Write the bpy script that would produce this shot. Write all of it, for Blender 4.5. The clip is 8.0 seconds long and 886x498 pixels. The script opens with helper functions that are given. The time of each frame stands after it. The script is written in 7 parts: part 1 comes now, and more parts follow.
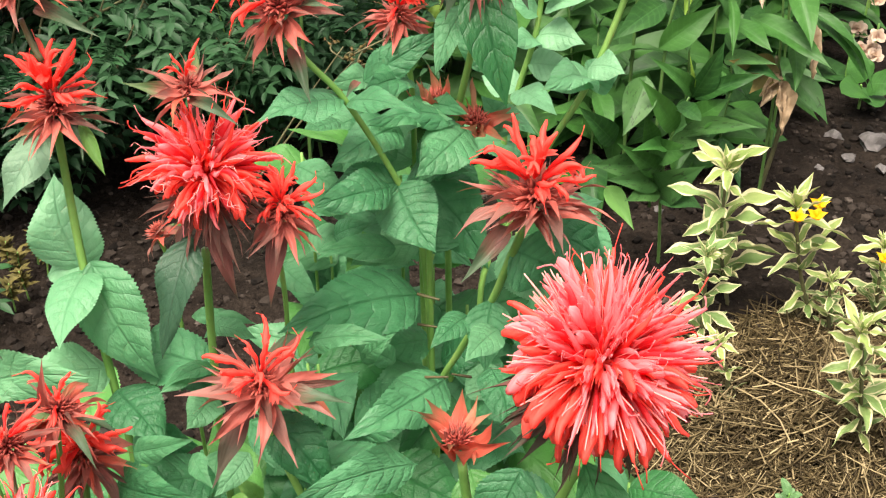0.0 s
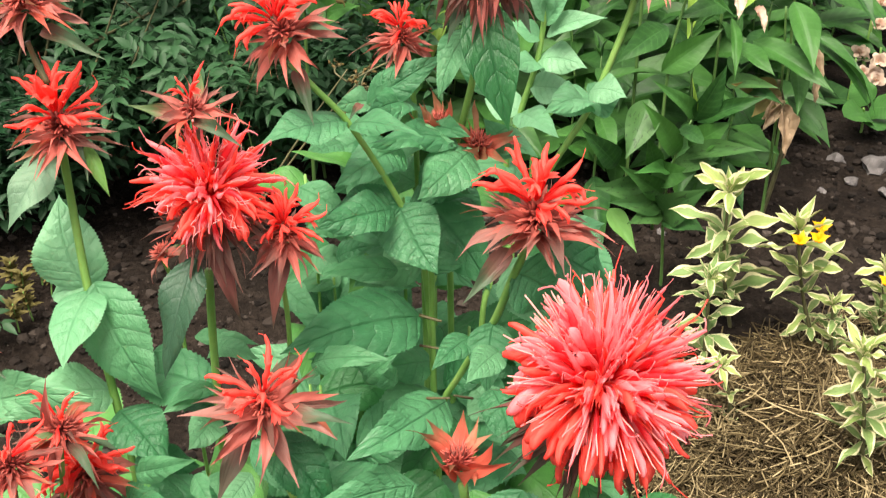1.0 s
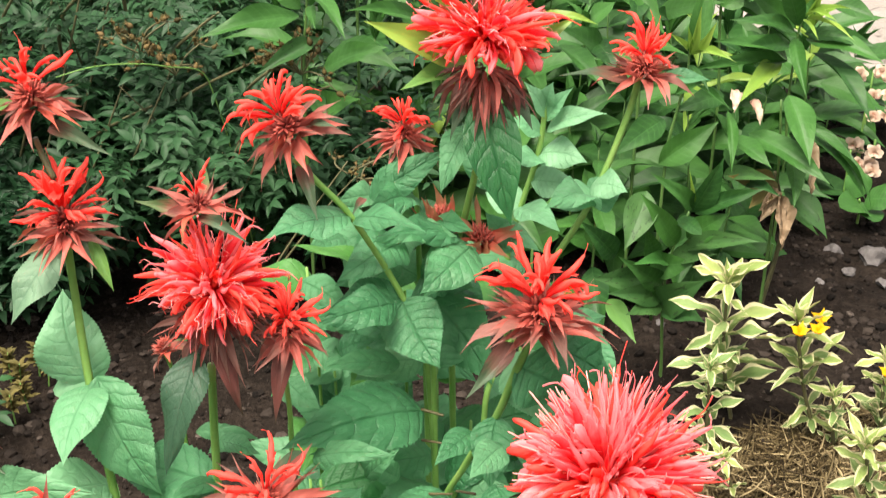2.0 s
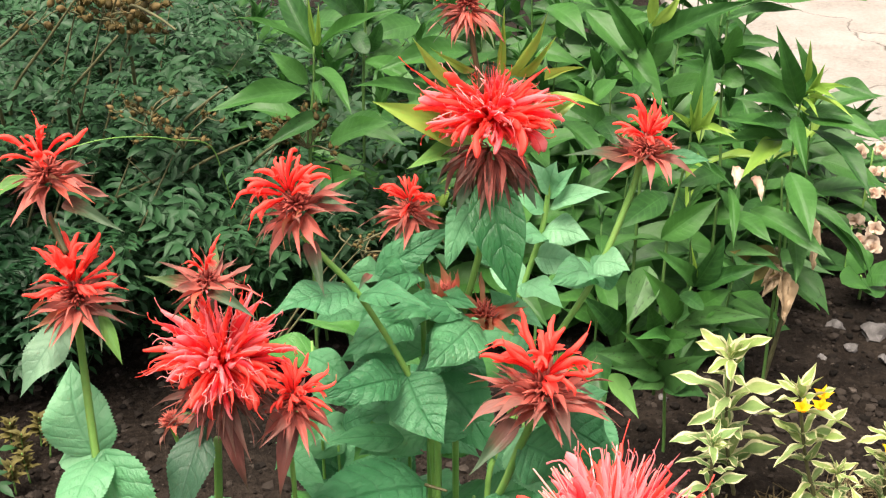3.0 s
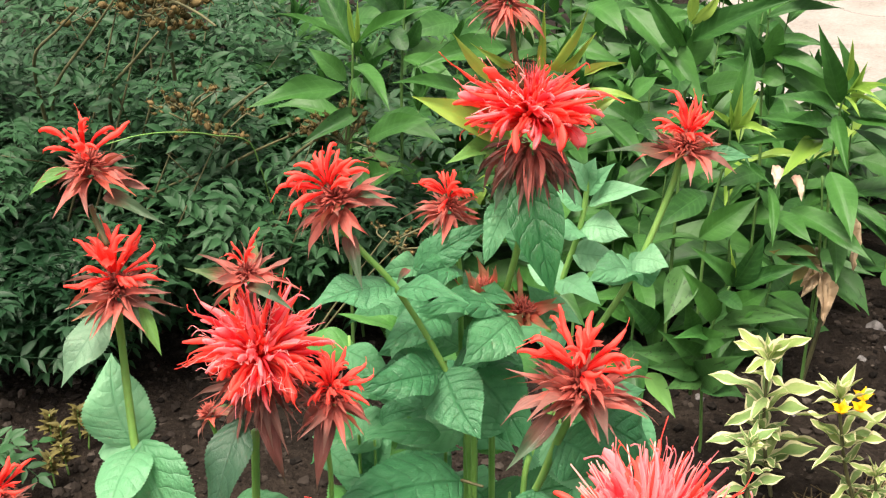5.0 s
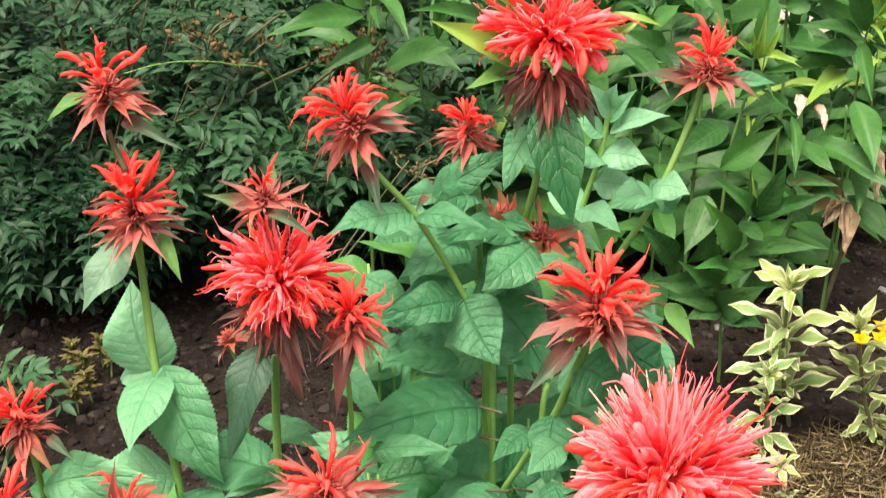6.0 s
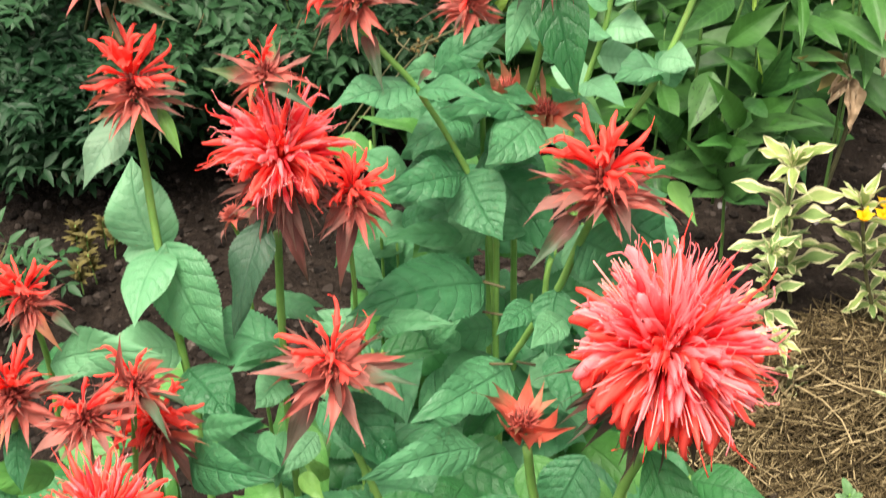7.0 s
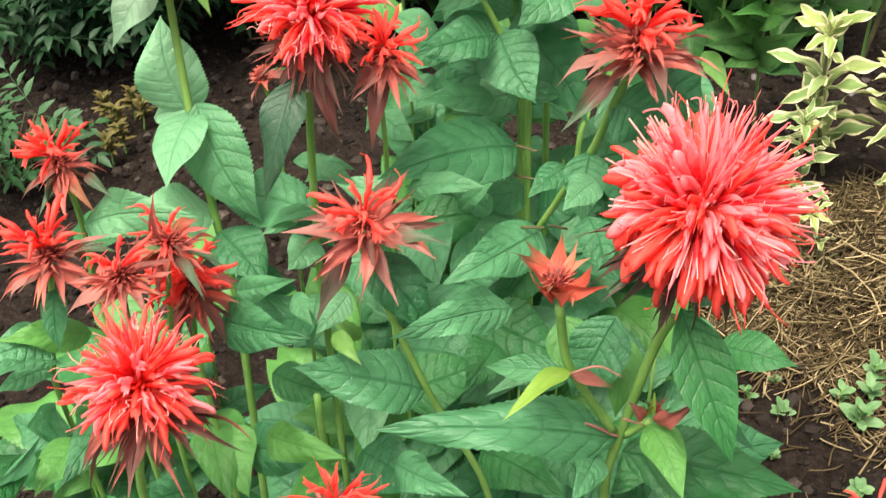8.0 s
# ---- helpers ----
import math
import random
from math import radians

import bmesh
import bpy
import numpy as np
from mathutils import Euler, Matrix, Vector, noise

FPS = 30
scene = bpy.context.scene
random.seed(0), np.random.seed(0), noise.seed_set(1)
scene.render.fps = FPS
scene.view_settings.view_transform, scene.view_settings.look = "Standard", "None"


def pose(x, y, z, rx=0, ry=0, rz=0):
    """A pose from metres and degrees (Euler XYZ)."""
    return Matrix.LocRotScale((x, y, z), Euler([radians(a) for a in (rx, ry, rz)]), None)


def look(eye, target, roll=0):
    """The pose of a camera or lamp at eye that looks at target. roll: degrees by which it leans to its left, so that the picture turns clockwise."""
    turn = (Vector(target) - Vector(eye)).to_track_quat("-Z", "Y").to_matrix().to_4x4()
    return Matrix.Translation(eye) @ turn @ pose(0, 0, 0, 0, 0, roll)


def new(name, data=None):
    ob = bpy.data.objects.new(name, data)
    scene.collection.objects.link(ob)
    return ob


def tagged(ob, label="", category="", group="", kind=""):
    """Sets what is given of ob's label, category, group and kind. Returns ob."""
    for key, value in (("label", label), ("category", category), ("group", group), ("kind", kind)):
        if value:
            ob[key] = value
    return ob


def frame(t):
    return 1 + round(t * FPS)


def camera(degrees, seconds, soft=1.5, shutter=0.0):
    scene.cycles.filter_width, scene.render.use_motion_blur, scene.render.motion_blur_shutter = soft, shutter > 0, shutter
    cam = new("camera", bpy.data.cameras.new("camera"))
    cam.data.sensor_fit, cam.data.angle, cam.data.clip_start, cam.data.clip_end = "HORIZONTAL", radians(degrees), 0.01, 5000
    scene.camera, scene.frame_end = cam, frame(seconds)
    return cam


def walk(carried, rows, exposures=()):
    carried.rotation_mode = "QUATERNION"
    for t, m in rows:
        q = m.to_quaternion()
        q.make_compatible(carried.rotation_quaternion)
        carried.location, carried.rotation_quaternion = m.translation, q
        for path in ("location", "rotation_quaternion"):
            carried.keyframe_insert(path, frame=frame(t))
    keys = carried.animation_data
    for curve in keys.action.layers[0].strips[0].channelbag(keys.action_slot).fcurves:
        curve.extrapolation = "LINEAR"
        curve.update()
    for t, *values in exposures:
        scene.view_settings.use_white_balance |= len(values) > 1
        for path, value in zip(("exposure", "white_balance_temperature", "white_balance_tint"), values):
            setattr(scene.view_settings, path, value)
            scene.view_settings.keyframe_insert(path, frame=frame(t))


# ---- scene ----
cam = camera(39.0, 8.0, soft=1.2, shutter=0.38)
PATH = [
    (0, (0, 0, 1), -0.00, -33.00, -0.00),
    (0.5, (0.0005, -0.0034, 1.0001), 0.36, -32.85, -0.22),
    (1, (0.0009, -0.0032, 1.0018), 0.20, -31.99, 0.06),
    (1.5, (-0.0005, -0.002, 1.0022), 0.07, -30.09, 0.06),
    (3, (-0.0037, -0.0106, 1.0123), 0.19, -24.68, 0.53),
    (3.5, (-0.0032, -0.0136, 1.0125), 0.67, -24.24, 0.44),
    (4, (-0.0034, -0.0139, 1.0123), 1.12, -24.34, 0.33),
    (5.5, (-0.0052, -0.0101, 1.0087), 2.53, -25.68, 0.09),
    (6, (-0.0046, -0.0101, 1.0066), 3.01, -27.86, -0.15),
    (6.5, (-0.0051, -0.0097, 1.0048), 3.14, -30.06, -0.22),
    (7, (-0.005, -0.0087, 1.0009), 3.17, -33.23, -0.58),
    (7.5, (-0.0051, -0.0073, 0.9948), 3.60, -36.65, -0.91),
    (8, (-0.0074, -0.0108, 0.9924), 4.84, -38.82, -1.41),
]
walk(cam, [(t, pose(*place, 90 + pitch, 0, yaw) @ pose(0, 0, 0, 0, 0, roll)) for t, place, yaw, pitch, roll in PATH],
     [(0.0, 1.15, 7300, 15)])

# ---- daylight: bright overcast sky with a wide soft sun ----
world = bpy.data.worlds.new("overcast_sky")
scene.world = world
world.use_nodes = True
wn = world.node_tree
sky = wn.nodes.new("ShaderNodeTexSky")
sky.sky_type = "NISHITA"
sky.sun_disc = False
sky.sun_elevation, sky.sun_rotation = radians(70), radians(210)
sky.dust_density, sky.air_density = 3.0, 1.0
soft_white = wn.nodes.new("ShaderNodeHueSaturation")
soft_white.inputs["Saturation"].default_value = 0.25
wn.links.new(sky.outputs[0], soft_white.inputs["Color"])
wn.links.new(soft_white.outputs[0], wn.nodes["Background"].inputs["Color"])
wn.nodes["Background"].inputs["Strength"].default_value = 0.125
sun_data = bpy.data.lights.new("sun", "SUN")
sun_data.energy, sun_data.angle, sun_data.color = 3.7, radians(34), (1.0, 0.97, 0.92)
sun = new("sun", sun_data)
sun.matrix_world = look((-1.0, -1.7, 5.3), (0, 0, 0))


# ---- materials ----
def nodes_of(name):
    m = bpy.data.materials.new(name)
    m.use_nodes = True
    nt = m.node_tree
    return m, nt, nt.nodes["Principled BSDF"]


def node(nt, kind, **values):
    n = nt.nodes.new(kind)
    for key, v in values.items():
        n.inputs[key].default_value = v
    return n


def math_node(nt, op, a, b=None, c=None, clamp=False):
    n = nt.nodes.new("ShaderNodeMath")
    n.operation, n.use_clamp = op, clamp
    for i, v in enumerate((a, b, c)):
        if v is None:
            continue
        if isinstance(v, (int, float)):
            n.inputs[i].default_value = v
        else:
            nt.links.new(v, n.inputs[i])
    return n.outputs[0]


def mix_color(nt, fac, a, b, how="MIX"):
    n = nt.nodes.new("ShaderNodeMix")
    n.data_type, n.blend_type = "RGBA", how
    for slot, v in ((0, fac), (6, a), (7, b)):
        if isinstance(v, (int, float)):
            n.inputs[slot].default_value = v
        elif isinstance(v, tuple):
            n.inputs[slot].default_value = (*v, 1)
        else:
            nt.links.new(v, n.inputs[slot])
    return n.outputs[2]


def noise_fac(nt, scale, detail=3.0, coord="Object", rough=0.55):
    tc = nt.nodes.new("ShaderNodeTexCoord")
    n = node(nt, "ShaderNodeTexNoise", Scale=scale, Detail=detail, Roughness=rough)
    nt.links.new(tc.outputs[coord], n.inputs["Vector"])
    return n.outputs[0]


def steps(nt, fac, *stops):
    r = nt.nodes.new("ShaderNodeValToRGB")
    while len(r.color_ramp.elements) < len(stops):
        r.color_ramp.elements.new(0.5)
    for e, (p, c) in zip(r.color_ramp.elements, stops):
        e.position, e.color = p, (*c, 1)
    nt.links.new(fac, r.inputs[0])
    return r.outputs[0]


def bump(nt, bsdf, height, strength, distance):
    b = node(nt, "ShaderNodeBump", Strength=strength, Distance=distance)
    nt.links.new(height, b.inputs["Height"])
    nt.links.new(b.outputs[0], bsdf.inputs["Normal"])
    return b


def leaf_uv(nt):
    """Across the blade (0 at the midrib, 1 at the edge) and along it (0 at the stalk, 1 at the tip)."""
    tc = nt.nodes.new("ShaderNodeTexCoord")
    sep = nt.nodes.new("ShaderNodeSeparateXYZ")
    nt.links.new(tc.outputs["UV"], sep.inputs[0])
    side = math_node(nt, "ABSOLUTE", math_node(nt, "MULTIPLY_ADD", sep.outputs[0], 2.0, -1.0))
    return side, sep.outputs[1]


def vein_height(nt, side, along, count, slant):
    """Quilted blade: sunk side veins and a sunk midrib, 0 in the veins and 1 on the pillows between."""
    own = nt.nodes.new("ShaderNodeObjectInfo").outputs["Random"]
    bend = math_node(nt, "MULTIPLY", math_node(nt, "POWER", side, 1.35), -slant)
    spaced = math_node(nt, "MULTIPLY", math_node(nt, "POWER", along, 0.85), math_node(nt, "MULTIPLY_ADD", own, 2.0, count - 1.0))
    wander = math_node(nt, "MULTIPLY", noise_fac(nt, 3.5, 2.0), 0.8)
    wave = math_node(nt, "SINE", math_node(nt, "MULTIPLY", math_node(nt, "ADD", math_node(nt, "ADD", bend, spaced), wander), 6.283))
    pillow = math_node(nt, "POWER", math_node(nt, "MULTIPLY_ADD", wave, 0.5, 0.5), 0.12)
    rib = math_node(nt, "MULTIPLY", side, 14.0, clamp=True)
    return math_node(nt, "MULTIPLY", pillow, rib)


def finish_leaf(m, nt, bsdf, color, glow):
    """Adds the light that shines through a thin blade."""
    tr = nt.nodes.new("ShaderNodeBsdfTranslucent")
    mix = nt.nodes.new("ShaderNodeMixShader")
    mix.inputs[0].default_value = glow
    bright = nt.nodes.new("ShaderNodeHueSaturation")
    bright.inputs["Value"].default_value = 1.3
    nt.links.new(color, bright.inputs["Color"])
    nt.links.new(bright.outputs[0], tr.inputs["Color"])
    nt.links.new(bsdf.outputs[0], mix.inputs[1])
    nt.links.new(tr.outputs[0], mix.inputs[2])
    nt.links.new(mix.outputs[0], nt.nodes["Material Output"].inputs["Surface"])
    return m


def leaf_material(name, dark, light, vein, count=8.0, slant=1.3, rough=0.42, relief=0.3, spread=0.35, glow=0.3, spots=None, edge=None, edge_from=0.87, vein_mix=0.3, pucker=0.0):
    m, nt, bsdf = nodes_of(name)
    side, along = leaf_uv(nt)
    info = nt.nodes.new("ShaderNodeObjectInfo")
    blotch = noise_fac(nt, 4.0, 4.0)
    tone = math_node(nt, "MULTIPLY_ADD", info.outputs["Random"], spread * 2, math_node(nt, "MULTIPLY_ADD", blotch, 0.9, -spread), clamp=True)
    color = mix_color(nt, tone, dark, light)
    pillow = vein_height(nt, side, along, count, slant)
    color = mix_color(nt, math_node(nt, "MULTIPLY_ADD", pillow, -vein_mix, vein_mix), color, vein)
    if spots:
        sp = math_node(nt, "GREATER_THAN", noise_fac(nt, 9.0, 3.0), 0.62)
        color = mix_color(nt, math_node(nt, "MULTIPLY", sp, 0.6), color, spots)
    if edge:
        ragged = math_node(nt, "MULTIPLY_ADD", noise_fac(nt, 7.0, 3.0), 0.55, math_node(nt, "MULTIPLY_ADD", along, 0.12, side))
        color = mix_color(nt, math_node(nt, "MULTIPLY_ADD", ragged, 15.0, -15.0 * edge_from, clamp=True), color, edge)
    nt.links.new(color, bsdf.inputs["Base Color"])
    grain = noise_fac(nt, 60.0, 2.0)
    crease = math_node(nt, "MULTIPLY", math_node(nt, "SUBTRACT", noise_fac(nt, 17.0, 3.0), 0.5), 1.2)
    height = math_node(nt, "ADD", crease, math_node(nt, "MULTIPLY_ADD", grain, 0.25, pillow))
    if pucker:
        cells = node(nt, "ShaderNodeTexVoronoi", Scale=26.0, Randomness=0.9)
        cells.feature = "SMOOTH_F1"
        nt.links.new(nt.nodes.new("ShaderNodeTexCoord").outputs["Object"], cells.inputs["Vector"])
        height = math_node(nt, "MULTIPLY_ADD", cells.outputs["Distance"], -pucker, height)
    bump(nt, bsdf, height, relief, 0.0022)
    nt.links.new(math_node(nt, "MULTIPLY_ADD", blotch, 0.3, rough - 0.15), bsdf.inputs["Roughness"])
    bsdf.inputs["Specular IOR Level"].default_value = 0.46 if pucker else 0.33
    return finish_leaf(m, nt, bsdf, color, glow)


def blade_material(name, base, tip, change, rough=0.5, spread=0.25, glow=0.15, streak=0.12, wear=0.0):
    """A petal or bract: one colour at its foot, another at its tip, with lengthwise streaks."""
    m, nt, bsdf = nodes_of(name)
    side, along = leaf_uv(nt)
    info = nt.nodes.new("ShaderNodeObjectInfo")
    shift = math_node(nt, "MULTIPLY_ADD", info.outputs["Random"], spread * 2, -spread)
    mottle = noise_fac(nt, 5.0, 3.0)
    fac = math_node(nt, "ADD", math_node(nt, "MULTIPLY_ADD", mottle, 0.5, -0.25), math_node(nt, "ADD", along, shift))
    color = mix_color(nt, math_node(nt, "MULTIPLY_ADD", fac, 3.0, -3.0 * change + 0.5, clamp=True), base, tip)
    lines = math_node(nt, "MULTIPLY_ADD", math_node(nt, "SINE", math_node(nt, "MULTIPLY", side, 22.0)), 0.5, 0.5)
    worn = math_node(nt, "MULTIPLY_ADD", noise_fac(nt, 9.0, 4.0), 4.0, -2.1, clamp=True)
    color = mix_color(nt, math_node(nt, "MULTIPLY", worn, wear), color, tuple(c * k for c, k in zip(tip, (0.4, 0.5, 0.45))))
    color = mix_color(nt, math_node(nt, "MULTIPLY", lines, streak), color, tuple(c * 0.55 for c in base))
    nt.links.new(color, bsdf.inputs["Base Color"])
    bump(nt, bsdf, math_node(nt, "MULTIPLY_ADD", lines, 0.3, math_node(nt, "MULTIPLY", mottle, 2.0)), 0.2, 0.002)
    bsdf.inputs["Roughness"].default_value = rough
    bsdf.inputs["Specular IOR Level"].default_value = 0.3
    return finish_leaf(m, nt, bsdf, color, glow)


def mottled(name, stops, scale, rough, relief, distance, detail=6.0, fine=None, coord="Object", gloss=0.4):
    m, nt, bsdf = nodes_of(name)
    f = noise_fac(nt, scale, detail, coord, 0.65)
    if fine:
        f = math_node(nt, "MULTIPLY_ADD", noise_fac(nt, fine, 3.0, coord), 0.4, math_node(nt, "MULTIPLY", f, 0.65))
    nt.links.new(steps(nt, f, *stops), bsdf.inputs["Base Color"])
    bsdf.inputs["Roughness"].default_value = rough
    bsdf.inputs["Specular IOR Level"].default_value = gloss
    bump(nt, bsdf, f, relief, distance)
    return m


def cracked(name, stops):
    """Weathered stone: stains, grit and thin wandering cracks."""
    m, nt, bsdf = nodes_of(name)
    stain = noise_fac(nt, 4.0, 9.0, rough=0.7)
    grit = noise_fac(nt, 90.0, 4.0)
    tc = nt.nodes.new("ShaderNodeTexCoord")
    bent = nt.nodes.new("ShaderNodeVectorMath")
    bent.operation = "MULTIPLY_ADD"
    wob = node(nt, "ShaderNodeTexNoise", Scale=5.0, Detail=5.0)
    nt.links.new(tc.outputs["Object"], wob.inputs["Vector"])
    nt.links.new(wob.outputs["Color"], bent.inputs[0])
    bent.inputs[1].default_value = (0.35, 0.35, 0.35)
    nt.links.new(tc.outputs["Object"], bent.inputs[2])
    net = node(nt, "ShaderNodeTexVoronoi", Scale=1.5)
    net.feature = "DISTANCE_TO_EDGE"
    nt.links.new(bent.outputs[0], net.inputs["Vector"])
    open_crack = math_node(nt, "MULTIPLY", net.outputs["Distance"], 130.0, clamp=True)
    tone = math_node(nt, "MULTIPLY_ADD", grit, 0.35, math_node(nt, "MULTIPLY", stain, 0.68))
    color = mix_color(nt, open_crack, (0.1, 0.085, 0.07), steps(nt, tone, *stops))
    nt.links.new(color, bsdf.inputs["Base Color"])
    bsdf.inputs["Roughness"].default_value = 0.9
    bump(nt, bsdf, math_node(nt, "MULTIPLY_ADD", grit, 0.4, math_node(nt, "ADD", stain, math_node(nt, "MULTIPLY", open_crack, 0.5))), 0.6, 0.012)
    return m


def islands(name, stops, rough, scale=30.0):
    """Loose bits in one heap: every bit takes its own tone."""
    m, nt, bsdf = nodes_of(name)
    g = nt.nodes.new("ShaderNodeNewGeometry")
    f = math_node(nt, "MULTIPLY_ADD", noise_fac(nt, scale, 3.0), 0.3, math_node(nt, "MULTIPLY_ADD", g.outputs["Random Per Island"], 0.9, -0.1), clamp=True)
    nt.links.new(steps(nt, f, *stops), bsdf.inputs["Base Color"])
    bsdf.inputs["Roughness"].default_value = rough
    bsdf.inputs["Specular IOR Level"].default_value = 0.15
    return m


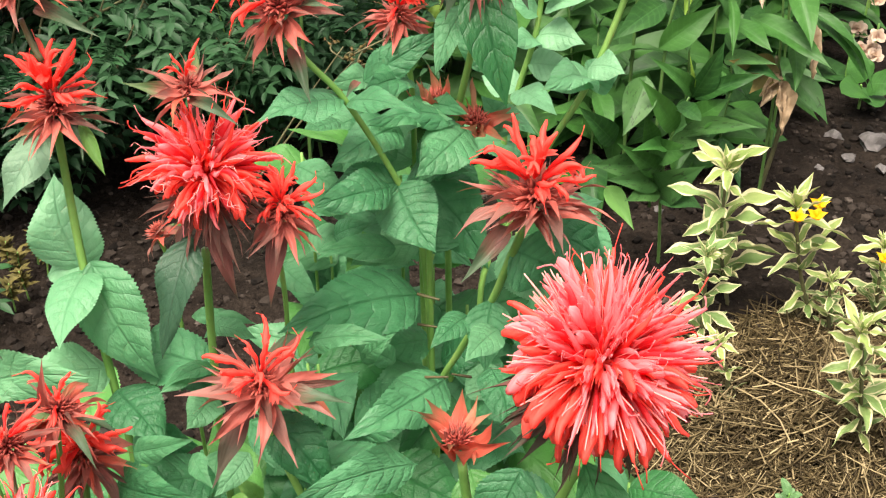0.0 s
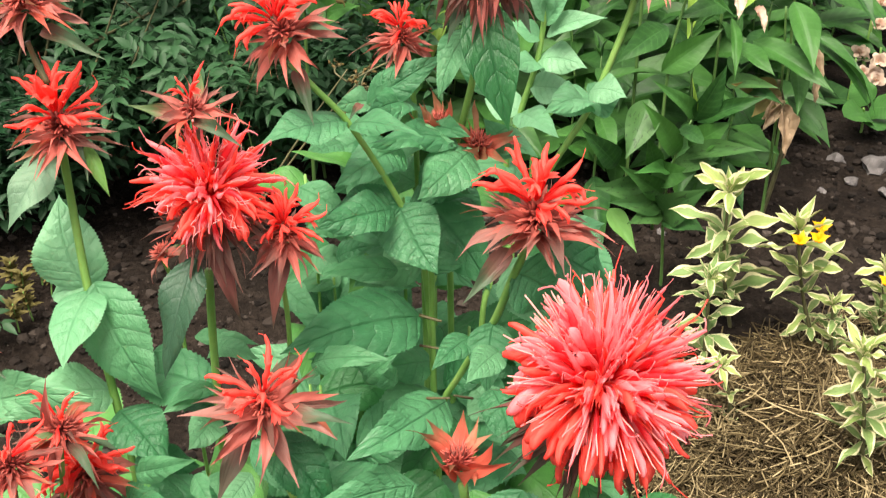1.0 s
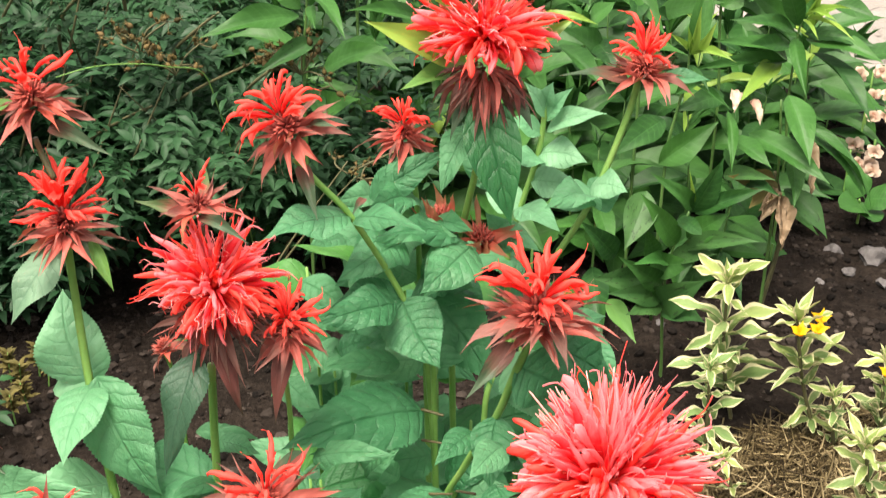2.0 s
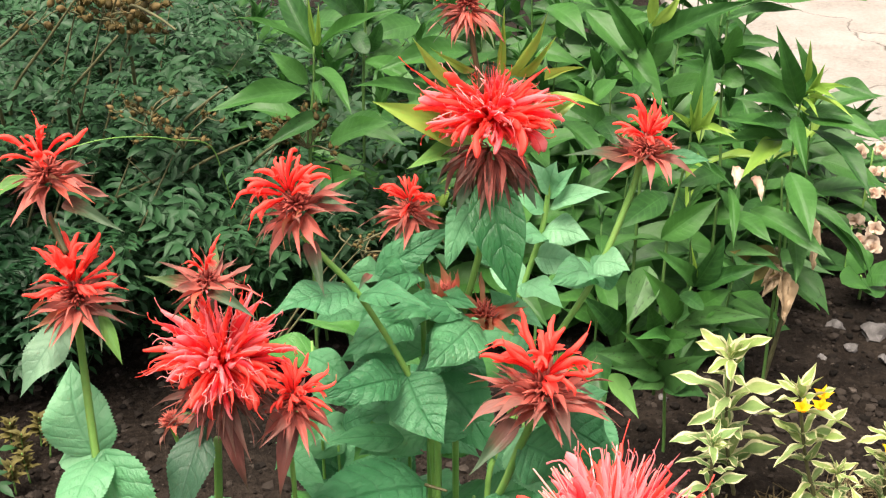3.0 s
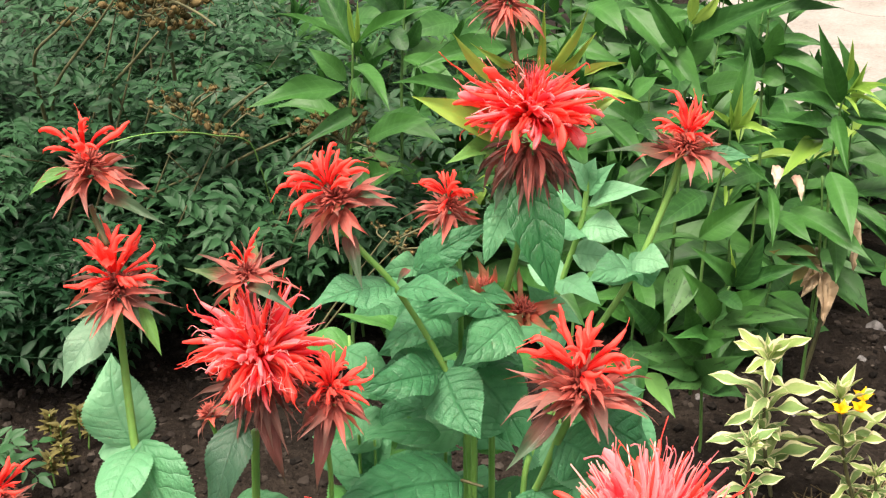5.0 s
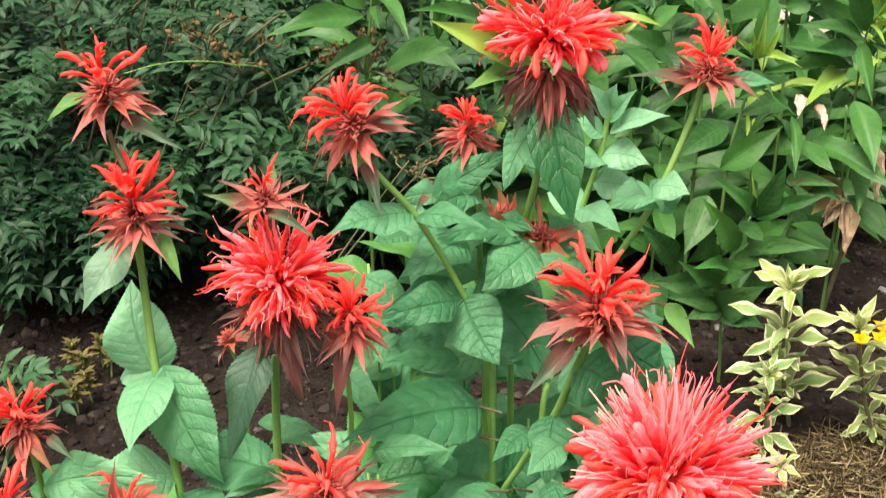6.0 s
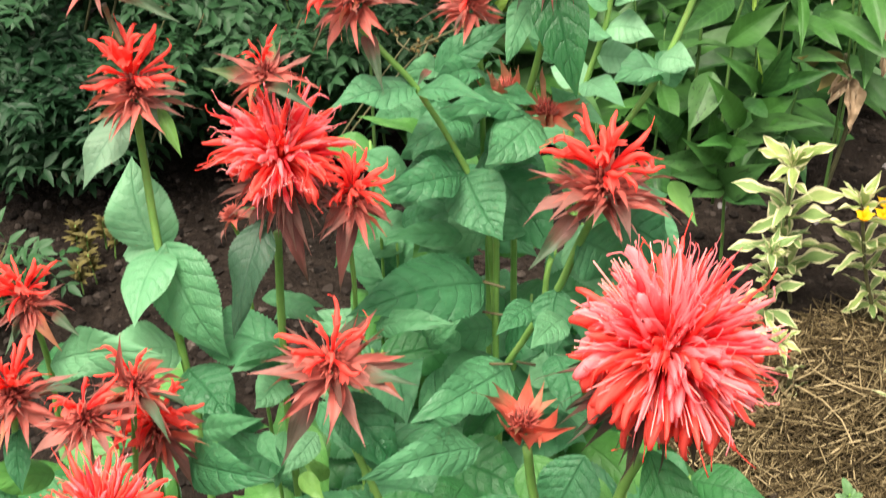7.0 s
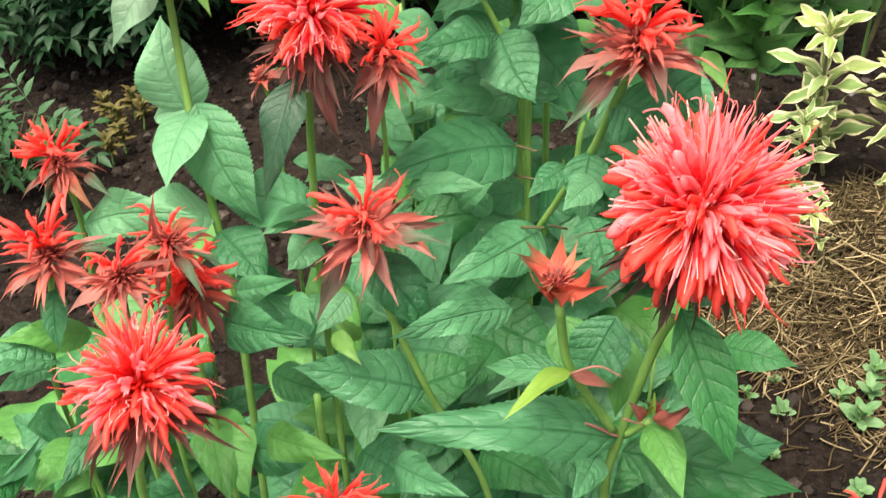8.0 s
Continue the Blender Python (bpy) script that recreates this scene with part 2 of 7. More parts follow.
MAT = {
    "balm": leaf_material("bee_balm_leaf", (0.02, 0.14, 0.05), (0.115, 0.375, 0.175), (0.01, 0.085, 0.026), 8.0, 1.2, 0.36, relief=0.55, vein_mix=0.34, glow=0.4, pucker=0.26),
    "balm_pale": leaf_material("pale_bee_balm_leaf", (0.055, 0.24, 0.095), (0.17, 0.425, 0.22), (0.03, 0.15, 0.05), 8.0, 1.2, 0.38, relief=0.5, vein_mix=0.32, glow=0.4, pucker=0.24),
    # balm_dark: dark green leaves, and shade put into the colour of skirt leaves
    "balm_dark": leaf_material("dark_and_shaded_bee_balm_leaf", (0.014, 0.115, 0.033), (0.05, 0.25, 0.075), (0.008, 0.065, 0.02), 8.0, 1.2, 0.4, relief=0.5, vein_mix=0.38, glow=0.4, pucker=0.25),
    "balm_mint": leaf_material("mint_green_leaf", (0.11, 0.34, 0.16), (0.22, 0.47, 0.26), (0.06, 0.23, 0.1), 8.0, 1.2, 0.45, relief=0.4, vein_mix=0.32, pucker=0.2),
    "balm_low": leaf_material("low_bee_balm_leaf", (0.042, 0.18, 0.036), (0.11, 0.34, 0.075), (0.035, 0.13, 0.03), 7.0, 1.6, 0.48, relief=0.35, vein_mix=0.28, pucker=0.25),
    "balm_lime": leaf_material("young_leaf", (0.085, 0.235, 0.05), (0.15, 0.325, 0.075), (0.08, 0.22, 0.05), 6.0, 1.6, 0.5, relief=0.25, vein_mix=0.35, pucker=0.15),
    "lance": leaf_material("lance_leaf", (0.008, 0.05, 0.011), (0.05, 0.175, 0.03), (0.075, 0.21, 0.06), 10.0, 1.3, 0.48, 0.2, 0.35, 0.2, vein_mix=0.34),
    "lance_lime": leaf_material("young_lance_leaf", (0.15, 0.31, 0.045), (0.32, 0.45, 0.09), (0.14, 0.3, 0.05), 10.0, 0.9, 0.4, 0.1, 0.2, 0.3, vein_mix=0.1),
    "spotted": leaf_material("spotted_leaf", (0.013, 0.068, 0.017), (0.062, 0.16, 0.042), (0.03, 0.1, 0.03), 9.0, 0.9, 0.5, 0.2, 0.3, 0.2, spots=(0.014, 0.028, 0.01), vein_mix=0.25),
    "shrub": leaf_material("shrub_leaflet", (0.005, 0.033, 0.012), (0.032, 0.115, 0.036), (0.03, 0.085, 0.035), 6.0, 0.9, 0.55, 0.08, 0.3, 0.12, vein_mix=0.15),
    "varieg": leaf_material("variegated_leaf", (0.12, 0.235, 0.065), (0.28, 0.38, 0.14), (0.12, 0.22, 0.08), 7.0, 0.9, 0.5, 0.4, 0.3, 0.22, edge=(0.62, 0.59, 0.35), edge_from=1.0, vein_mix=0.15),
    "varieg_young": leaf_material("young_variegated_leaf", (0.2, 0.31, 0.08), (0.38, 0.46, 0.16), (0.2, 0.3, 0.1), 7.0, 0.9, 0.5, 0.4, 0.3, 0.25, edge=(0.66, 0.62, 0.38), edge_from=0.98, vein_mix=0.15),
    "dry": leaf_material("withered_leaf", (0.28, 0.19, 0.11), (0.55, 0.43, 0.29), (0.24, 0.15, 0.08), 7.0, 0.9, 0.7, 0.6, 0.3, 0.2),
    "ochre": leaf_material("ochre_leaf", (0.075, 0.068, 0.018), (0.18, 0.15, 0.045), (0.07, 0.06, 0.02), 5.0, 0.8, 0.7, 0.2, 0.3, 0.2),
    "weed": leaf_material("weed_leaf", (0.07, 0.18, 0.06), (0.19, 0.34, 0.15), (0.08, 0.18, 0.08), 5.0, 0.8, 0.5, 0.2, 0.25, 0.2),
    "petal": blade_material("scarlet_petal", (0.8, 0.045, 0.042), (0.96, 0.15, 0.115), 0.3, 0.5, 0.35, 0.48, 0.16),
    "petal_pink": blade_material("pink_scarlet_petal", (0.87, 0.065, 0.085), (0.95, 0.37, 0.39), 0.56, 0.5, 0.4, 0.48, 0.16),
    "bract_bright": blade_material("bright_bract", (0.62, 0.12, 0.085), (0.34, 0.11, 0.075), 0.8, 0.5, 0.4, 0.25, 0.12, wear=0.3),
    "bract": blade_material("red_bract", (0.52, 0.135, 0.105), (0.28, 0.125, 0.1), 0.68, 0.5, 0.45, 0.22, 0.12, wear=0.3),
    "bract_russet": blade_material("russet_bract", (0.52, 0.095, 0.06), (0.33, 0.15, 0.08), 0.6, 0.5, 0.4, 0.22, 0.12, wear=0.3),
    "bract_green": blade_material("red_green_bract", (0.27, 0.085, 0.065), (0.075, 0.14, 0.05), 0.55, 0.55, 0.2, 0.18, 0.12, wear=0.3),
    "bract_grey": blade_material("dusky_leaf_bract", (0.17, 0.07, 0.052), (0.055, 0.105, 0.055), 0.3, 0.5, 0.15, 0.15, 0.12, wear=0.3),
    "bract_slate": leaf_material("slate_green_bract_leaf", (0.018, 0.06, 0.032), (0.042, 0.11, 0.06), (0.012, 0.04, 0.022), 8.0, 1.2, 0.42, relief=0.3, vein_mix=0.35),
    "bract_mint": leaf_material("pale_green_bract_leaf", (0.09, 0.18, 0.11), (0.17, 0.31, 0.19), (0.06, 0.14, 0.08), 8.0, 1.2, 0.45, relief=0.3, vein_mix=0.35),
    "bract_brown": blade_material("brown_bract", (0.36, 0.1, 0.078), (0.13, 0.065, 0.05), 0.55, 0.6, 0.4, 0.18, 0.12, wear=0.3),
    "bract_dusk": blade_material("dull_brown_bract", (0.15, 0.052, 0.042), (0.065, 0.055, 0.036), 0.5, 0.6, 0.4, 0.15, 0.12, wear=0.3),
    "calyx": blade_material("calyx_tube", (0.28, 0.045, 0.036), (0.5, 0.11, 0.08), 0.5, 0.6, 0.3, 0.1),
    "stamen": mottled("pale_pink_stamen", [(0.3, (0.9, 0.18, 0.17)), (0.7, (0.92, 0.45, 0.42))], 20.0, 0.5, 0.1, 0.001),
    "stem": mottled("green_stem", [(0.3, (0.1, 0.25, 0.05)), (0.6, (0.18, 0.36, 0.085)), (0.8, (0.24, 0.32, 0.1))], 30.0, 0.5, 0.25, 0.001),
    "stem_leafy": mottled("dull_green_stem", [(0.3, (0.045, 0.12, 0.028)), (0.6, (0.085, 0.18, 0.045)), (0.8, (0.11, 0.14, 0.05))], 30.0, 0.5, 0.25, 0.001),
    "stem_red": mottled("reddish_stem", [(0.3, (0.11, 0.05, 0.03)), (0.6, (0.1, 0.11, 0.045)), (0.8, (0.17, 0.075, 0.05))], 40.0, 0.5, 0.25, 0.001),
    "stem_pink": mottled("pinkish_leaf_stalk", [(0.3, (0.22, 0.09, 0.07)), (0.6, (0.3, 0.14, 0.1)), (0.8, (0.2, 0.18, 0.08))], 40.0, 0.5, 0.2, 0.001),
    "stem_dark": mottled("woody_stem", [(0.3, (0.055, 0.06, 0.026)), (0.7, (0.14, 0.13, 0.06))], 40.0, 0.65, 0.3, 0.001),
    "seed": islands("dry_seed_capsule", [(0.1, (0.035, 0.028, 0.01)), (0.5, (0.1, 0.075, 0.024)), (0.9, (0.15, 0.105, 0.045))], 0.7),
    "yellow": blade_material("yellow_petal", (0.85, 0.42, 0.01), (0.9, 0.56, 0.02), 0.4, 0.5, 0.2, 0.3),
    "faded": blade_material("faded_petal", (0.62, 0.4, 0.31), (0.7, 0.56, 0.44), 0.4, 0.6, 0.3, 0.25),
    "soil": mottled("dark_soil", [(0.3, (0.004, 0.003, 0.0024)), (0.5, (0.012, 0.009, 0.0068)), (0.72, (0.034, 0.026, 0.02))], 14.0, 0.95, 1.0, 0.02, 10.0, 130.0, gloss=0.1),
    "clod": islands("soil_clod", [(0.1, (0.005, 0.004, 0.003)), (0.6, (0.02, 0.0155, 0.0125)), (0.93, (0.046, 0.037, 0.03)), (1.0, (0.12, 0.1, 0.085))], 0.95, 90.0),
    "stone": mottled("grey_stone", [(0.3, (0.05, 0.046, 0.043)), (0.6, (0.13, 0.122, 0.118)), (0.8, (0.28, 0.27, 0.26))], 40.0, 0.8, 0.6, 0.006, 8.0),
    "straw": islands("dry_straw", [(0.05, (0.024, 0.017, 0.008)), (0.4, (0.075, 0.054, 0.024)), (0.72, (0.15, 0.115, 0.056)), (0.96, (0.39, 0.31, 0.17))], 0.65),
    "pave": cracked("pale_paving", [(0.3, (0.112, 0.097, 0.08)), (0.47, (0.225, 0.203, 0.178)), (0.7, (0.32, 0.298, 0.27))]),
}


# ---- shapes ----
MESH = {}


def mesh_from(name, verts, faces, mat, uvs=None, smooth=True):
    me = bpy.data.meshes.new(name)
    me.from_pydata(verts, [], faces)
    if uvs is not None:
        layer = me.uv_layers.new(name="UVMap")
        idx = np.empty(len(me.loops), dtype=np.int32)
        me.loops.foreach_get("vertex_index", idx)
        layer.data.foreach_set("uv", np.asarray(uvs, dtype=np.float32)[idx].ravel())
    if smooth:
        me.polygons.foreach_set("use_smooth", np.ones(len(me.polygons), dtype=bool))
    me.materials.append(MAT[mat])
    return me


def outline(kind, v):
    """Half width of a blade along its length, at most 1."""
    if kind == "balm":
        if v < 0.3:
            return math.sin(math.pi / 2 * v / 0.3) ** 0.7
        return max(0.0, math.cos(math.pi / 2 * (v - 0.3) / 0.7)) ** 1.12
    if kind == "round":
        return math.sin(math.pi * v ** 0.8) ** 0.5 if 0 < v < 1 else 0.0
    if kind == "lance":
        return math.sin(math.pi * v ** 0.72) ** 1.15 if 0 < v < 1 else 0.0
    if kind == "bract":
        return (math.sin(math.pi * v ** 0.55) ** 0.8) * (1.1 - 0.4 * v) * (1 - 0.5 * v * v) if 0 < v < 1 else 0.0
    return math.sin(math.pi * v ** 0.8) ** 0.95 if 0 < v < 1 else 0.0


def blade(kind, variant, mat):
    """A blade one long and one wide, from its foot at the origin to its tip on y, bowed, folded along the midrib, waved and toothed."""
    key = (kind, variant, mat)
    if key in MESH:
        return MESH[key]
    rnd = random.Random(f"{kind}{variant}")
    rows, cols = {"balm": (60, 8), "lance": (20, 6), "bract": (14, 6), "varieg": (14, 6), "round": (14, 8), "crumple": (22, 8)}[kind]
    bow = {"balm": rnd.uniform(0.05, 0.13), "lance": rnd.uniform(0.04, 0.13), "bract": rnd.uniform(-0.1, 0.26), "varieg": rnd.uniform(-0.04, 0.1)}.get(kind, 0.06)
    slim = {"balm": 0.55, "lance": 0.27, "bract": 0.2, "varieg": 0.34}.get(kind, 0.6)
    fold = slim * {"balm": rnd.uniform(0.05, 0.3), "lance": rnd.uniform(0.25, 0.7), "bract": rnd.uniform(0.3, 1.0), "varieg": rnd.uniform(0.15, 0.6)}.get(kind, 0.15)
    sway = rnd.uniform(-0.06, 0.06)
    wave, phase, twist = rnd.uniform(0.06, 0.16) * slim, rnd.uniform(0, 6.28), rnd.uniform(-0.6, 0.6)
    if kind == "varieg":
        wave, twist, sway = rnd.uniform(0.06, 0.12), rnd.uniform(-1.2, 1.2), rnd.uniform(-0.1, 0.1)
    if kind == "bract":
        twist, wave = rnd.uniform(-1.6, 1.6), rnd.uniform(0.02, 0.05)
    tip_hook = rnd.uniform(0.0, 0.06) if kind in ("balm", "lance") else rnd.uniform(-0.05, 0.1)
    verts, uvs, faces = [], [], []
    for i in range(rows + 1):
        v = i / rows
        half = 0.5 * max(outline(kind, v), 0.02 if i in (0, rows) else 0.0)
        for j in range(cols + 1):
            s = 2 * j / cols - 1
            edge = half
            if kind == "balm" and abs(s) == 1 and 2 < i < rows - 1:
                edge *= 1.03 if i % 2 else 0.965
            x = s * edge
            z = bow * 4 * v * (1 - v) - tip_hook * v ** 4 + tip_hook * v
            z += fold * abs(x) * (1 if kind != "balm" else 1.6 - 1.5 * abs(s))
            z += wave * abs(s) ** 2 * math.sin(phase + 9 * v + (1.8 if s > 0 else 0)) * math.sin(math.pi * v)
            z += twist * slim * x * v
            if kind == "balm":
                z += 0.006 * (math.cos((v * 8 - abs(s) * 1.3) * 6.283) * -0.5) * min(1, abs(s) * 6) * (1 - abs(s) ** 6) * min(1, half * 4)
            if kind == "crumple":
                z += 0.22 * noise.noise((x * 5 + variant * 7, v * 5, 1.0)) + 0.5 * abs(x)
                x += 0.1 * noise.noise((s * 2, v * 6, variant * 3.0))
            verts.append((x + sway * 4 * v * (1 - v), v, z))
            uvs.append((j / cols, v))
    w = cols + 1
    for i in range(rows):
        for j in range(cols):
            a = i * w + j
            faces.append((a, a + 1, a + w + 1, a + w))
    MESH[key] = mesh_from(kind + "_blade", verts, faces, mat, uvs)
    return MESH[key]


def petal_mesh(variant, mat):
    """A flower one long that leaves the origin along z and bends towards y: a tube that opens into a narrow upper lip with a stamen and a flared, ragged lower lip (form 0 spreading, 1 drooping, 2 unopened and needle-thin)."""
    key = ("petal", variant, mat)
    if key in MESH:
        return MESH[key]
    rnd = random.Random(f"petal{variant}")
    form, k = divmod(variant, 8)
    form %= 3
    bend = radians(((15, 35, 55, 70, 5, 45, 85, 25), (55, 70, 85, 95, 40, 60, 110, 75), (0, 15, 30, -15, 40, 20, 55, -25))[form][k] + rnd.uniform(-10, 10))
    straight = variant >= 72
    hook = radians(rnd.choice((-22, -10, 5, 18, 34) if straight else (-45, -20, 15, 45, 70)))
    sway = rnd.uniform(-0.3, 0.3) if straight else rnd.uniform(-0.6, 0.6)
    wob = [rnd.uniform(-0.035, 0.035) for _ in range(4)]
    mouth = (0.5, 0.6, 0.86)[form] + rnd.uniform(-0.05, 0.05)
    rows = 12
    line = []
    p = Vector((0, 0, 0))
    for i in range(rows + 1):
        v = i / rows
        ang = bend * v + hook * max(0.0, (v - 0.6) / 0.4) ** 1.5
        if i:
            p = p + Vector((math.sin(sway * (v - 0.2)), math.sin(ang), math.cos(ang))) / rows
        line.append(p + Vector((wob[0] * math.sin(7 * v) + wob[1] * math.sin(13 * v), wob[2] * math.sin(8 * v) + wob[3] * math.sin(12 * v), 0)) * v)
    widths = []
    for i in range(rows + 1):
        v = i / rows
        if form == 2:
            wide = (0.026 + 0.032 * math.sin(math.pi * v ** 1.3)) * (1 - 0.8 * v ** 4)
        elif form == 1:
            wide = 0.03 + 0.062 * max(0.0, math.sin(math.pi * 0.94 * max(0.0, (v - 0.3) / 0.7) ** 1.9)) ** 1.1
        elif v < mouth:
            wide = 0.034 + 0.042 * (v / mouth) ** 2
        else:
            wide = (0.068, 0.07)[form] * (1 - (0.62, 0.45)[form] * ((v - mouth) / (1 - mouth)) ** (2.6, 2.5)[form])
        widths.append(wide * rnd.uniform(0.88, 1.12))
    verts, faces, uvs = tube_data(line, widths, 5)
    if form == 0 or (form == 1 and k % 2):
        m = int(mouth * rows)
        a = line[m] - (line[m] - line[m - 1]) * 0.6
        d = (line[m] - line[m - 1]).normalized()
        out = Vector((0, d.z, -d.y))
        curl = radians((40, 75)[form] + rnd.uniform(-25, 35))
        long = (0.34, 0.36)[form] * rnd.uniform(0.8, 1.25)
        flare = rnd.uniform(0.07, 0.12)
        lean = rnd.uniform(-0.35, 0.35)
        lip_rows, q, first = 5, a, len(verts)
        for i in range(lip_rows + 1):
            v = i / lip_rows
            ang = curl * v ** 0.8 + 0.2
            if i:
                q = q + (d * math.cos(ang) + out * math.sin(ang) + Vector((lean * v, 0, 0))) * long / lip_rows
            half = 0.035 + (flare - 0.035) * math.sin(math.pi * 0.5 * min(1, v / 0.75)) - 0.02 * (v > 0.9)
            side_dir = Vector((1, 0, 0))
            up_dir = d * math.sin(ang) - out * math.cos(ang)
            for j in range(5):
                s = j / 2 - 1
                notch = 0.0
                if i == lip_rows:
                    notch = (0.0, -0.07, 0.035, -0.07, 0.0)[j] + rnd.uniform(-0.03, 0.03)
                w = q + side_dir * s * half + up_dir * (s * s * 0.04 - 0.012) + (d * math.cos(ang) + out * math.sin(ang)) * notch
                verts.append(tuple(w))
                uvs.append((j / 4, 0.45 + 0.5 * v))
        for i in range(lip_rows):
            for j in range(4):
                n = first + i * 5 + j
                faces.append((n, n + 1, n + 6, n + 5))
    if (k % 2 == 0 and form == 0) or form == 2 or k == 3:
        a, d = line[-2], (line[-1] - line[-3]).normalized()
        e = Vector((rnd.uniform(-1, 1), rnd.uniform(-1, 1), rnd.uniform(-1, 1))) * 0.1
        first = len(uvs)
        tube_data([a, a + d * 0.1 + e * 0.3, a + d * 0.15 + e, a + d * 0.18 + e * 1.7], [0.012, 0.01, 0.009, 0.012], 3, verts, faces, uvs)
        uvs[first:] = [(u, 1.1) for u, _ in uvs[first:]]
    MESH[key] = mesh_from("petal_tube", verts, faces, mat, uvs)
    return MESH[key]


def tube_data(points, radii, sides=6, verts=None, faces=None, uvs=None):
    """Appends a tube along points to the lists."""
    verts, faces, uvs = ([] if q is None else q for q in (verts, faces, uvs))
    start, n = len(verts), len(points)
    up = Vector((0.31, 0.2, 0.93))
    for i, p in enumerate(points):
        d = (points[min(i + 1, n - 1)] - points[max(i - 1, 0)]).normalized()
        a = d.cross(up if abs(d.dot(up)) < 0.95 else Vector((1, 0, 0))).normalized()
        b = d.cross(a)
        for j in range(sides):
            t = 2 * math.pi * j / sides
            verts.append(tuple(p + (a * math.cos(t) + b * math.sin(t)) * radii[i]))
            uvs.append((j / sides, i / (n - 1)))
    for i in range(n - 1):
        for j in range(sides):
            k, l = start + i * sides + j, start + i * sides + (j + 1) % sides
            faces.append((k, l, l + sides, k + sides))
    faces.append(tuple(range(start + (n - 1) * sides, start + n * sides)))
    faces.append(tuple(reversed(range(start, start + sides))))
    return verts, faces, uvs


def smooth_line(points, per=6):
    """A smooth curve through a few points, its speed set by their distances."""
    p = [Vector(q) for q in points]
    t = [0.0]
    for a, b in zip(p, p[1:]):
        t.append(t[-1] + max((b - a).length, 1e-4))
    n = len(p)
    pull = [(p[min(k + 1, n - 1)] - p[max(k - 1, 0)]) / (t[min(k + 1, n - 1)] - t[max(k - 1, 0)]) for k in range(n)]
    out = []
    for k in range(n - 1):
        h = t[k + 1] - t[k]
        for i in range(per):
            u = i / per
            out.append(p[k] * (2 * u ** 3 - 3 * u * u + 1) + pull[k] * h * (u ** 3 - 2 * u * u + u) + p[k + 1] * (3 * u * u - 2 * u ** 3) + pull[k + 1] * h * (u ** 3 - u * u))
    out.append(p[-1])
    return out


# ---- building things out of parts ----
def part(name, me, parent, m=None, label=""):
    """Links one mesh as a part; m is its pose in the world."""
    ob = new(name, me)
    ob.parent = parent
    ob.matrix_basis = WORLD[parent].inverted() @ (m or Matrix())
    WORLD[ob] = m or Matrix()
    return tagged(ob, label) if label else ob


WORLD = {}


def thing(name, place, label, category, group="", kind=""):
    ob = new(name)
    ob.empty_display_size = 0.03
    ob.location = place
    WORLD[ob] = Matrix.Translation(place)
    return tagged(ob, label, category, group, kind)


def solid(name, verts, faces, mat, label, category, kind="", group="", uvs=None, smooth=True):
    """A thing that is one mesh."""
    ob = new(name, mesh_from(name, verts, faces, mat, uvs, smooth))
    WORLD[ob] = Matrix()
    return tagged(ob, label, category, group, kind)


def blade_pose(base, tip, width, face):
    base, tip, face = Vector(base), Vector(tip), Vector(face)
    y = tip - base
    long = y.length
    y.normalize()
    z = (face - y * face.dot(y)).normalized()
    x = y.cross(z)
    m = Matrix((x, y, z)).transposed().to_4x4()
    return Matrix.Translation(base) @ m @ Matrix.Diagonal((width, long, long, 1))


COUNT = [0]


def leaf(plant, base, tip, width, mat="balm", face=(0, -0.6, 0.75), kind="balm", label=""):
    COUNT[0] += 1
    me = blade(kind, COUNT[0] % {"balm": 9, "round": 3}.get(kind, 7), mat)
    return part("leaf", me, plant, blade_pose(base, tip, width, face), label)


def stem(plant, points, foot=0.0042, top=0.0026, mat="stem", name="stem", sides=6):
    line = smooth_line(points)
    n = len(line) - 1
    radii = [foot + (top - foot) * i / n for i in range(n + 1)]
    v, f, u = tube_data(line, radii, sides)
    return part(name, mesh_from("stem", v, f, mat, u), plant)


def turned(axis):
    """A turn that lays z along axis."""
    return Vector(axis).normalized().to_track_quat("Z", "Y").to_matrix().to_4x4()


def calyx_cluster(R, count, seed, low, mat="calyx", tall=1.0):
    """The round heart of a flower head: calyx tubes packed on a small ball."""
    rnd = random.Random(seed)
    verts, faces, uvs = [], [], []
    for k in range(count):
        th = math.acos(1 - (k + 0.5) / count * (1 - math.cos(low)))
        ph = k * 2.39996 + rnd.uniform(-0.2, 0.2)
        d = Vector((math.sin(th) * math.cos(ph), math.sin(th) * math.sin(ph), math.cos(th)))
        l = R * rnd.uniform(0.36, 0.5) * tall
        d2 = (d + Vector((rnd.uniform(-0.25, 0.25), rnd.uniform(-0.25, 0.25), rnd.uniform(-0.1, 0.2)))).normalized()
        a = d * R * 0.03
        tube_data([a, a + d * l * 0.6, a + d2 * l * 0.85, a + d2 * l * rnd.uniform(1.05, 1.3)], [R * 0.016, R * 0.032, R * 0.028, R * 0.004], 5, verts, faces, uvs)
    return mesh_from("calyx_cluster", verts, faces, mat, uvs)


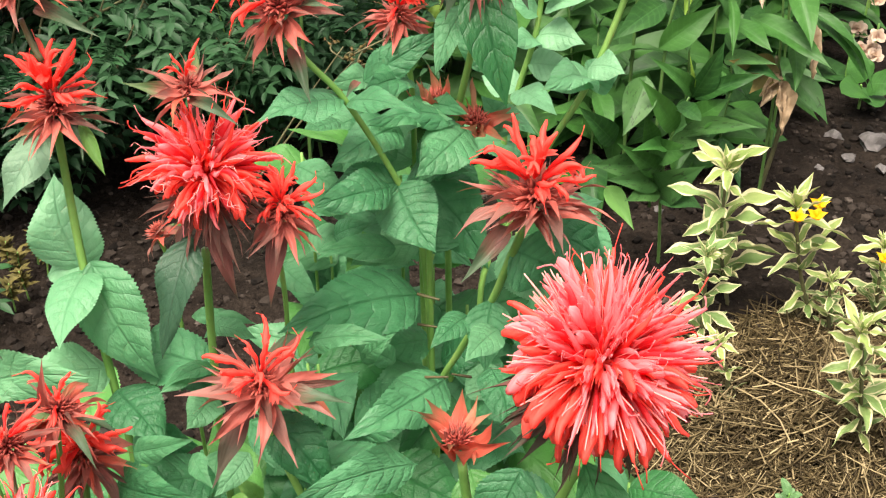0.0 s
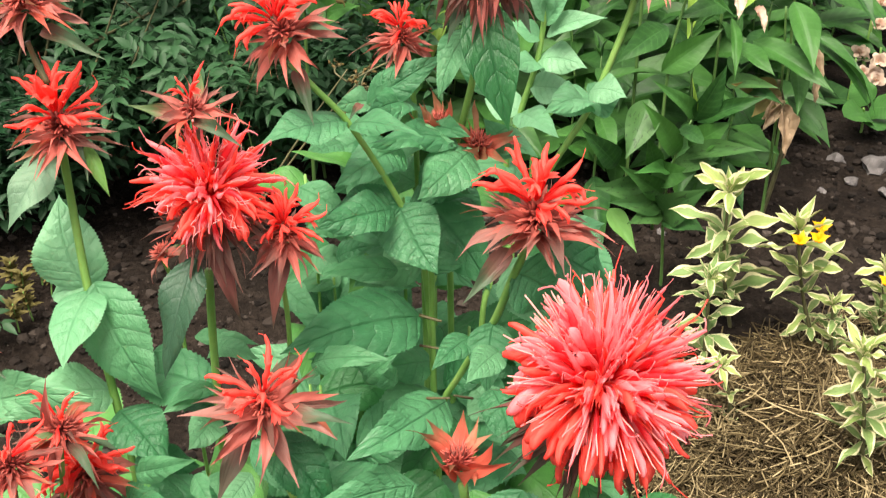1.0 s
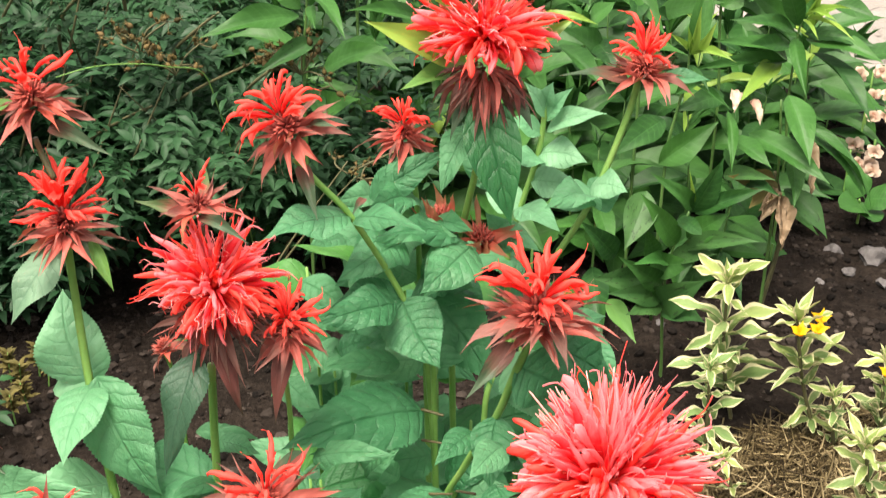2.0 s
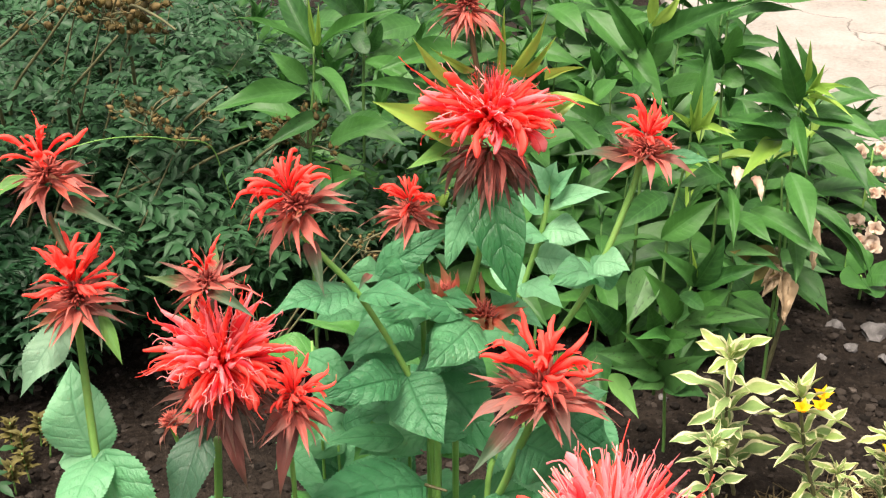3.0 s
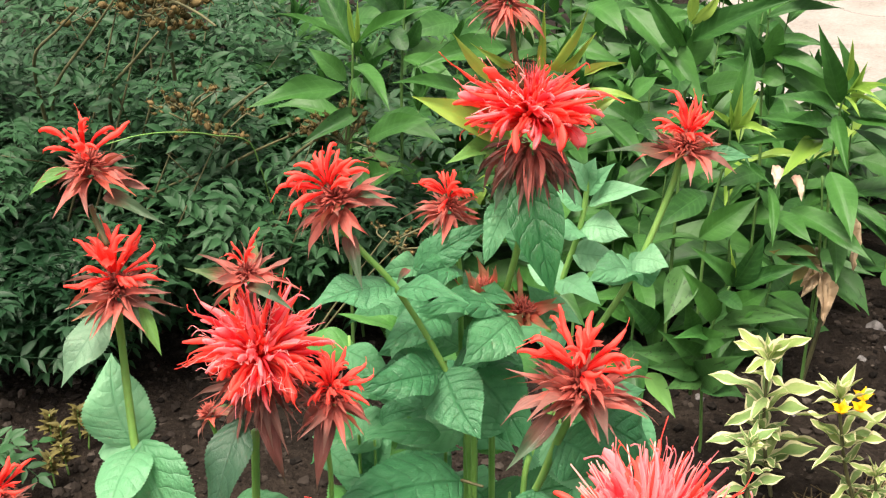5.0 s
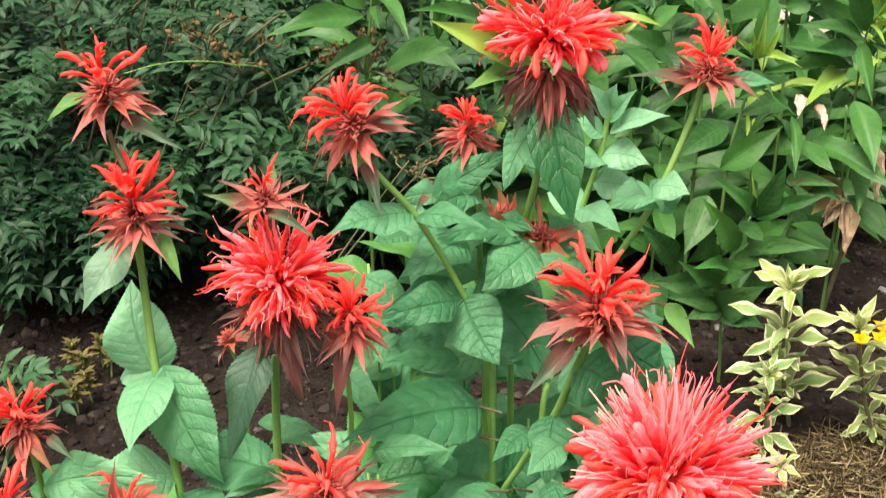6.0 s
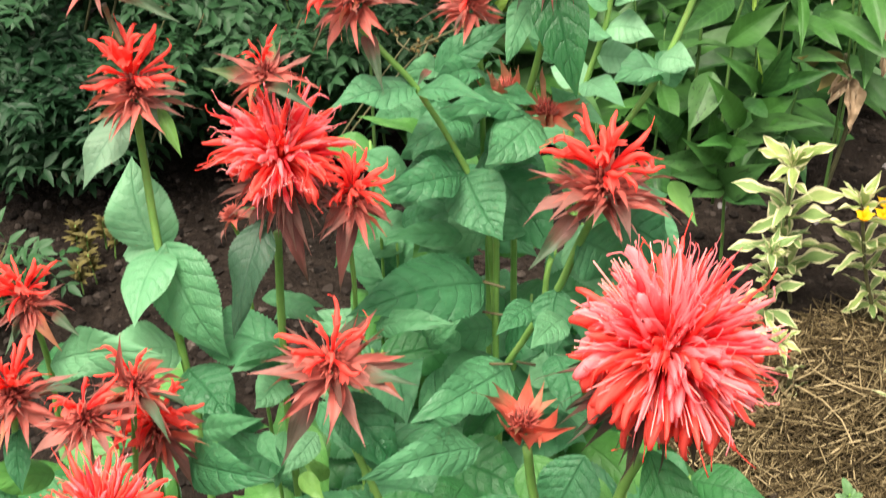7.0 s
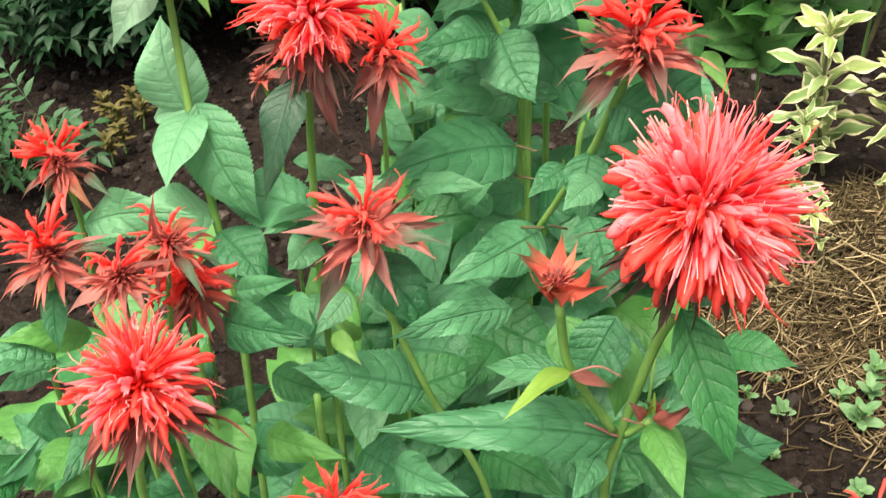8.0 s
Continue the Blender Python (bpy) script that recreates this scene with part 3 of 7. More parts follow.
def flower_head(plant, place, R, style="ring", axis=(0, 0, 1), seed=1, petals=16, bracts=9, bract="bract", petal="petal", droop=105, spread=1.0, bract_size=1.1, crest=1.0, slim=1.0, flat=0.0, label=""):
    """A whorled flower head of radius R: calyx tubes, tubular petals, bracts below and, where full, thin stamens."""
    rnd = random.Random(seed)
    place = Vector(place)
    if style == "ring":
        petals = petals + 1
        droop, bract_size, bracts = droop - 2, bract_size, bracts + 2
    base = Matrix.Translation(place) @ turned(axis)
    low = {"full": 2.5, "ring": 2.0, "bud": 1.0}[style]
    bracts = round(bracts * 1.35)
    head = part("flower_head", calyx_cluster(R, {"full": 130, "ring": 80, "bud": 70}[style], seed, low, {"full": "petal", "ring": "calyx", "bud": "calyx"}[style], 1.15 if style == "bud" else 0.72), plant, base, label)
    down = base.to_3x3().inverted() @ Vector((0, 0, -1))
    for k in range(petals):
        f = (k + 0.5) / petals
        if style == "full":
            th = radians(4 + 98 * f ** 0.72) * spread
        else:
            th = radians(6 + 66 * f ** 0.85) * spread
        th += rnd.uniform(-0.2, 0.2) * (2.2 if style == "full" and f < 0.5 else 1)
        ph = k * 2.39996 + rnd.uniform(-0.8, 0.8)
        d = Vector((math.sin(th) * math.cos(ph), math.sin(th) * math.sin(ph), math.cos(th)))
        radial = Vector((math.cos(ph), math.sin(ph), 0))
        out = radial * 0.5 + down * (1 - flat) * (((1.5 if petal == "petal_pink" else 0.7) if f > 0.6 else 0.8) if style == "full" else 0.6) + Vector((rnd.uniform(-1, 1), rnd.uniform(-1, 1), rnd.uniform(-1, 1))) * 0.45
        out = (out - d * out.dot(d)).normalized()
        side = out.cross(d)
        turn = Matrix((side, out, d)).transposed().to_4x4()
        tone = petal
        if style == "full":
            if f < 0.3:
                variant, wide = rnd.choice((16, 17, 18, 19, 20, 21, 23, 0, 4)), rnd.uniform(0.6, 1.0)
            elif f < 0.6:
                variant, wide = rnd.choice((0, 1, 4, 7, 16, 20, 12, 8, 5)), rnd.uniform(0.75, 1.1)
            else:
                variant, wide = rnd.choice((9, 11, 13, 15, 9, 11, 1, 3, 5, 0, 7, 10) if petal == "petal_pink" else (9, 11, 13, 2, 5, 1, 3, 0, 7, 0, 7, 20)), rnd.uniform(0.85, 1.25)
            long = R * (0.62 + 0.38 * rnd.random() ** 1.5) * ((0.92 if petal == "petal_pink" else 0.78) if f > 0.7 else 1) * (crest if f < 0.45 else 1) * (1.1 if variant in (16, 20, 17) else 1)
            at = d * R * 0.17
            if petal == "petal" and rnd.random() < (0.6 if f < 0.4 else 0.3):
                tone = "petal_pink"
        else:
            variant, wide = rnd.choice((0, 1, 4, 7, 0, 7, 5, 2, 1, 4)), rnd.uniform(0.68, 1.1)
            long = R * rnd.uniform(0.65, 1.1)
            at = d * R * 0.2 + Vector((0, 0, R * 0.2))
        if petal == "petal_pink" and rnd.random() < (0.15 if f < 0.35 else 0.4 if f < 0.6 else 0.75):
            tone = "petal"
        variant += 24 * (rnd.randrange(3) + (3 if style == "full" else 0))
        if petal == "petal_pink" and f > 0.5:
            wide *= 1.5
        wide *= long * slim
        part("petal", petal_mesh(variant, tone), head, base @ Matrix.Translation(at) @ turn @ Matrix.Diagonal((wide, wide * 0.4 + long * 0.6, long, 1)))
    if style == "full":
        bracts = bracts * 3 // 2
    for k in range(bracts * 2):
        outer = k < bracts
        ph = (k + 0.5 * (k >= bracts)) * 2 * math.pi / bracts + rnd.uniform(-0.3, 0.3)
        th = radians(droop + rnd.uniform(-24, 18) - (0 if outer else 22))
        if style == "bud":
            th = radians(droop - 45 * (0 if outer else 1) + rnd.uniform(-20, 20))
        d = Vector((math.sin(th) * math.cos(ph), math.sin(th) * math.sin(ph), math.cos(th)))
        sunk = {"full": 0.5, "ring": 0.28, "bud": 0.15}[style]
        out = Vector((math.cos(ph), math.sin(ph), 0)) * R * 0.1 - Vector((0, 0, R * (sunk if outer else sunk - 0.1)))
        broad = outer and rnd.random() < 0.2
        long = R * bract_size * (rnd.uniform(0.72, 1.15) if outer else rnd.uniform(0.6, 0.95))
        wide = long * (rnd.uniform(0.16, 0.28) if outer else rnd.uniform(0.1, 0.18))
        if broad:
            long, wide = long * 1.15, wide * 1.5
        if style == "full":
            wide *= 0.5 if bract == "bract_dusk" else 0.6
        elif style == "bud" and outer:
            wide *= 1.35
        if style == "bud" and not outer:
            long *= 0.55
        a, b = base @ out, base @ (out + d * long)
        face = base.to_3x3() @ (Vector((math.cos(ph), math.sin(ph), 0)) * 0.6 + Vector((rnd.uniform(-0.5, 0.5), rnd.uniform(-0.5, 0.5), 0.7)))
        kind_of = bract if outer or bract in ("bract_brown", "bract_dusk") else "bract"
        if style == "bud" and bract == "bract":
            kind_of = rnd.choice(("bract_bright", "bract_bright", "bract", "bract_green"))
        if broad and bract == "bract" and rnd.random() < 0.4:
            kind_of = rnd.choice(("bract_green", "bract_grey"))
        elif style == "ring" and rnd.random() < 0.25:
            kind_of = rnd.choice(("bract_brown", "bract_russet"))
        part("bract", blade("bract", rnd.randrange(9), kind_of), head, blade_pose(a, b, wide, face))
    if style == "full":
        verts, faces, uvs = [], [], []
        for k in range(petals // (9 if flat else 3)):
            th, ph = math.acos(rnd.uniform(0.05, 0.98)), rnd.uniform(0, 6.283)
            d = Vector((math.sin(th) * math.cos(ph), math.sin(th) * math.sin(ph), math.cos(th)))
            e = Vector((rnd.uniform(-1, 1), rnd.uniform(-1, 1), rnd.uniform(-1, 0.5))) * 0.22
            g = Vector((rnd.uniform(-1, 1), rnd.uniform(-1, 1), rnd.uniform(-1, 1))) * 0.06
            l = R * rnd.uniform(0.8, 1.08)
            wire = [d * l * 0.62, d * l * 0.68 + e * l * 0.08 + g * l, d * l * 0.76 + e * l * 0.2 - g * l, d * l * 0.92 + e * l * 0.45 + g * l, d * l * 0.97 + e * l * 0.9]
            thin = rnd.uniform(0.004, 0.0065) * R
            if petal == "petal_pink":
                thin, tip = thin * (1.7 if th > 0.75 else 0.8), d * 1.04 + e * 0.25
                wire = [d * l * 0.5, d * l * 0.65 + e * l * 0.03, d * l * 0.8 + e * l * 0.09, tip * l * 0.93, tip * l]
            tube_data(smooth_line(wire, 3), [thin] * 9 + [thin * 0.95, thin * 0.9, thin * 0.8, thin * 0.6], 4, verts, faces, uvs)
        tagged(part("stamen_tuft", mesh_from("stamen_tuft", verts, faces, "stamen", uvs), head, base, "thin pale pink stamens"), kind="stuff")
    return head


# ---- the setting ----
def soil_height(x, y):
    h = 0.012 * noise.noise((x * 3.1, y * 3.1, 1.0)) + 0.009 * noise.noise((x * 11, y * 11, 4.0)) + 0.008 * noise.noise((x * 34, y * 34, 7.0))
    return h * (1.0 if y < 2.5 and abs(x) < 4 else 0.3)


def ground():
    def axis(near_a, near_b, step, far):
        line = list(np.arange(near_a, near_b, step))
        grow = step
        while line[-1] < far:
            grow *= 1.35
            line.append(line[-1] + grow)
        grow = step
        while line[0] > -far:
            grow *= 1.35
            line.insert(0, line[0] - grow)
        return line
    xs, ys = axis(-1.0, 1.3, 0.013, 300), axis(0.3, 2.6, 0.013, 300)
    verts = [(x, y, soil_height(x, y) if abs(x) < 6 and abs(y) < 6 else 0.0) for y in ys for x in xs]
    w = len(xs)
    faces = [(j * w + i, j * w + i + 1, (j + 1) * w + i + 1, (j + 1) * w + i) for j in range(len(ys) - 1) for i in range(w - 1)]
    return solid("ground", verts, faces, "soil", "dark crumbly bare garden soil", "ground", "structure")


def pavement():
    """Pale uneven flagstones behind the bed, with open joints."""
    rnd = random.Random(5)
    path = thing("pavement", (0.8, 3.2, 0), "pale worn stone paving behind the flower bed", "pavement", kind="structure")
    for r in range(3):
        for c in range(0, 5):
            x0, y0 = 0.72 + c * 0.95 + 0.3 * (r % 2) - 0.3, 2.72 + r * 0.85
            x1, y1, h, b = x0 + 0.935, y0 + 0.835, 0.03 + rnd.uniform(-0.004, 0.004), 0.012
            bm = bmesh.new()
            low = [bm.verts.new(q) for q in ((x0, y0, -0.03), (x1, y0, -0.03), (x1, y1, -0.03), (x0, y1, -0.03))]
            mid = [bm.verts.new((q[0], q[1], h - b)) for q in ((x0, y0), (x1, y0), (x1, y1), (x0, y1))]
            top = [bm.verts.new((q[0], q[1], h)) for q in ((x0 + b, y0 + b), (x1 - b, y0 + b), (x1 - b, y1 - b), (x0 + b, y1 - b))]
            for lo, hi in ((low, mid), (mid, top)):
                for k in range(4):
                    bm.faces.new((lo[k], lo[(k + 1) % 4], hi[(k + 1) % 4], hi[k]))
            bm.faces.new(top)
            me = bpy.data.meshes.new("slab")
            bm.to_mesh(me)
            bm.free()
            me.materials.append(MAT["pave"])
            part("slab", me, path)


def pebble(rnd, at, size, squash=0.6):
    bm = bmesh.new()
    bmesh.ops.create_icosphere(bm, subdivisions=2, radius=1.0)
    off = Vector((rnd.uniform(0, 90), rnd.uniform(0, 90), 0))
    for v in bm.verts:
        k = 1 + 0.7 * noise.noise(v.co * 1.1 + off) + 0.5 * noise.noise(v.co * 2.9 + off)
        v.co = Vector((v.co.x * k * size, v.co.y * k * size * 0.8, v.co.z * k * size * squash))
    bmesh.ops.rotate(bm, verts=bm.verts, matrix=Matrix.Rotation(rnd.uniform(0, 6.28), 3, "Z"))
    bmesh.ops.translate(bm, verts=bm.verts, vec=at)
    return bm


def stone(at, size, seed):
    rnd = random.Random(seed)
    bm = pebble(rnd, (at[0], at[1], at[2] + size * 0.2), size)
    me = bpy.data.meshes.new("stone")
    bm.to_mesh(me)
    bm.free()
    me.materials.append(MAT["stone"])
    return tagged(new("stone", me), "small rough pale grey stone lying on dark soil", "stone", "stones on the soil")


def clods():
    """Crumbs of earth strewn over the bed."""
    rnd = random.Random(11)
    ico = bmesh.new()
    bmesh.ops.create_icosphere(ico, subdivisions=1, radius=1.0)
    base = [v.co.copy() for v in ico.verts]
    tris = [[v.index for v in f.verts] for f in ico.faces]
    ico.free()
    verts, faces = [], []
    for _ in range(26000):
        x, y = rnd.uniform(-0.95, 1.2), rnd.uniform(0.7, 2.1)
        s = 0.0013 + 0.0085 * rnd.random() ** 6
        z = soil_height(x, y) + s * 0.25
        k = len(verts)
        off = Vector((rnd.uniform(0, 50), rnd.uniform(0, 50), 0))
        for c in base:
            g = s * (1 + 0.6 * noise.noise(c * 1.3 + off))
            verts.append((x + c.x * g, y + c.y * g, z + c.z * g * 0.75))
        faces += [tuple(k + i for i in t) for t in tris]
    solid("soil_crumbs", verts, faces, "clod", "loose crumbs of dark soil on the bed", "soil", "stuff", smooth=False)


def straw(name, cx, cy, rx, ry, count, seed, heap, longest=0.13):
    """A loose layer of cut straw."""
    rnd = random.Random(seed)
    verts, faces = [], []
    for _ in range(count):
        a, r = rnd.uniform(0, 6.283), rnd.random() ** 0.6
        wob = 1 + 0.25 * noise.noise((math.cos(a) * 2, math.sin(a) * 2, seed))
        x, y = cx + math.cos(a) * r * rx * wob, cy + math.sin(a) * r * ry * wob
        z = max(soil_height(x, y), -0.004) + 0.003 + heap * (1 - r * r) * rnd.random()
        d = rnd.gauss(0.9, 0.9)
        l, w = rnd.uniform(0.015, longest) * (0.5 + 0.5 * rnd.random()), rnd.uniform(0.0004, 0.0014)
        dip = rnd.uniform(-0.25, 0.25)
        u = Vector((math.cos(d), math.sin(d), dip)).normalized()
        s = u.cross(Vector((0, 0, 1))).normalized()
        n = s.cross(u)
        bow = rnd.uniform(-0.16, 0.16) * l
        k = len(verts)
        for q in range(4):
            f = q / 3 - 0.5
            c = Vector((x, y, z)) + u * l * f + (s + n * 0.4) * bow * (1 - 4 * f * f)
            c.z = max(c.z, -0.004)
            verts += [tuple(c + s * w), tuple(c + n * w * 0.7), tuple(c - s * w), tuple(c - n * w * 0.3)]
        for q in range(3):
            for j in range(4):
                i0, i1 = k + q * 4 + j, k + q * 4 + (j + 1) % 4
                faces.append((i0, i1, i1 + 4, i0 + 4))
        faces += [(k, k + 3, k + 2, k + 1), (k + 12, k + 13, k + 14, k + 15)]
    return solid(name, verts, faces, "straw", "dry yellow-brown straw mulch lying over dark soil", "mulch", "stuff")


# ---- plants of the background ----
def lance_plant(foot, top, seed, leaves=24, size=0.165, lime=0, group="green plants behind the bee balm", label="leafy green perennial with long pointed leaves", spotted=False, width=0.285):
    """An upright stem set with long pointed leaves in pairs, a tuft of young ones on top."""
    rnd = random.Random(seed)
    foot, top = Vector(foot), Vector(top)
    p = thing("leafy_perennial", foot, label, "plant", group)
    mid = (foot + top) / 2 + Vector((rnd.uniform(-0.02, 0.02), rnd.uniform(-0.02, 0.02), 0))
    line = [foot, mid, top]
    stem(p, line, 0.0026, 0.0012, "stem_leafy")
    curve = smooth_line(line, 20)
    turn = rnd.uniform(0, 6.28)
    leaves = leaves * 2 // 3
    for k in range(leaves):
        f = 0.1 + 0.9 * (k / (leaves - 1)) ** 0.9
        at = curve[min(len(curve) - 1, int(f * (len(curve) - 1)))]
        ph = turn + (k // 2) * 1.57 + (k % 2) * 3.14 + rnd.uniform(-0.35, 0.35)
        young = max(0.0, (f - 0.78) / 0.22)
        el = radians(rnd.uniform(-22, 26) + 34 * young ** 2)
        long = size * rnd.uniform(0.8, 1.2) * (1 - 0.5 * young ** 1.5) * (0.85 + 0.15 * min(1, f * 2))
        d = Vector((math.cos(ph) * math.cos(el), math.sin(ph) * math.cos(el), math.sin(el)))
        face = Vector((-math.cos(ph) * 0.2 + rnd.uniform(-0.25, 0.25), -math.sin(ph) * 0.2 - 0.35 + rnd.uniform(-0.25, 0.25), 1))
        mat = "lance_lime" if (lime and f > 1 - lime) else "spotted" if spotted and f < 0.6 else "lance"
        if mat == "lance_lime":
            long *= 0.75
        slim = 0.68 if mat == "lance_lime" else 1.0
        tip = at + d * long - Vector((0, 0, long * 0.2 * (1 - young)))
        part("leaf", blade("lance", rnd.randrange(7), mat), p, blade_pose(at, tip, long * slim * rnd.uniform(width * 0.85, width * 1.15) * (1.25 if f < 0.45 else 1), face))
    for k in range(4):
        a, el = turn + k * 1.57, radians(rnd.uniform(45, 75))
        d = Vector((math.cos(a) * math.cos(el), math.sin(a) * math.cos(el), math.sin(el)))
        long = size * rnd.uniform(0.28, 0.5) * (1 if size > 0.12 else 0.6)
        part("leaf", blade("lance", rnd.randrange(7), "lance_lime" if lime else "lance"), p, blade_pose(top - Vector((0, 0, 0.006)), top + d * long, long * 0.24, (-d.x, -d.y, 0.5)))
    return p


def leaflet_faces(verts, faces, uvs, base, d, n, long, wide):
    s = d.cross(n).normalized()
    k = len(verts)
    for v, w, lift in ((0, 0.0, 0.0), (0.3, 1.0, 0.04), (0.62, 0.8, 0.03), (1, 0.0, -0.06)):
        c = base + d * long * v + n * lift * long
        if w == 0:
            verts.append(tuple(c))
            uvs.append((0.5, v))
        else:
            for side, u in ((-1, 0.0), (0, 0.5), (1, 1.0)):
                verts.append(tuple(c + s * side * w * wide / 2 + n * abs(side) * long * 0.07))
                uvs.append((u, v))
    faces += [(k, k + 2, k + 1), (k, k + 3, k + 2), (k + 1, k + 2, k + 5, k + 4), (k + 2, k + 3, k + 6, k + 5), (k + 4, k + 5, k + 7), (k + 5, k + 6, k + 7)]


def feather_shrub(foot, reach, height, seed, leaves=420, leaflet=0.025):
    """A dense low shrub of arching woody shoots with feathered leaves."""
    rnd = random.Random(seed)
    foot = Vector(foot)
    p = thing("shrub", foot, "dense dark green shrub with small feathered leaves", "shrub", "shrubs behind the bee balm")
    shoots = []
    for k in range(16):
        a = k * 2.4 + rnd.uniform(-0.4, 0.4)
        out = Vector((math.cos(a) * reach[0], math.sin(a) * reach[1], 0)) * rnd.uniform(0.25, 0.9)
        top = foot + out + Vector((0, 0, height * rnd.uniform(0.55, 1.0)))
        line = [foot + out * 0.1, foot + out * 0.45 + Vector((0, 0, height * 0.5)), top]
        shoots.append(smooth_line(line, 12))
        stem(p, line, 0.005, 0.0006, "stem_dark", "branch", 5)
    verts, faces, uvs = [], [], []
    for k in range(leaves):
        line = rnd.choice(shoots)
        at = line[int((0.25 + 0.75 * rnd.random() ** 0.8) * (len(line) - 1))] + Vector((rnd.gauss(0, 0.035), rnd.gauss(0, 0.035), rnd.gauss(0, 0.03)))
        at.z = max(at.z, 0.03)
        a = rnd.uniform(0, 6.28)
        el = rnd.uniform(-0.5, 0.6)
        d = Vector((math.cos(a) * math.cos(el), math.sin(a) * math.cos(el), math.sin(el)))
        up = (Vector((rnd.uniform(-0.5, 0.5), rnd.uniform(-0.8, 0.2), 1))).normalized()
        up = (up - d * up.dot(d)).normalized()
        s = d.cross(up)
        long = leaflet * rnd.uniform(2.4, 3.6)
        for q in range(3):
            b = at + d * long * (0.25 + 0.28 * q) - up * 0.004 * q
            for sg in (-1, 1):
                dd = (d * 0.55 + s * sg * 0.85 + up * rnd.uniform(-0.25, 0.15)).normalized()
                nn = (up + Vector((rnd.uniform(-0.3, 0.3), rnd.uniform(-0.3, 0.3), 0))).normalized()
                l = leaflet * rnd.uniform(0.8, 1.2) * (1.1 - 0.12 * q)
                leaflet_faces(verts, faces, uvs, b, dd, (nn - dd * nn.dot(dd)).normalized(), l * 1.15, l * 0.4)
        leaflet_faces(verts, faces, uvs, at + d * long * 0.9, d, up, leaflet * 1.15, leaflet * 0.5)
        tube_data([at, at + d * long * 0.5, at + d * long], [0.0009, 0.0008, 0.0006], 3, verts, faces, uvs)
    ob = part("foliage", mesh_from("foliage", verts, faces, "shrub", uvs), p)
    tagged(ob, kind="stuff")
    return p


def capsule(rnd, c, axis, size, verts, faces, uvs):
    """An urn-shaped dry capsule with a narrow neck and a few dry sepals at its mouth."""
    d = Vector(axis).normalized()
    tube_data([c + d * size * k for k in (-1.1, -0.8, -0.2, 0.5, 0.95, 1.3)], [size * k for k in (0.18, 0.62, 0.9, 0.8, 0.45, 0.52)], 7, verts, faces, uvs)
    side = d.cross(Vector((0.3, 0.9, 0.2))).normalized()
    for q in range(4):
        turn = Matrix.Rotation(q * 1.57 + rnd.uniform(-0.4, 0.4), 3, d)
        o = turn @ side
        a = c + d * size * 1.25 + o * size * 0.4
        tube_data([a, a + (d + o * 0.7) * size * 0.45, a + (d * 0.6 + o * 1.5) * size * rnd.uniform(0.6, 1.0)], [size * 0.16, size * 0.12, size * 0.03], 4, verts, faces, uvs)


def seed_spray(foot, top, seed, count=26, spread=0.05, size=0.0032):
    """A withered stalk with a forked spray of dry capsules."""
    rnd = random.Random(seed)
    foot, top = Vector(foot), Vector(top)
    p = thing("seed_head", foot, "withered brown spray of dry seed capsules", "seed head", "dry seed heads")
    thick = 0.0014 + size * 0.15
    stem(p, [foot, (foot * 0.4 + top * 0.6) + Vector((0.01, 0, 0.02)), top], thick, thick * 0.5, "stem_dark", "stalk", 6)
    pods, twigs = ([], [], []), ([], [], [])
    knots = [Vector((rnd.gauss(0, spread), rnd.gauss(0, spread), rnd.gauss(0, spread * 0.45))) for _ in range(max(3, count // 5))]
    for k in range(count):
        knot = knots[k % len(knots)]
        o = knot + Vector((rnd.gauss(0, 1), rnd.gauss(0, 1), rnd.gauss(0, 0.8))) * size * 2.2
        c = top + o
        if k < len(knots):
            mid = top + knot * 0.45 + Vector((rnd.gauss(0, 0.006), rnd.gauss(0, 0.006), -spread * 0.25))
            tube_data(smooth_line([top - Vector((0, 0, spread * 0.9)), mid, top + knot]), [0.0013] * 12 + [0.0008], 4, *twigs)
        tube_data([top + knot, (top + knot + c) / 2 + Vector((0, 0, -0.002)), c], [0.0008, 0.0007, 0.0006], 4, *twigs)
        axis = o * 0.5 + Vector((rnd.uniform(-1, 1), rnd.uniform(-1, 1), rnd.uniform(0.0, 1.0))) * spread
        capsule(rnd, c, axis, size * rnd.uniform(0.6, 1.2), *pods)
    tagged(part("seed_mass", mesh_from("capsules", pods[0], pods[1], "seed", pods[2]), p), kind="stuff")
    tagged(part("stalk_spray", mesh_from("stalk_spray", twigs[0], twigs[1], "stem_dark", twigs[2]), p), kind="stuff")
    return p


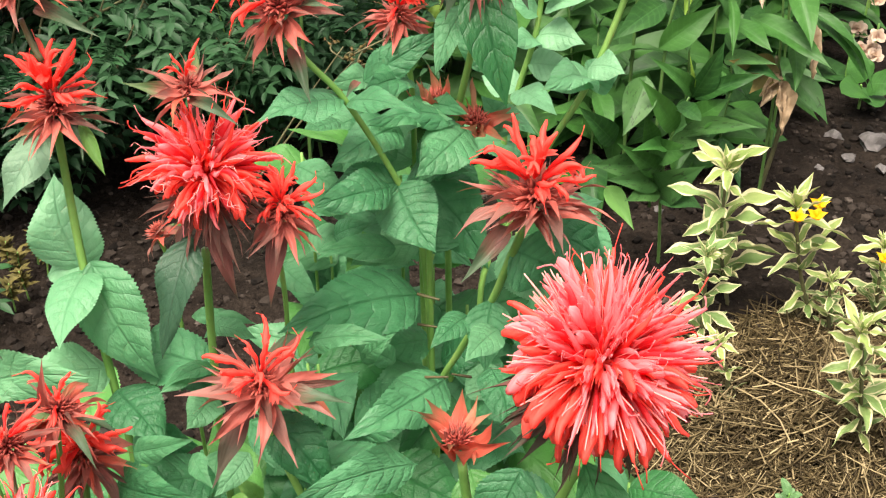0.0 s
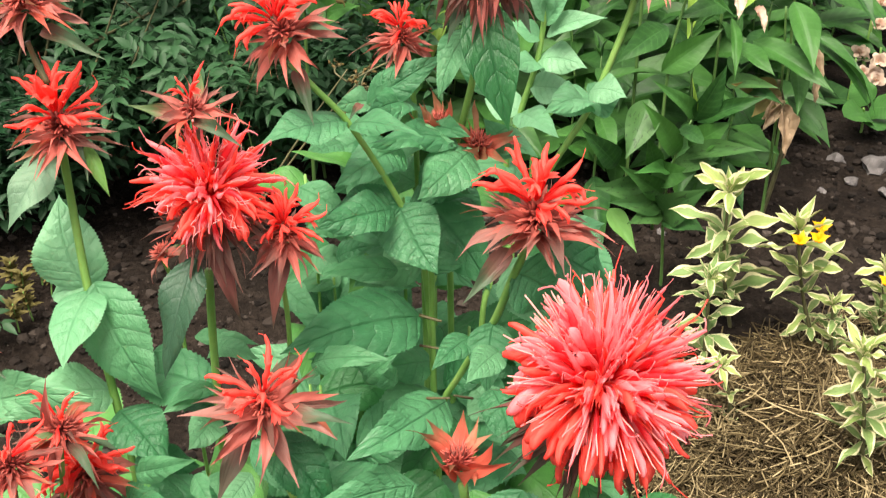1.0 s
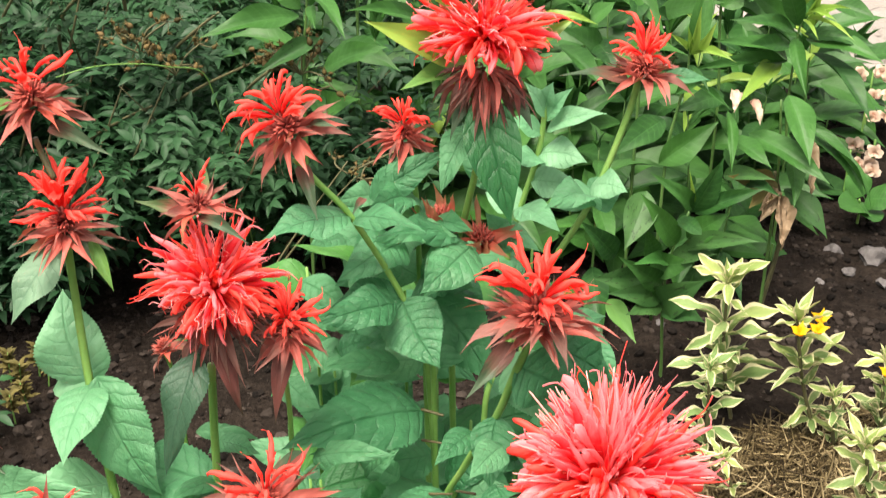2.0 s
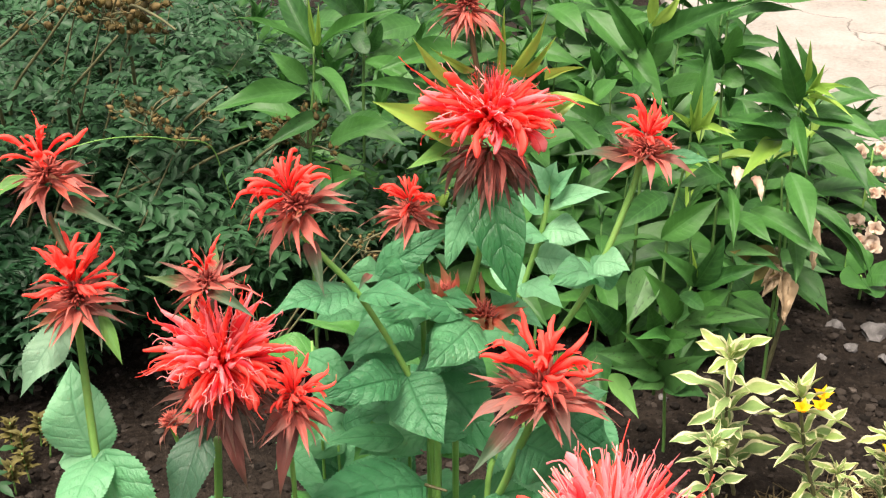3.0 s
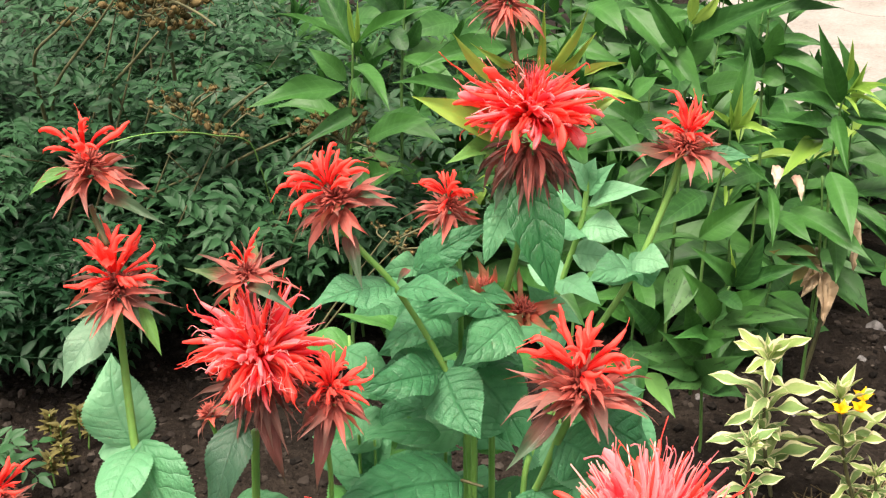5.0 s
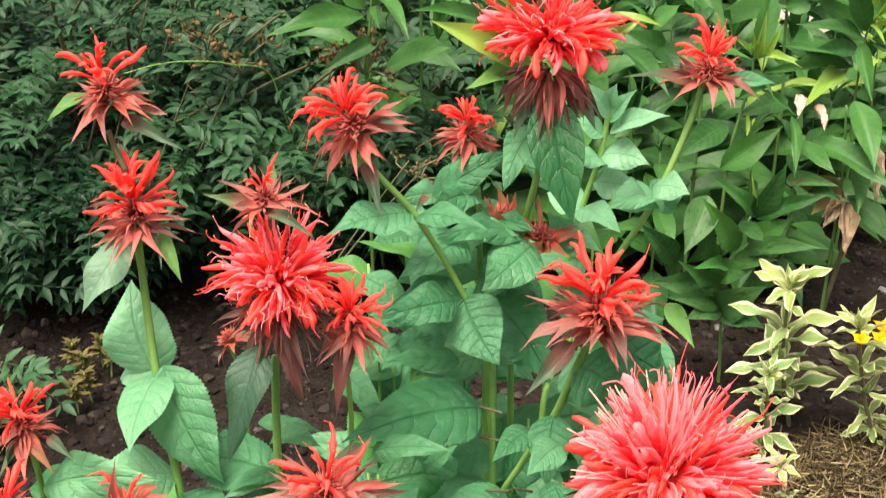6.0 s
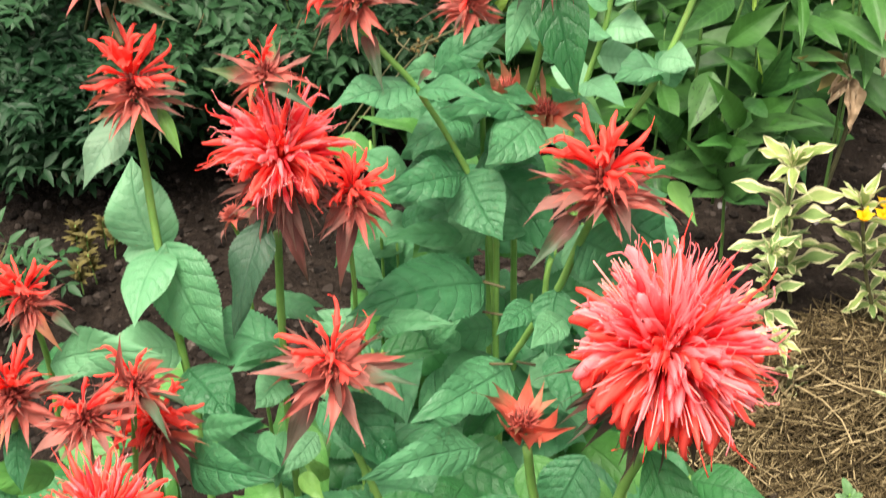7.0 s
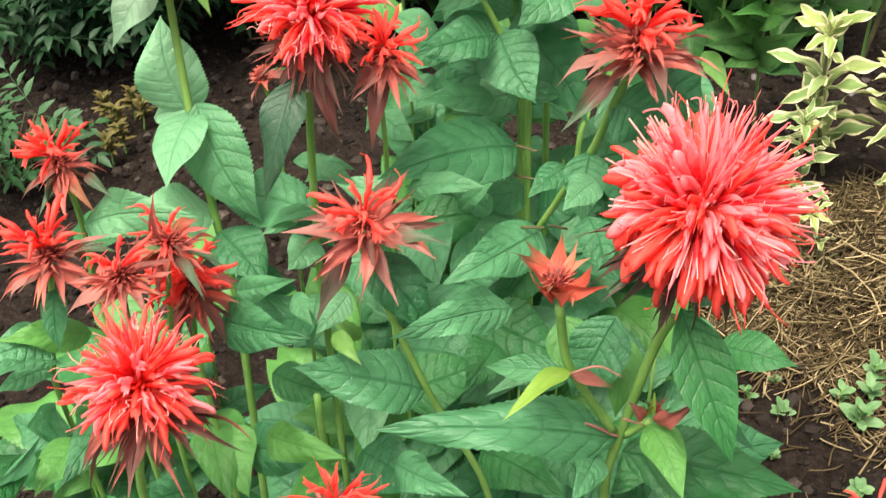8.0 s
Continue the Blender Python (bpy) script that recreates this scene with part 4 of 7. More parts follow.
def variegated_plant(foot, top, seed, tiers=7, size=0.055, flowers=0, label="cream-edged variegated loosestrife with small green leaves", pale=0.8):
    """A short upright stem with whorls of cream-edged leaves."""
    rnd = random.Random(seed)
    foot, top = Vector(foot), Vector(top)
    p = thing("variegated_plant", foot, label, "plant", "variegated plants")
    mid = (foot + top) / 2 + Vector((rnd.uniform(-0.01, 0.01), 0, 0))
    stem(p, [foot, mid, top], 0.003, 0.002, "stem_dark")
    curve = smooth_line([foot, mid, top], 20)
    for t in range(tiers):
        f = min(1.0, 0.22 + 0.78 * t / (tiers - 1) + (rnd.uniform(-0.04, 0.04) if t < tiers - 1 else 0))
        grown = rnd.uniform(0.65, 1.25)
        at = curve[int(f * (len(curve) - 1))]
        n = 7 if t == tiers - 1 else rnd.choice((4, 4, 5, 5))
        for k in range(n):
            a = t * 0.9 + k * 2 * math.pi / n + rnd.uniform(-0.25, 0.25)
            el = radians(rnd.uniform(-14, 46) + (8 if t == tiers - 1 else 0))
            long = size * rnd.uniform(0.65, 1.15) * (0.9 if t == tiers - 1 else grown)
            d = Vector((math.cos(a) * math.cos(el), math.sin(a) * math.cos(el), math.sin(el)))
            face = Vector((-math.cos(a) * 0.4 + rnd.uniform(-0.3, 0.3), -math.sin(a) * 0.4 + rnd.uniform(-0.3, 0.3), 1))
            part("leaf", blade("varieg", rnd.randrange(7), "varieg_young" if f > pale or rnd.random() < 0.2 else "varieg"), p, blade_pose(at, at + d * long, long * rnd.uniform(0.22, 0.31), face))
        if t == tiers - 1:
            for k in range(5):
                a = k * 1.26 + 0.4
                d = Vector((math.cos(a) * 0.5, math.sin(a) * 0.5, 0.9)).normalized()
                part("leaf", blade("varieg", k % 7, "varieg_young" if pale < 1 else "varieg"), p, blade_pose(at, at + d * size * 0.5, size * 0.15, (-d.x, -d.y, 0.6)))
    for k in range(flowers):
        a = -1.9 + k * 1.0
        c = curve[int((0.9 - 0.05 * (k // 3)) * (len(curve) - 1))] + Vector((math.cos(a) * 0.026, math.sin(a) * 0.03, 0.016))
        for j in range(5):
            b = j * 1.2566
            d = Vector((math.cos(b), math.sin(b) * 0.7 - 0.25, 0.6 + 0.2 * math.sin(b))).normalized()
            part("petal", blade("bract", j % 7, "yellow"), p, blade_pose(c, c + d * 0.016, 0.012, (math.cos(b) * -0.35, -0.7, 0.7 - 0.25 * math.sin(b))), "bright yellow petal")
    return p


def rosette(foot, seed, leaves=9, size=0.03, mat="weed", name="weed", label="small pale green weed seedling on bare soil", category="weed", height=0.03, kind="round"):
    rnd = random.Random(seed)
    foot = Vector(foot)
    p = thing(name, foot, label, category, "weeds in the bed" if name == "weed" else "")
    top = foot + Vector((rnd.uniform(-0.006, 0.006), rnd.uniform(-0.006, 0.006), height))
    stem(p, [foot, (foot + top) / 2, top], 0.0015, 0.001, "stem", sides=5)
    if kind == "round":
        leaves, size = leaves // 2 + 2, size * 0.95
    for k in range(leaves):
        a, el = k * 2.4 + rnd.uniform(-0.3, 0.3), radians(rnd.uniform(5, 50))
        at = foot + (top - foot) * (0.4 + 0.6 * k / leaves)
        d = Vector((math.cos(a) * math.cos(el), math.sin(a) * math.cos(el), math.sin(el)))
        l = size * rnd.uniform(0.7, 1.2)
        part("leaf", blade(kind, k % (3 if kind == "round" else 7), mat), p, blade_pose(at, at + d * l, l * (rnd.uniform(0.42, 0.6) if kind == "round" else 0.35), (0, -0.3, 1)))
    return p


def bee_balm(foot, label="red bee balm on a square green stem"):
    return thing("bee_balm", foot, label, "flower", "bee balm clump")


ground()
clods()


# ---- the bee balm clump ----

p = bee_balm((-0.2, 0.56, 0), "scarlet bee balm with two stacked heads and pale leaves")
stem(p, [(-0.185, 0.53, -0.01), (-0.175, 0.53, 0.506), (-0.181, 0.535, 0.572), (-0.19, 0.55, 0.629), (-0.194, 0.56, 0.685), (-0.194, 0.56, 0.709)], 0.0026, 0.0022)
flower_head(p, (-0.193, 0.56, 0.722), 0.0258, "ring", (-0.05, -0.12, 1), 11, petals=22, bracts=13, bract="bract")
leaf(p, (-0.196, 0.555, 0.712), (-0.218, 0.53, 0.679), 0.0210, "bract_mint")
leaf(p, (-0.182, 0.56, 0.712), (-0.169, 0.545, 0.69), 0.0076, "balm_lime", kind="lance")
leaf(p, (-0.193, 0.56, 0.622), (-0.207, 0.58, 0.671), 0.0378, "balm_mint", face=(0, -1, 0.25))
leaf(p, (-0.188, 0.55, 0.63), (-0.193, 0.5, 0.615), 0.0292, "balm_mint", face=(-0.1, -0.8, 0.5))
leaf(p, (-0.193, 0.56, 0.626), (-0.218, 0.57, 0.612), 0.0185, "balm_mint")
leaf(p, (-0.186, 0.55, 0.635), (-0.152, 0.525, 0.576), 0.0419, "balm_pale", face=(-0.1,-0.85,0.5))
leaf(p, (-0.182, 0.54, 0.57), (-0.228, 0.5, 0.585), 0.0286, "balm_mint", face=(0, -0.5, 0.9))
leaf(p, (-0.178, 0.53, 0.564), (-0.148, 0.5, 0.551), 0.0334, face=(0.2, -0.6, 0.8))
leaf(p, (-0.173, 0.53, 0.524), (-0.143, 0.55, 0.506), 0.0227)
stem(p, [(-0.197, 0.565, 0.743), (-0.203, 0.57, 0.754), (-0.205, 0.57, 0.763)], 0.0016, 0.0015, "stem_red")
flower_head(p, (-0.204, 0.57, 0.785), 0.0238, "ring", (-0.12, -0.1, 1), 12, petals=12, bracts=13, bract="bract", droop=112)
leaf(p, (-0.197, 0.57, 0.769), (-0.162, 0.55, 0.762), 0.0090, "bract_grey", kind="bract")
leaf(p, (-0.213, 0.57, 0.783), (-0.232, 0.56, 0.772), 0.0073, "balm_lime", kind="lance")

p = bee_balm((-0.11, 0.55, 0), "large scarlet bee balm head with a smaller head above it")
stem(p, [(-0.115, 0.54, -0.01), (-0.124, 0.53, 0.536), (-0.123, 0.53, 0.58), (-0.122, 0.53, 0.614), (-0.12, 0.53, 0.656)], 0.0022, 0.0022)
flower_head(p, (-0.115, 0.53, 0.699), 0.0346, "full", (0, -0.15, 1), 21, crest=1.05, slim=0.56, petals=240, bracts=20, bract="bract_brown", droop=122, bract_size=0.95)
leaf(p, (-0.125, 0.522, 0.669), (-0.139, 0.49, 0.617), 0.0239, "bract_slate", face=(-0.2,-0.9,0.35))
leaf(p, (-0.116, 0.53, 0.675), (-0.103, 0.515, 0.634), 0.0113, "bract_dusk", kind="bract")
leaf(p, (-0.124, 0.53, 0.58), (-0.185, 0.57, 0.553), 0.0346, face=(0, -0.4, 1))
leaf(p, (-0.123, 0.53, 0.58), (-0.142, 0.49, 0.597), 0.0147, "balm_pale")
leaf(p, (-0.123, 0.54, 0.601), (-0.1, 0.54, 0.591), 0.0152, "balm_pale", face=(0, -0.3, 1))
leaf(p, (-0.125, 0.53, 0.56), (-0.135, 0.5, 0.562), 0.0212, "balm_pale")
stem(p, [(-0.116, 0.53, 0.696), (-0.116, 0.53, 0.713), (-0.117, 0.53, 0.735)], 0.0015, 0.0014, "stem_red")
flower_head(p, (-0.119, 0.53, 0.746), 0.0168, "ring", (-0.05, -0.1, 1), 22, petals=3, bracts=7, bract="bract", spread=0.55, droop=98, bract_size=1.55)

p = bee_balm((-0.06, 0.56, 0), "small scarlet bee balm head on a thin stem")
stem(p, [(-0.07, 0.57, -0.01), (-0.085, 0.55, 0.58), (-0.084, 0.545, 0.614), (-0.085, 0.54, 0.65)], 0.0014, 0.0014)
flower_head(p, (-0.081, 0.535, 0.675), 0.0192, "ring", (0.05, -0.1, 1), 23, petals=26, bracts=12, bract="bract", droop=125, bract_size=1.26)
leaf(p, (-0.082, 0.535, 0.665), (-0.088, 0.52, 0.626), 0.0109, "bract_dusk", face=(0, -1, 0.3), kind="bract")
stem(p, [(-0.13, 0.58, -0.01), (-0.148, 0.565, 0.622), (-0.151, 0.56, 0.644)], 0.0012, 0.0012)
flower_head(p, (-0.15, 0.56, 0.646), 0.0114, "bud", (-0.5, -0.1, 0.8), 24, petals=0, bracts=7, droop=100, bract_size=1.49)

p = bee_balm((0, 0.6, 0), "scarlet bee balm head above spreading russet bracts")
stem(p, [(-0.005, 0.6, -0.01), (-0.003, 0.59, 0.511), (0.01, 0.58, 0.553), (0.027, 0.56, 0.603), (0.036, 0.545, 0.643), (0.042, 0.54, 0.663)], 0.0022, 0.0022)
flower_head(p, (0.046, 0.54, 0.682), 0.0294, "ring", (0.04, -0.1, 1), 31, petals=22, bracts=18, bract="bract", droop=100, bract_size=1.2)
leaf(p, (0.033, 0.54, 0.663), (0.009, 0.52, 0.642), 0.0114, "bract_grey", kind="bract")
leaf(p, (0.051, 0.54, 0.663), (0.094, 0.57, 0.612), 0.0329, face=(0.4, -0.8, 0.6))
leaf(p, (0.036, 0.545, 0.646), (0.066, 0.555, 0.618), 0.0388, face=(0.1, -0.9, 0.4))
leaf(p, (0.027, 0.56, 0.603), (0.023, 0.53, 0.576), 0.0246)
leaf(p, (0.062, 0.585, 0.646), (0.092, 0.56, 0.618), 0.0282, "balm", face=(0.35,-0.8,0.5))
leaf(p, (0.037, 0.57, 0.638), (0.061, 0.55, 0.604), 0.0339, "balm_pale", face=(0,-0.85,0.5))

p = bee_balm((0.02, 0.64, 0), "scarlet bee balm head with pinkish ragged bracts")
stem(p, [(0.01, 0.62, -0.01), (0.023, 0.62, 0.57), (0.043, 0.64, 0.614), (0.061, 0.65, 0.648), (0.083, 0.655, 0.687), (0.102, 0.66, 0.74), (0.107, 0.66, 0.764)], 0.002, 0.002)
flower_head(p, (0.109, 0.66, 0.769), 0.0232, "ring", (0.02, -0.05, 1), 41, petals=16, bracts=12, bract="bract", droop=95, bract_size=1.09)
leaf(p, (0.101, 0.66, 0.761), (0.061, 0.65, 0.767), 0.0109, "bract_grey", kind="bract")
leaf(p, (0.117, 0.66, 0.761), (0.147, 0.66, 0.761), 0.0097, "balm_pale", kind="lance")
leaf(p, (0.082, 0.655, 0.687), (0.052, 0.6, 0.71), 0.0257, "balm_pale", face=(0, -0.6, 0.9))
leaf(p, (0.083, 0.655, 0.687), (0.103, 0.66, 0.696), 0.0235, "balm_pale")
leaf(p, (0.085, 0.655, 0.694), (0.055, 0.63, 0.696), 0.0211, "balm_mint", face=(-0.1,-0.6,0.8))
leaf(p, (0.083, 0.655, 0.698), (0.102, 0.64, 0.701), 0.0193, "balm_mint", face=(0.2,-0.7,0.7))

p = bee_balm((0.03, 0.66, 0), "full scarlet bee balm head with a second head on top")
stem(p, [(0.02, 0.66, -0.01), (0.002, 0.66, 0.634), (0.011, 0.655, 0.683), (0.016, 0.65, 0.711), (0.022, 0.64, 0.767)], 0.0021, 0.0021)
flower_head(p, (0.02, 0.64, 0.792), 0.0435, "full", (0, 0.05, 1), 51, crest=0.5, spread=0.98, slim=0.46, flat=0.7, petals=230, bracts=22, bract="bract_brown", droop=150, bract_size=0.75, petal="petal")
leaf(p, (0.018, 0.635, 0.764), (0.034, 0.6, 0.7), 0.0305, "balm_dark", face=(0, -1, 0.25), kind="lance")
leaf(p, (0.01, 0.64, 0.757), (0.001, 0.63, 0.737), 0.0082, "bract_grey", kind="bract")
leaf(p, (0.035, 0.64, 0.761), (0.046, 0.63, 0.743), 0.0107, "bract_grey", kind="bract")
leaf(p, (0.014, 0.65, 0.739), (-0.004, 0.62, 0.71), 0.0176, "balm_pale", face=(-0.4, -0.8, 0.3))
leaf(p, (0.025, 0.665, 0.809), (0.025, 0.635, 0.855), 0.0047, "lance_lime", face=(0,-1,0.1), kind="lance")
leaf(p, (0.027, 0.665, 0.809), (0.048, 0.635, 0.853), 0.0080, "lance_lime", face=(0.3,-1,0.2), kind="lance")
leaf(p, (0.033, 0.665, 0.809), (0.053, 0.635, 0.84), 0.0053, "lance_lime", face=(0.3,-1,0.3), kind="lance")
leaf(p, (0.003, 0.665, 0.802), (-0.023, 0.635, 0.838), 0.0093, "lance_lime", face=(-0.3,-0.9,0.3), kind="lance")
leaf(p, (0.011, 0.665, 0.812), (-0.014, 0.635, 0.833), 0.0047, "lance_lime", face=(-0.3,-0.9,0.3), kind="lance")
leaf(p, (0.01, 0.665, 0.769), (-0.045, 0.64, 0.801), 0.0194, "lance_lime", face=(-0.2,-0.8,0.6), kind="lance")
leaf(p, (0.008, 0.665, 0.765), (-0.026, 0.63, 0.766), 0.0133, "balm_lime", face=(-0.2,-0.8,0.6), kind="lance")
leaf(p, (0.048, 0.665, 0.796), (0.082, 0.66, 0.793), 0.0068, "lance_lime", face=(0.2,-0.7,0.7), kind="lance")
leaf(p, (0.05, 0.665, 0.806), (0.069, 0.635, 0.823), 0.0047, "lance_lime", face=(0.2,-0.8,0.5), kind="lance")
leaf(p, (0.045, 0.665, 0.779), (0.071, 0.67, 0.794), 0.0075, "lance_lime", face=(0.3,-0.8,0.5), kind="lance")
stem(p, [(0.015, 0.64, 0.806), (0.01, 0.64, 0.828), (0.008, 0.64, 0.841)], 0.0016, 0.0015, "stem_red")
flower_head(p, (0.006, 0.64, 0.855), 0.0185, "ring", (0, 0.05, 1), 52, petals=16, bracts=13, bract="bract", droop=140, bract_size=1.15)

p = bee_balm((-0.02, 0.62, 0), "tilted scarlet bee balm head on a leaning stem")
stem(p, [(-0.01, 0.62, -0.01), (-0.008, 0.61, 0.601), (-0.024, 0.61, 0.646), (-0.053, 0.605, 0.703), (-0.07, 0.6, 0.726), (-0.081, 0.6, 0.739)], 0.0019, 0.0019)
flower_head(p, (-0.084, 0.6, 0.757), 0.0252, "ring", (-0.45, -0.15, 0.85), 61, petals=20, bracts=12, bract="bract", droop=105, bract_size=1.21)
leaf(p, (-0.078, 0.6, 0.736), (-0.068, 0.58, 0.712), 0.0091, "bract_grey", face=(0.3, -0.9, 0.2), kind="bract")
leaf(p, (-0.053, 0.605, 0.703), (-0.099, 0.58, 0.7), 0.0277, face=(0, -0.3, 1))
leaf(p, (-0.051, 0.605, 0.701), (-0.011, 0.56, 0.716), 0.0166)
leaf(p, (-0.055, 0.605, 0.701), (-0.076, 0.59, 0.7), 0.0074, "bract_green", kind="bract")
leaf(p, (-0.026, 0.61, 0.648), (-0.004, 0.58, 0.621), 0.0369, face=(0, -0.85, 0.5))
leaf(p, (-0.024, 0.61, 0.648), (-0.068, 0.62, 0.636), 0.0262)

p = bee_balm((-0.02, 0.68, 0), "small scarlet bee balm head among leaves")
stem(p, [(-0.005, 0.66, -0.01), (-0.013, 0.65, 0.566), (-0.017, 0.67, 0.628), (-0.019, 0.68, 0.678), (-0.023, 0.68, 0.7)], 0.0019, 0.0019)
flower_head(p, (-0.026, 0.68, 0.721), 0.0197, "ring", (0, -0.1, 1), 71, petals=15, bracts=11, bract="bract", droop=120, bract_size=1.26)
leaf(p, (-0.046, 0.66, 0.687), (-0.001, 0.67, 0.713), 0.0209, face=(0.2, -0.6, 0.8))
leaf(p, (-0.049, 0.66, 0.687), (-0.056, 0.64, 0.684), 0.0053, "bract_grey", kind="bract")
leaf(p, (-0.019, 0.68, 0.678), (-0.044, 0.62, 0.699), 0.0233)
leaf(p, (-0.017, 0.67, 0.628), (-0.042, 0.7, 0.623), 0.0288, "balm_pale")
leaf(p, (-0.017, 0.67, 0.659), (0.014, 0.62, 0.686), 0.0234)
leaf(p, (-0.017, 0.67, 0.628), (0.015, 0.62, 0.649), 0.0323, face=(0.1, -0.8, 0.6))
leaf(p, (-0.016, 0.66, 0.625), (0.027, 0.62, 0.583), 0.0414, "balm", face=(0.3, -0.9, 0.3))
stem(p, [(-0.005, 0.66, 0.613), (0.005, 0.66, 0.649), (-0, 0.655, 0.667)], 0.0012, 0.0012)
flower_head(p, (-0.003, 0.655, 0.675), 0.0165, "bud", (-0.25, -0.1, 1), 72, petals=0, bracts=8, bract="bract_russet", droop=24, bract_size=1.35)
flower_head(p, (0.019, 0.64, 0.67), 0.0166, "bud", (0.1, -0.3, 1), 73, petals=0, bracts=8, bract="bract_russet", droop=66, bract_size=1.55)

p = bee_balm((-0.01, 0.61, 0), "leafy bee balm stem without flowers")
stem(p, [(-0.01, 0.61, -0.01), (-0.009, 0.61, 0.447), (-0.007, 0.61, 0.517), (-0.01, 0.62, 0.573), (-0.016, 0.62, 0.64)], 0.0022, 0.0022)
leaf(p, (-0.014, 0.6, 0.578), (-0.089, 0.54, 0.595), 0.0439, "balm", face=(-0.1,-0.7,0.75))
leaf(p, (-0.074, 0.55, 0.581), (-0.028, 0.53, 0.599), 0.0172, "balm_pale", face=(0,-0.6,0.8))
leaf(p, (-0.01, 0.62, 0.594), (0.006, 0.66, 0.613), 0.0306)
leaf(p, (-0.032, 0.6, 0.546), (-0.078, 0.57, 0.569), 0.0182, "balm_pale")
leaf(p, (-0.005, 0.61, 0.514), (-0.054, 0.55, 0.512), 0.0373, "balm_pale", face=(-0.2, -0.6, 0.8))
leaf(p, (-0.001, 0.61, 0.521), (0.033, 0.6, 0.546), 0.0275)
leaf(p, (-0.008, 0.62, 0.531), (-0.049, 0.6, 0.538), 0.0259, "balm_pale")
leaf(p, (-0.013, 0.64, 0.593), (-0.066, 0.68, 0.597), 0.0297)
leaf(p, (-0.013, 0.64, 0.589), (-0.064, 0.64, 0.581), 0.0275, "balm_pale")
leaf(p, (-0.028, 0.66, 0.636), (-0.064, 0.68, 0.641), 0.0291, "balm_pale")
leaf(p, (-0.032, 0.68, 0.653), (-0.058, 0.64, 0.64), 0.0320)
leaf(p, (-0.029, 0.68, 0.645), (0.005, 0.62, 0.683), 0.0246, "balm_pale")
leaf(p, (-0.015, 0.66, 0.629), (0.019, 0.66, 0.656), 0.0321)
leaf(p, (-0.071, 0.7, 0.594), (-0.051, 0.66, 0.58), 0.0251, "balm_pale")
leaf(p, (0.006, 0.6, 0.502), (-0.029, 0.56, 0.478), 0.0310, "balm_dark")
leaf(p, (0.013, 0.6, 0.507), (0.049, 0.56, 0.51), 0.0306)
leaf(p, (0.032, 0.58, 0.519), (0.016, 0.6, 0.529), 0.0272, "balm_pale")
leaf(p, (-0.047, 0.69, 0.642), (-0.06, 0.66, 0.624), 0.0318, "balm_pale", face=(0, -0.8, 0.5))
leaf(p, (-0.064, 0.69, 0.646), (-0.086, 0.66, 0.649), 0.0154, "balm_pale")
leaf(p, (-0.032, 0.66, 0.611), (-0.071, 0.64, 0.623), 0.0225, "balm_pale")
leaf(p, (0.013, 0.645, 0.665), (-0.014, 0.62, 0.643), 0.0299, "balm_pale", face=(-0.1, -0.85, 0.4))
leaf(p, (-0.003, 0.655, 0.667), (-0.042, 0.62, 0.679), 0.0161)
leaf(p, (-0.043, 0.7, 0.67), (-0.066, 0.67, 0.68), 0.0187, "balm_pale")
leaf(p, (-0.029, 0.7, 0.67), (-0.035, 0.67, 0.664), 0.0171, "balm_pale")
leaf(p, (-0.008, 0.7, 0.666), (-0.022, 0.67, 0.662), 0.0164, "balm_pale")
leaf(p, (0.025, 0.66, 0.665), (0.053, 0.63, 0.668), 0.0202, "balm_pale")
leaf(p, (-0.06, 0.68, 0.567), (-0.079, 0.65, 0.57), 0.0197, "balm_pale")
leaf(p, (-0.033, 0.66, 0.572), (-0.057, 0.64, 0.572), 0.0211, "balm_pale")
leaf(p, (-0.052, 0.69, 0.583), (-0.066, 0.67, 0.578), 0.0188, "balm_pale")
leaf(p, (-0.045, 0.7, 0.643), (-0.077, 0.68, 0.64), 0.0220, "balm_pale", face=(0,-0.6,0.8))
leaf(p, (-0.073, 0.72, 0.645), (-0.044, 0.7, 0.648), 0.0197, "balm_pale", face=(0,-0.7,0.7))
leaf(p, (-0.094, 0.7, 0.609), (-0.061, 0.68, 0.599), 0.0220, "balm_pale", face=(0,-0.7,0.7))
leaf(p, (-0.04, 0.7, 0.619), (-0.071, 0.68, 0.616), 0.0220, "balm", face=(0,-0.6,0.8))
leaf(p, (-0.063, 0.68, 0.595), (-0.091, 0.66, 0.598), 0.0179, "balm_pale", face=(0,-0.6,0.8))
leaf(p, (-0.086, 0.68, 0.57), (-0.053, 0.66, 0.567), 0.0213, "balm_pale", face=(0,-0.7,0.7))
leaf(p, (-0.045, 0.68, 0.571), (-0.062, 0.66, 0.554), 0.0213, "balm_low", face=(0,-0.8,0.6))
leaf(p, (-0.02, 0.72, 0.617), (-0.042, 0.7, 0.61), 0.0219, "balm_pale", face=(0,-0.7,0.7))
leaf(p, (0.002, 0.7, 0.611), (0.024, 0.68, 0.598), 0.0212, "balm", face=(0.1,-0.7,0.7))
leaf(p, (-0.029, 0.74, 0.64), (-0.047, 0.74, 0.657), 0.0175, "balm_pale", face=(0,-0.7,0.7))
leaf(p, (-0.065, 0.72, 0.616), (-0.042, 0.71, 0.626), 0.0147, "balm_pale", face=(0,-0.6,0.8))
leaf(p, (-0.029, 0.6, 0.651), (-0.069, 0.57, 0.656), 0.0252, "balm", face=(-0.1,-0.6,0.8))
leaf(p, (-0.025, 0.64, 0.668), (-0.061, 0.6, 0.665), 0.0293, "balm", face=(-0.1,-0.7,0.7))
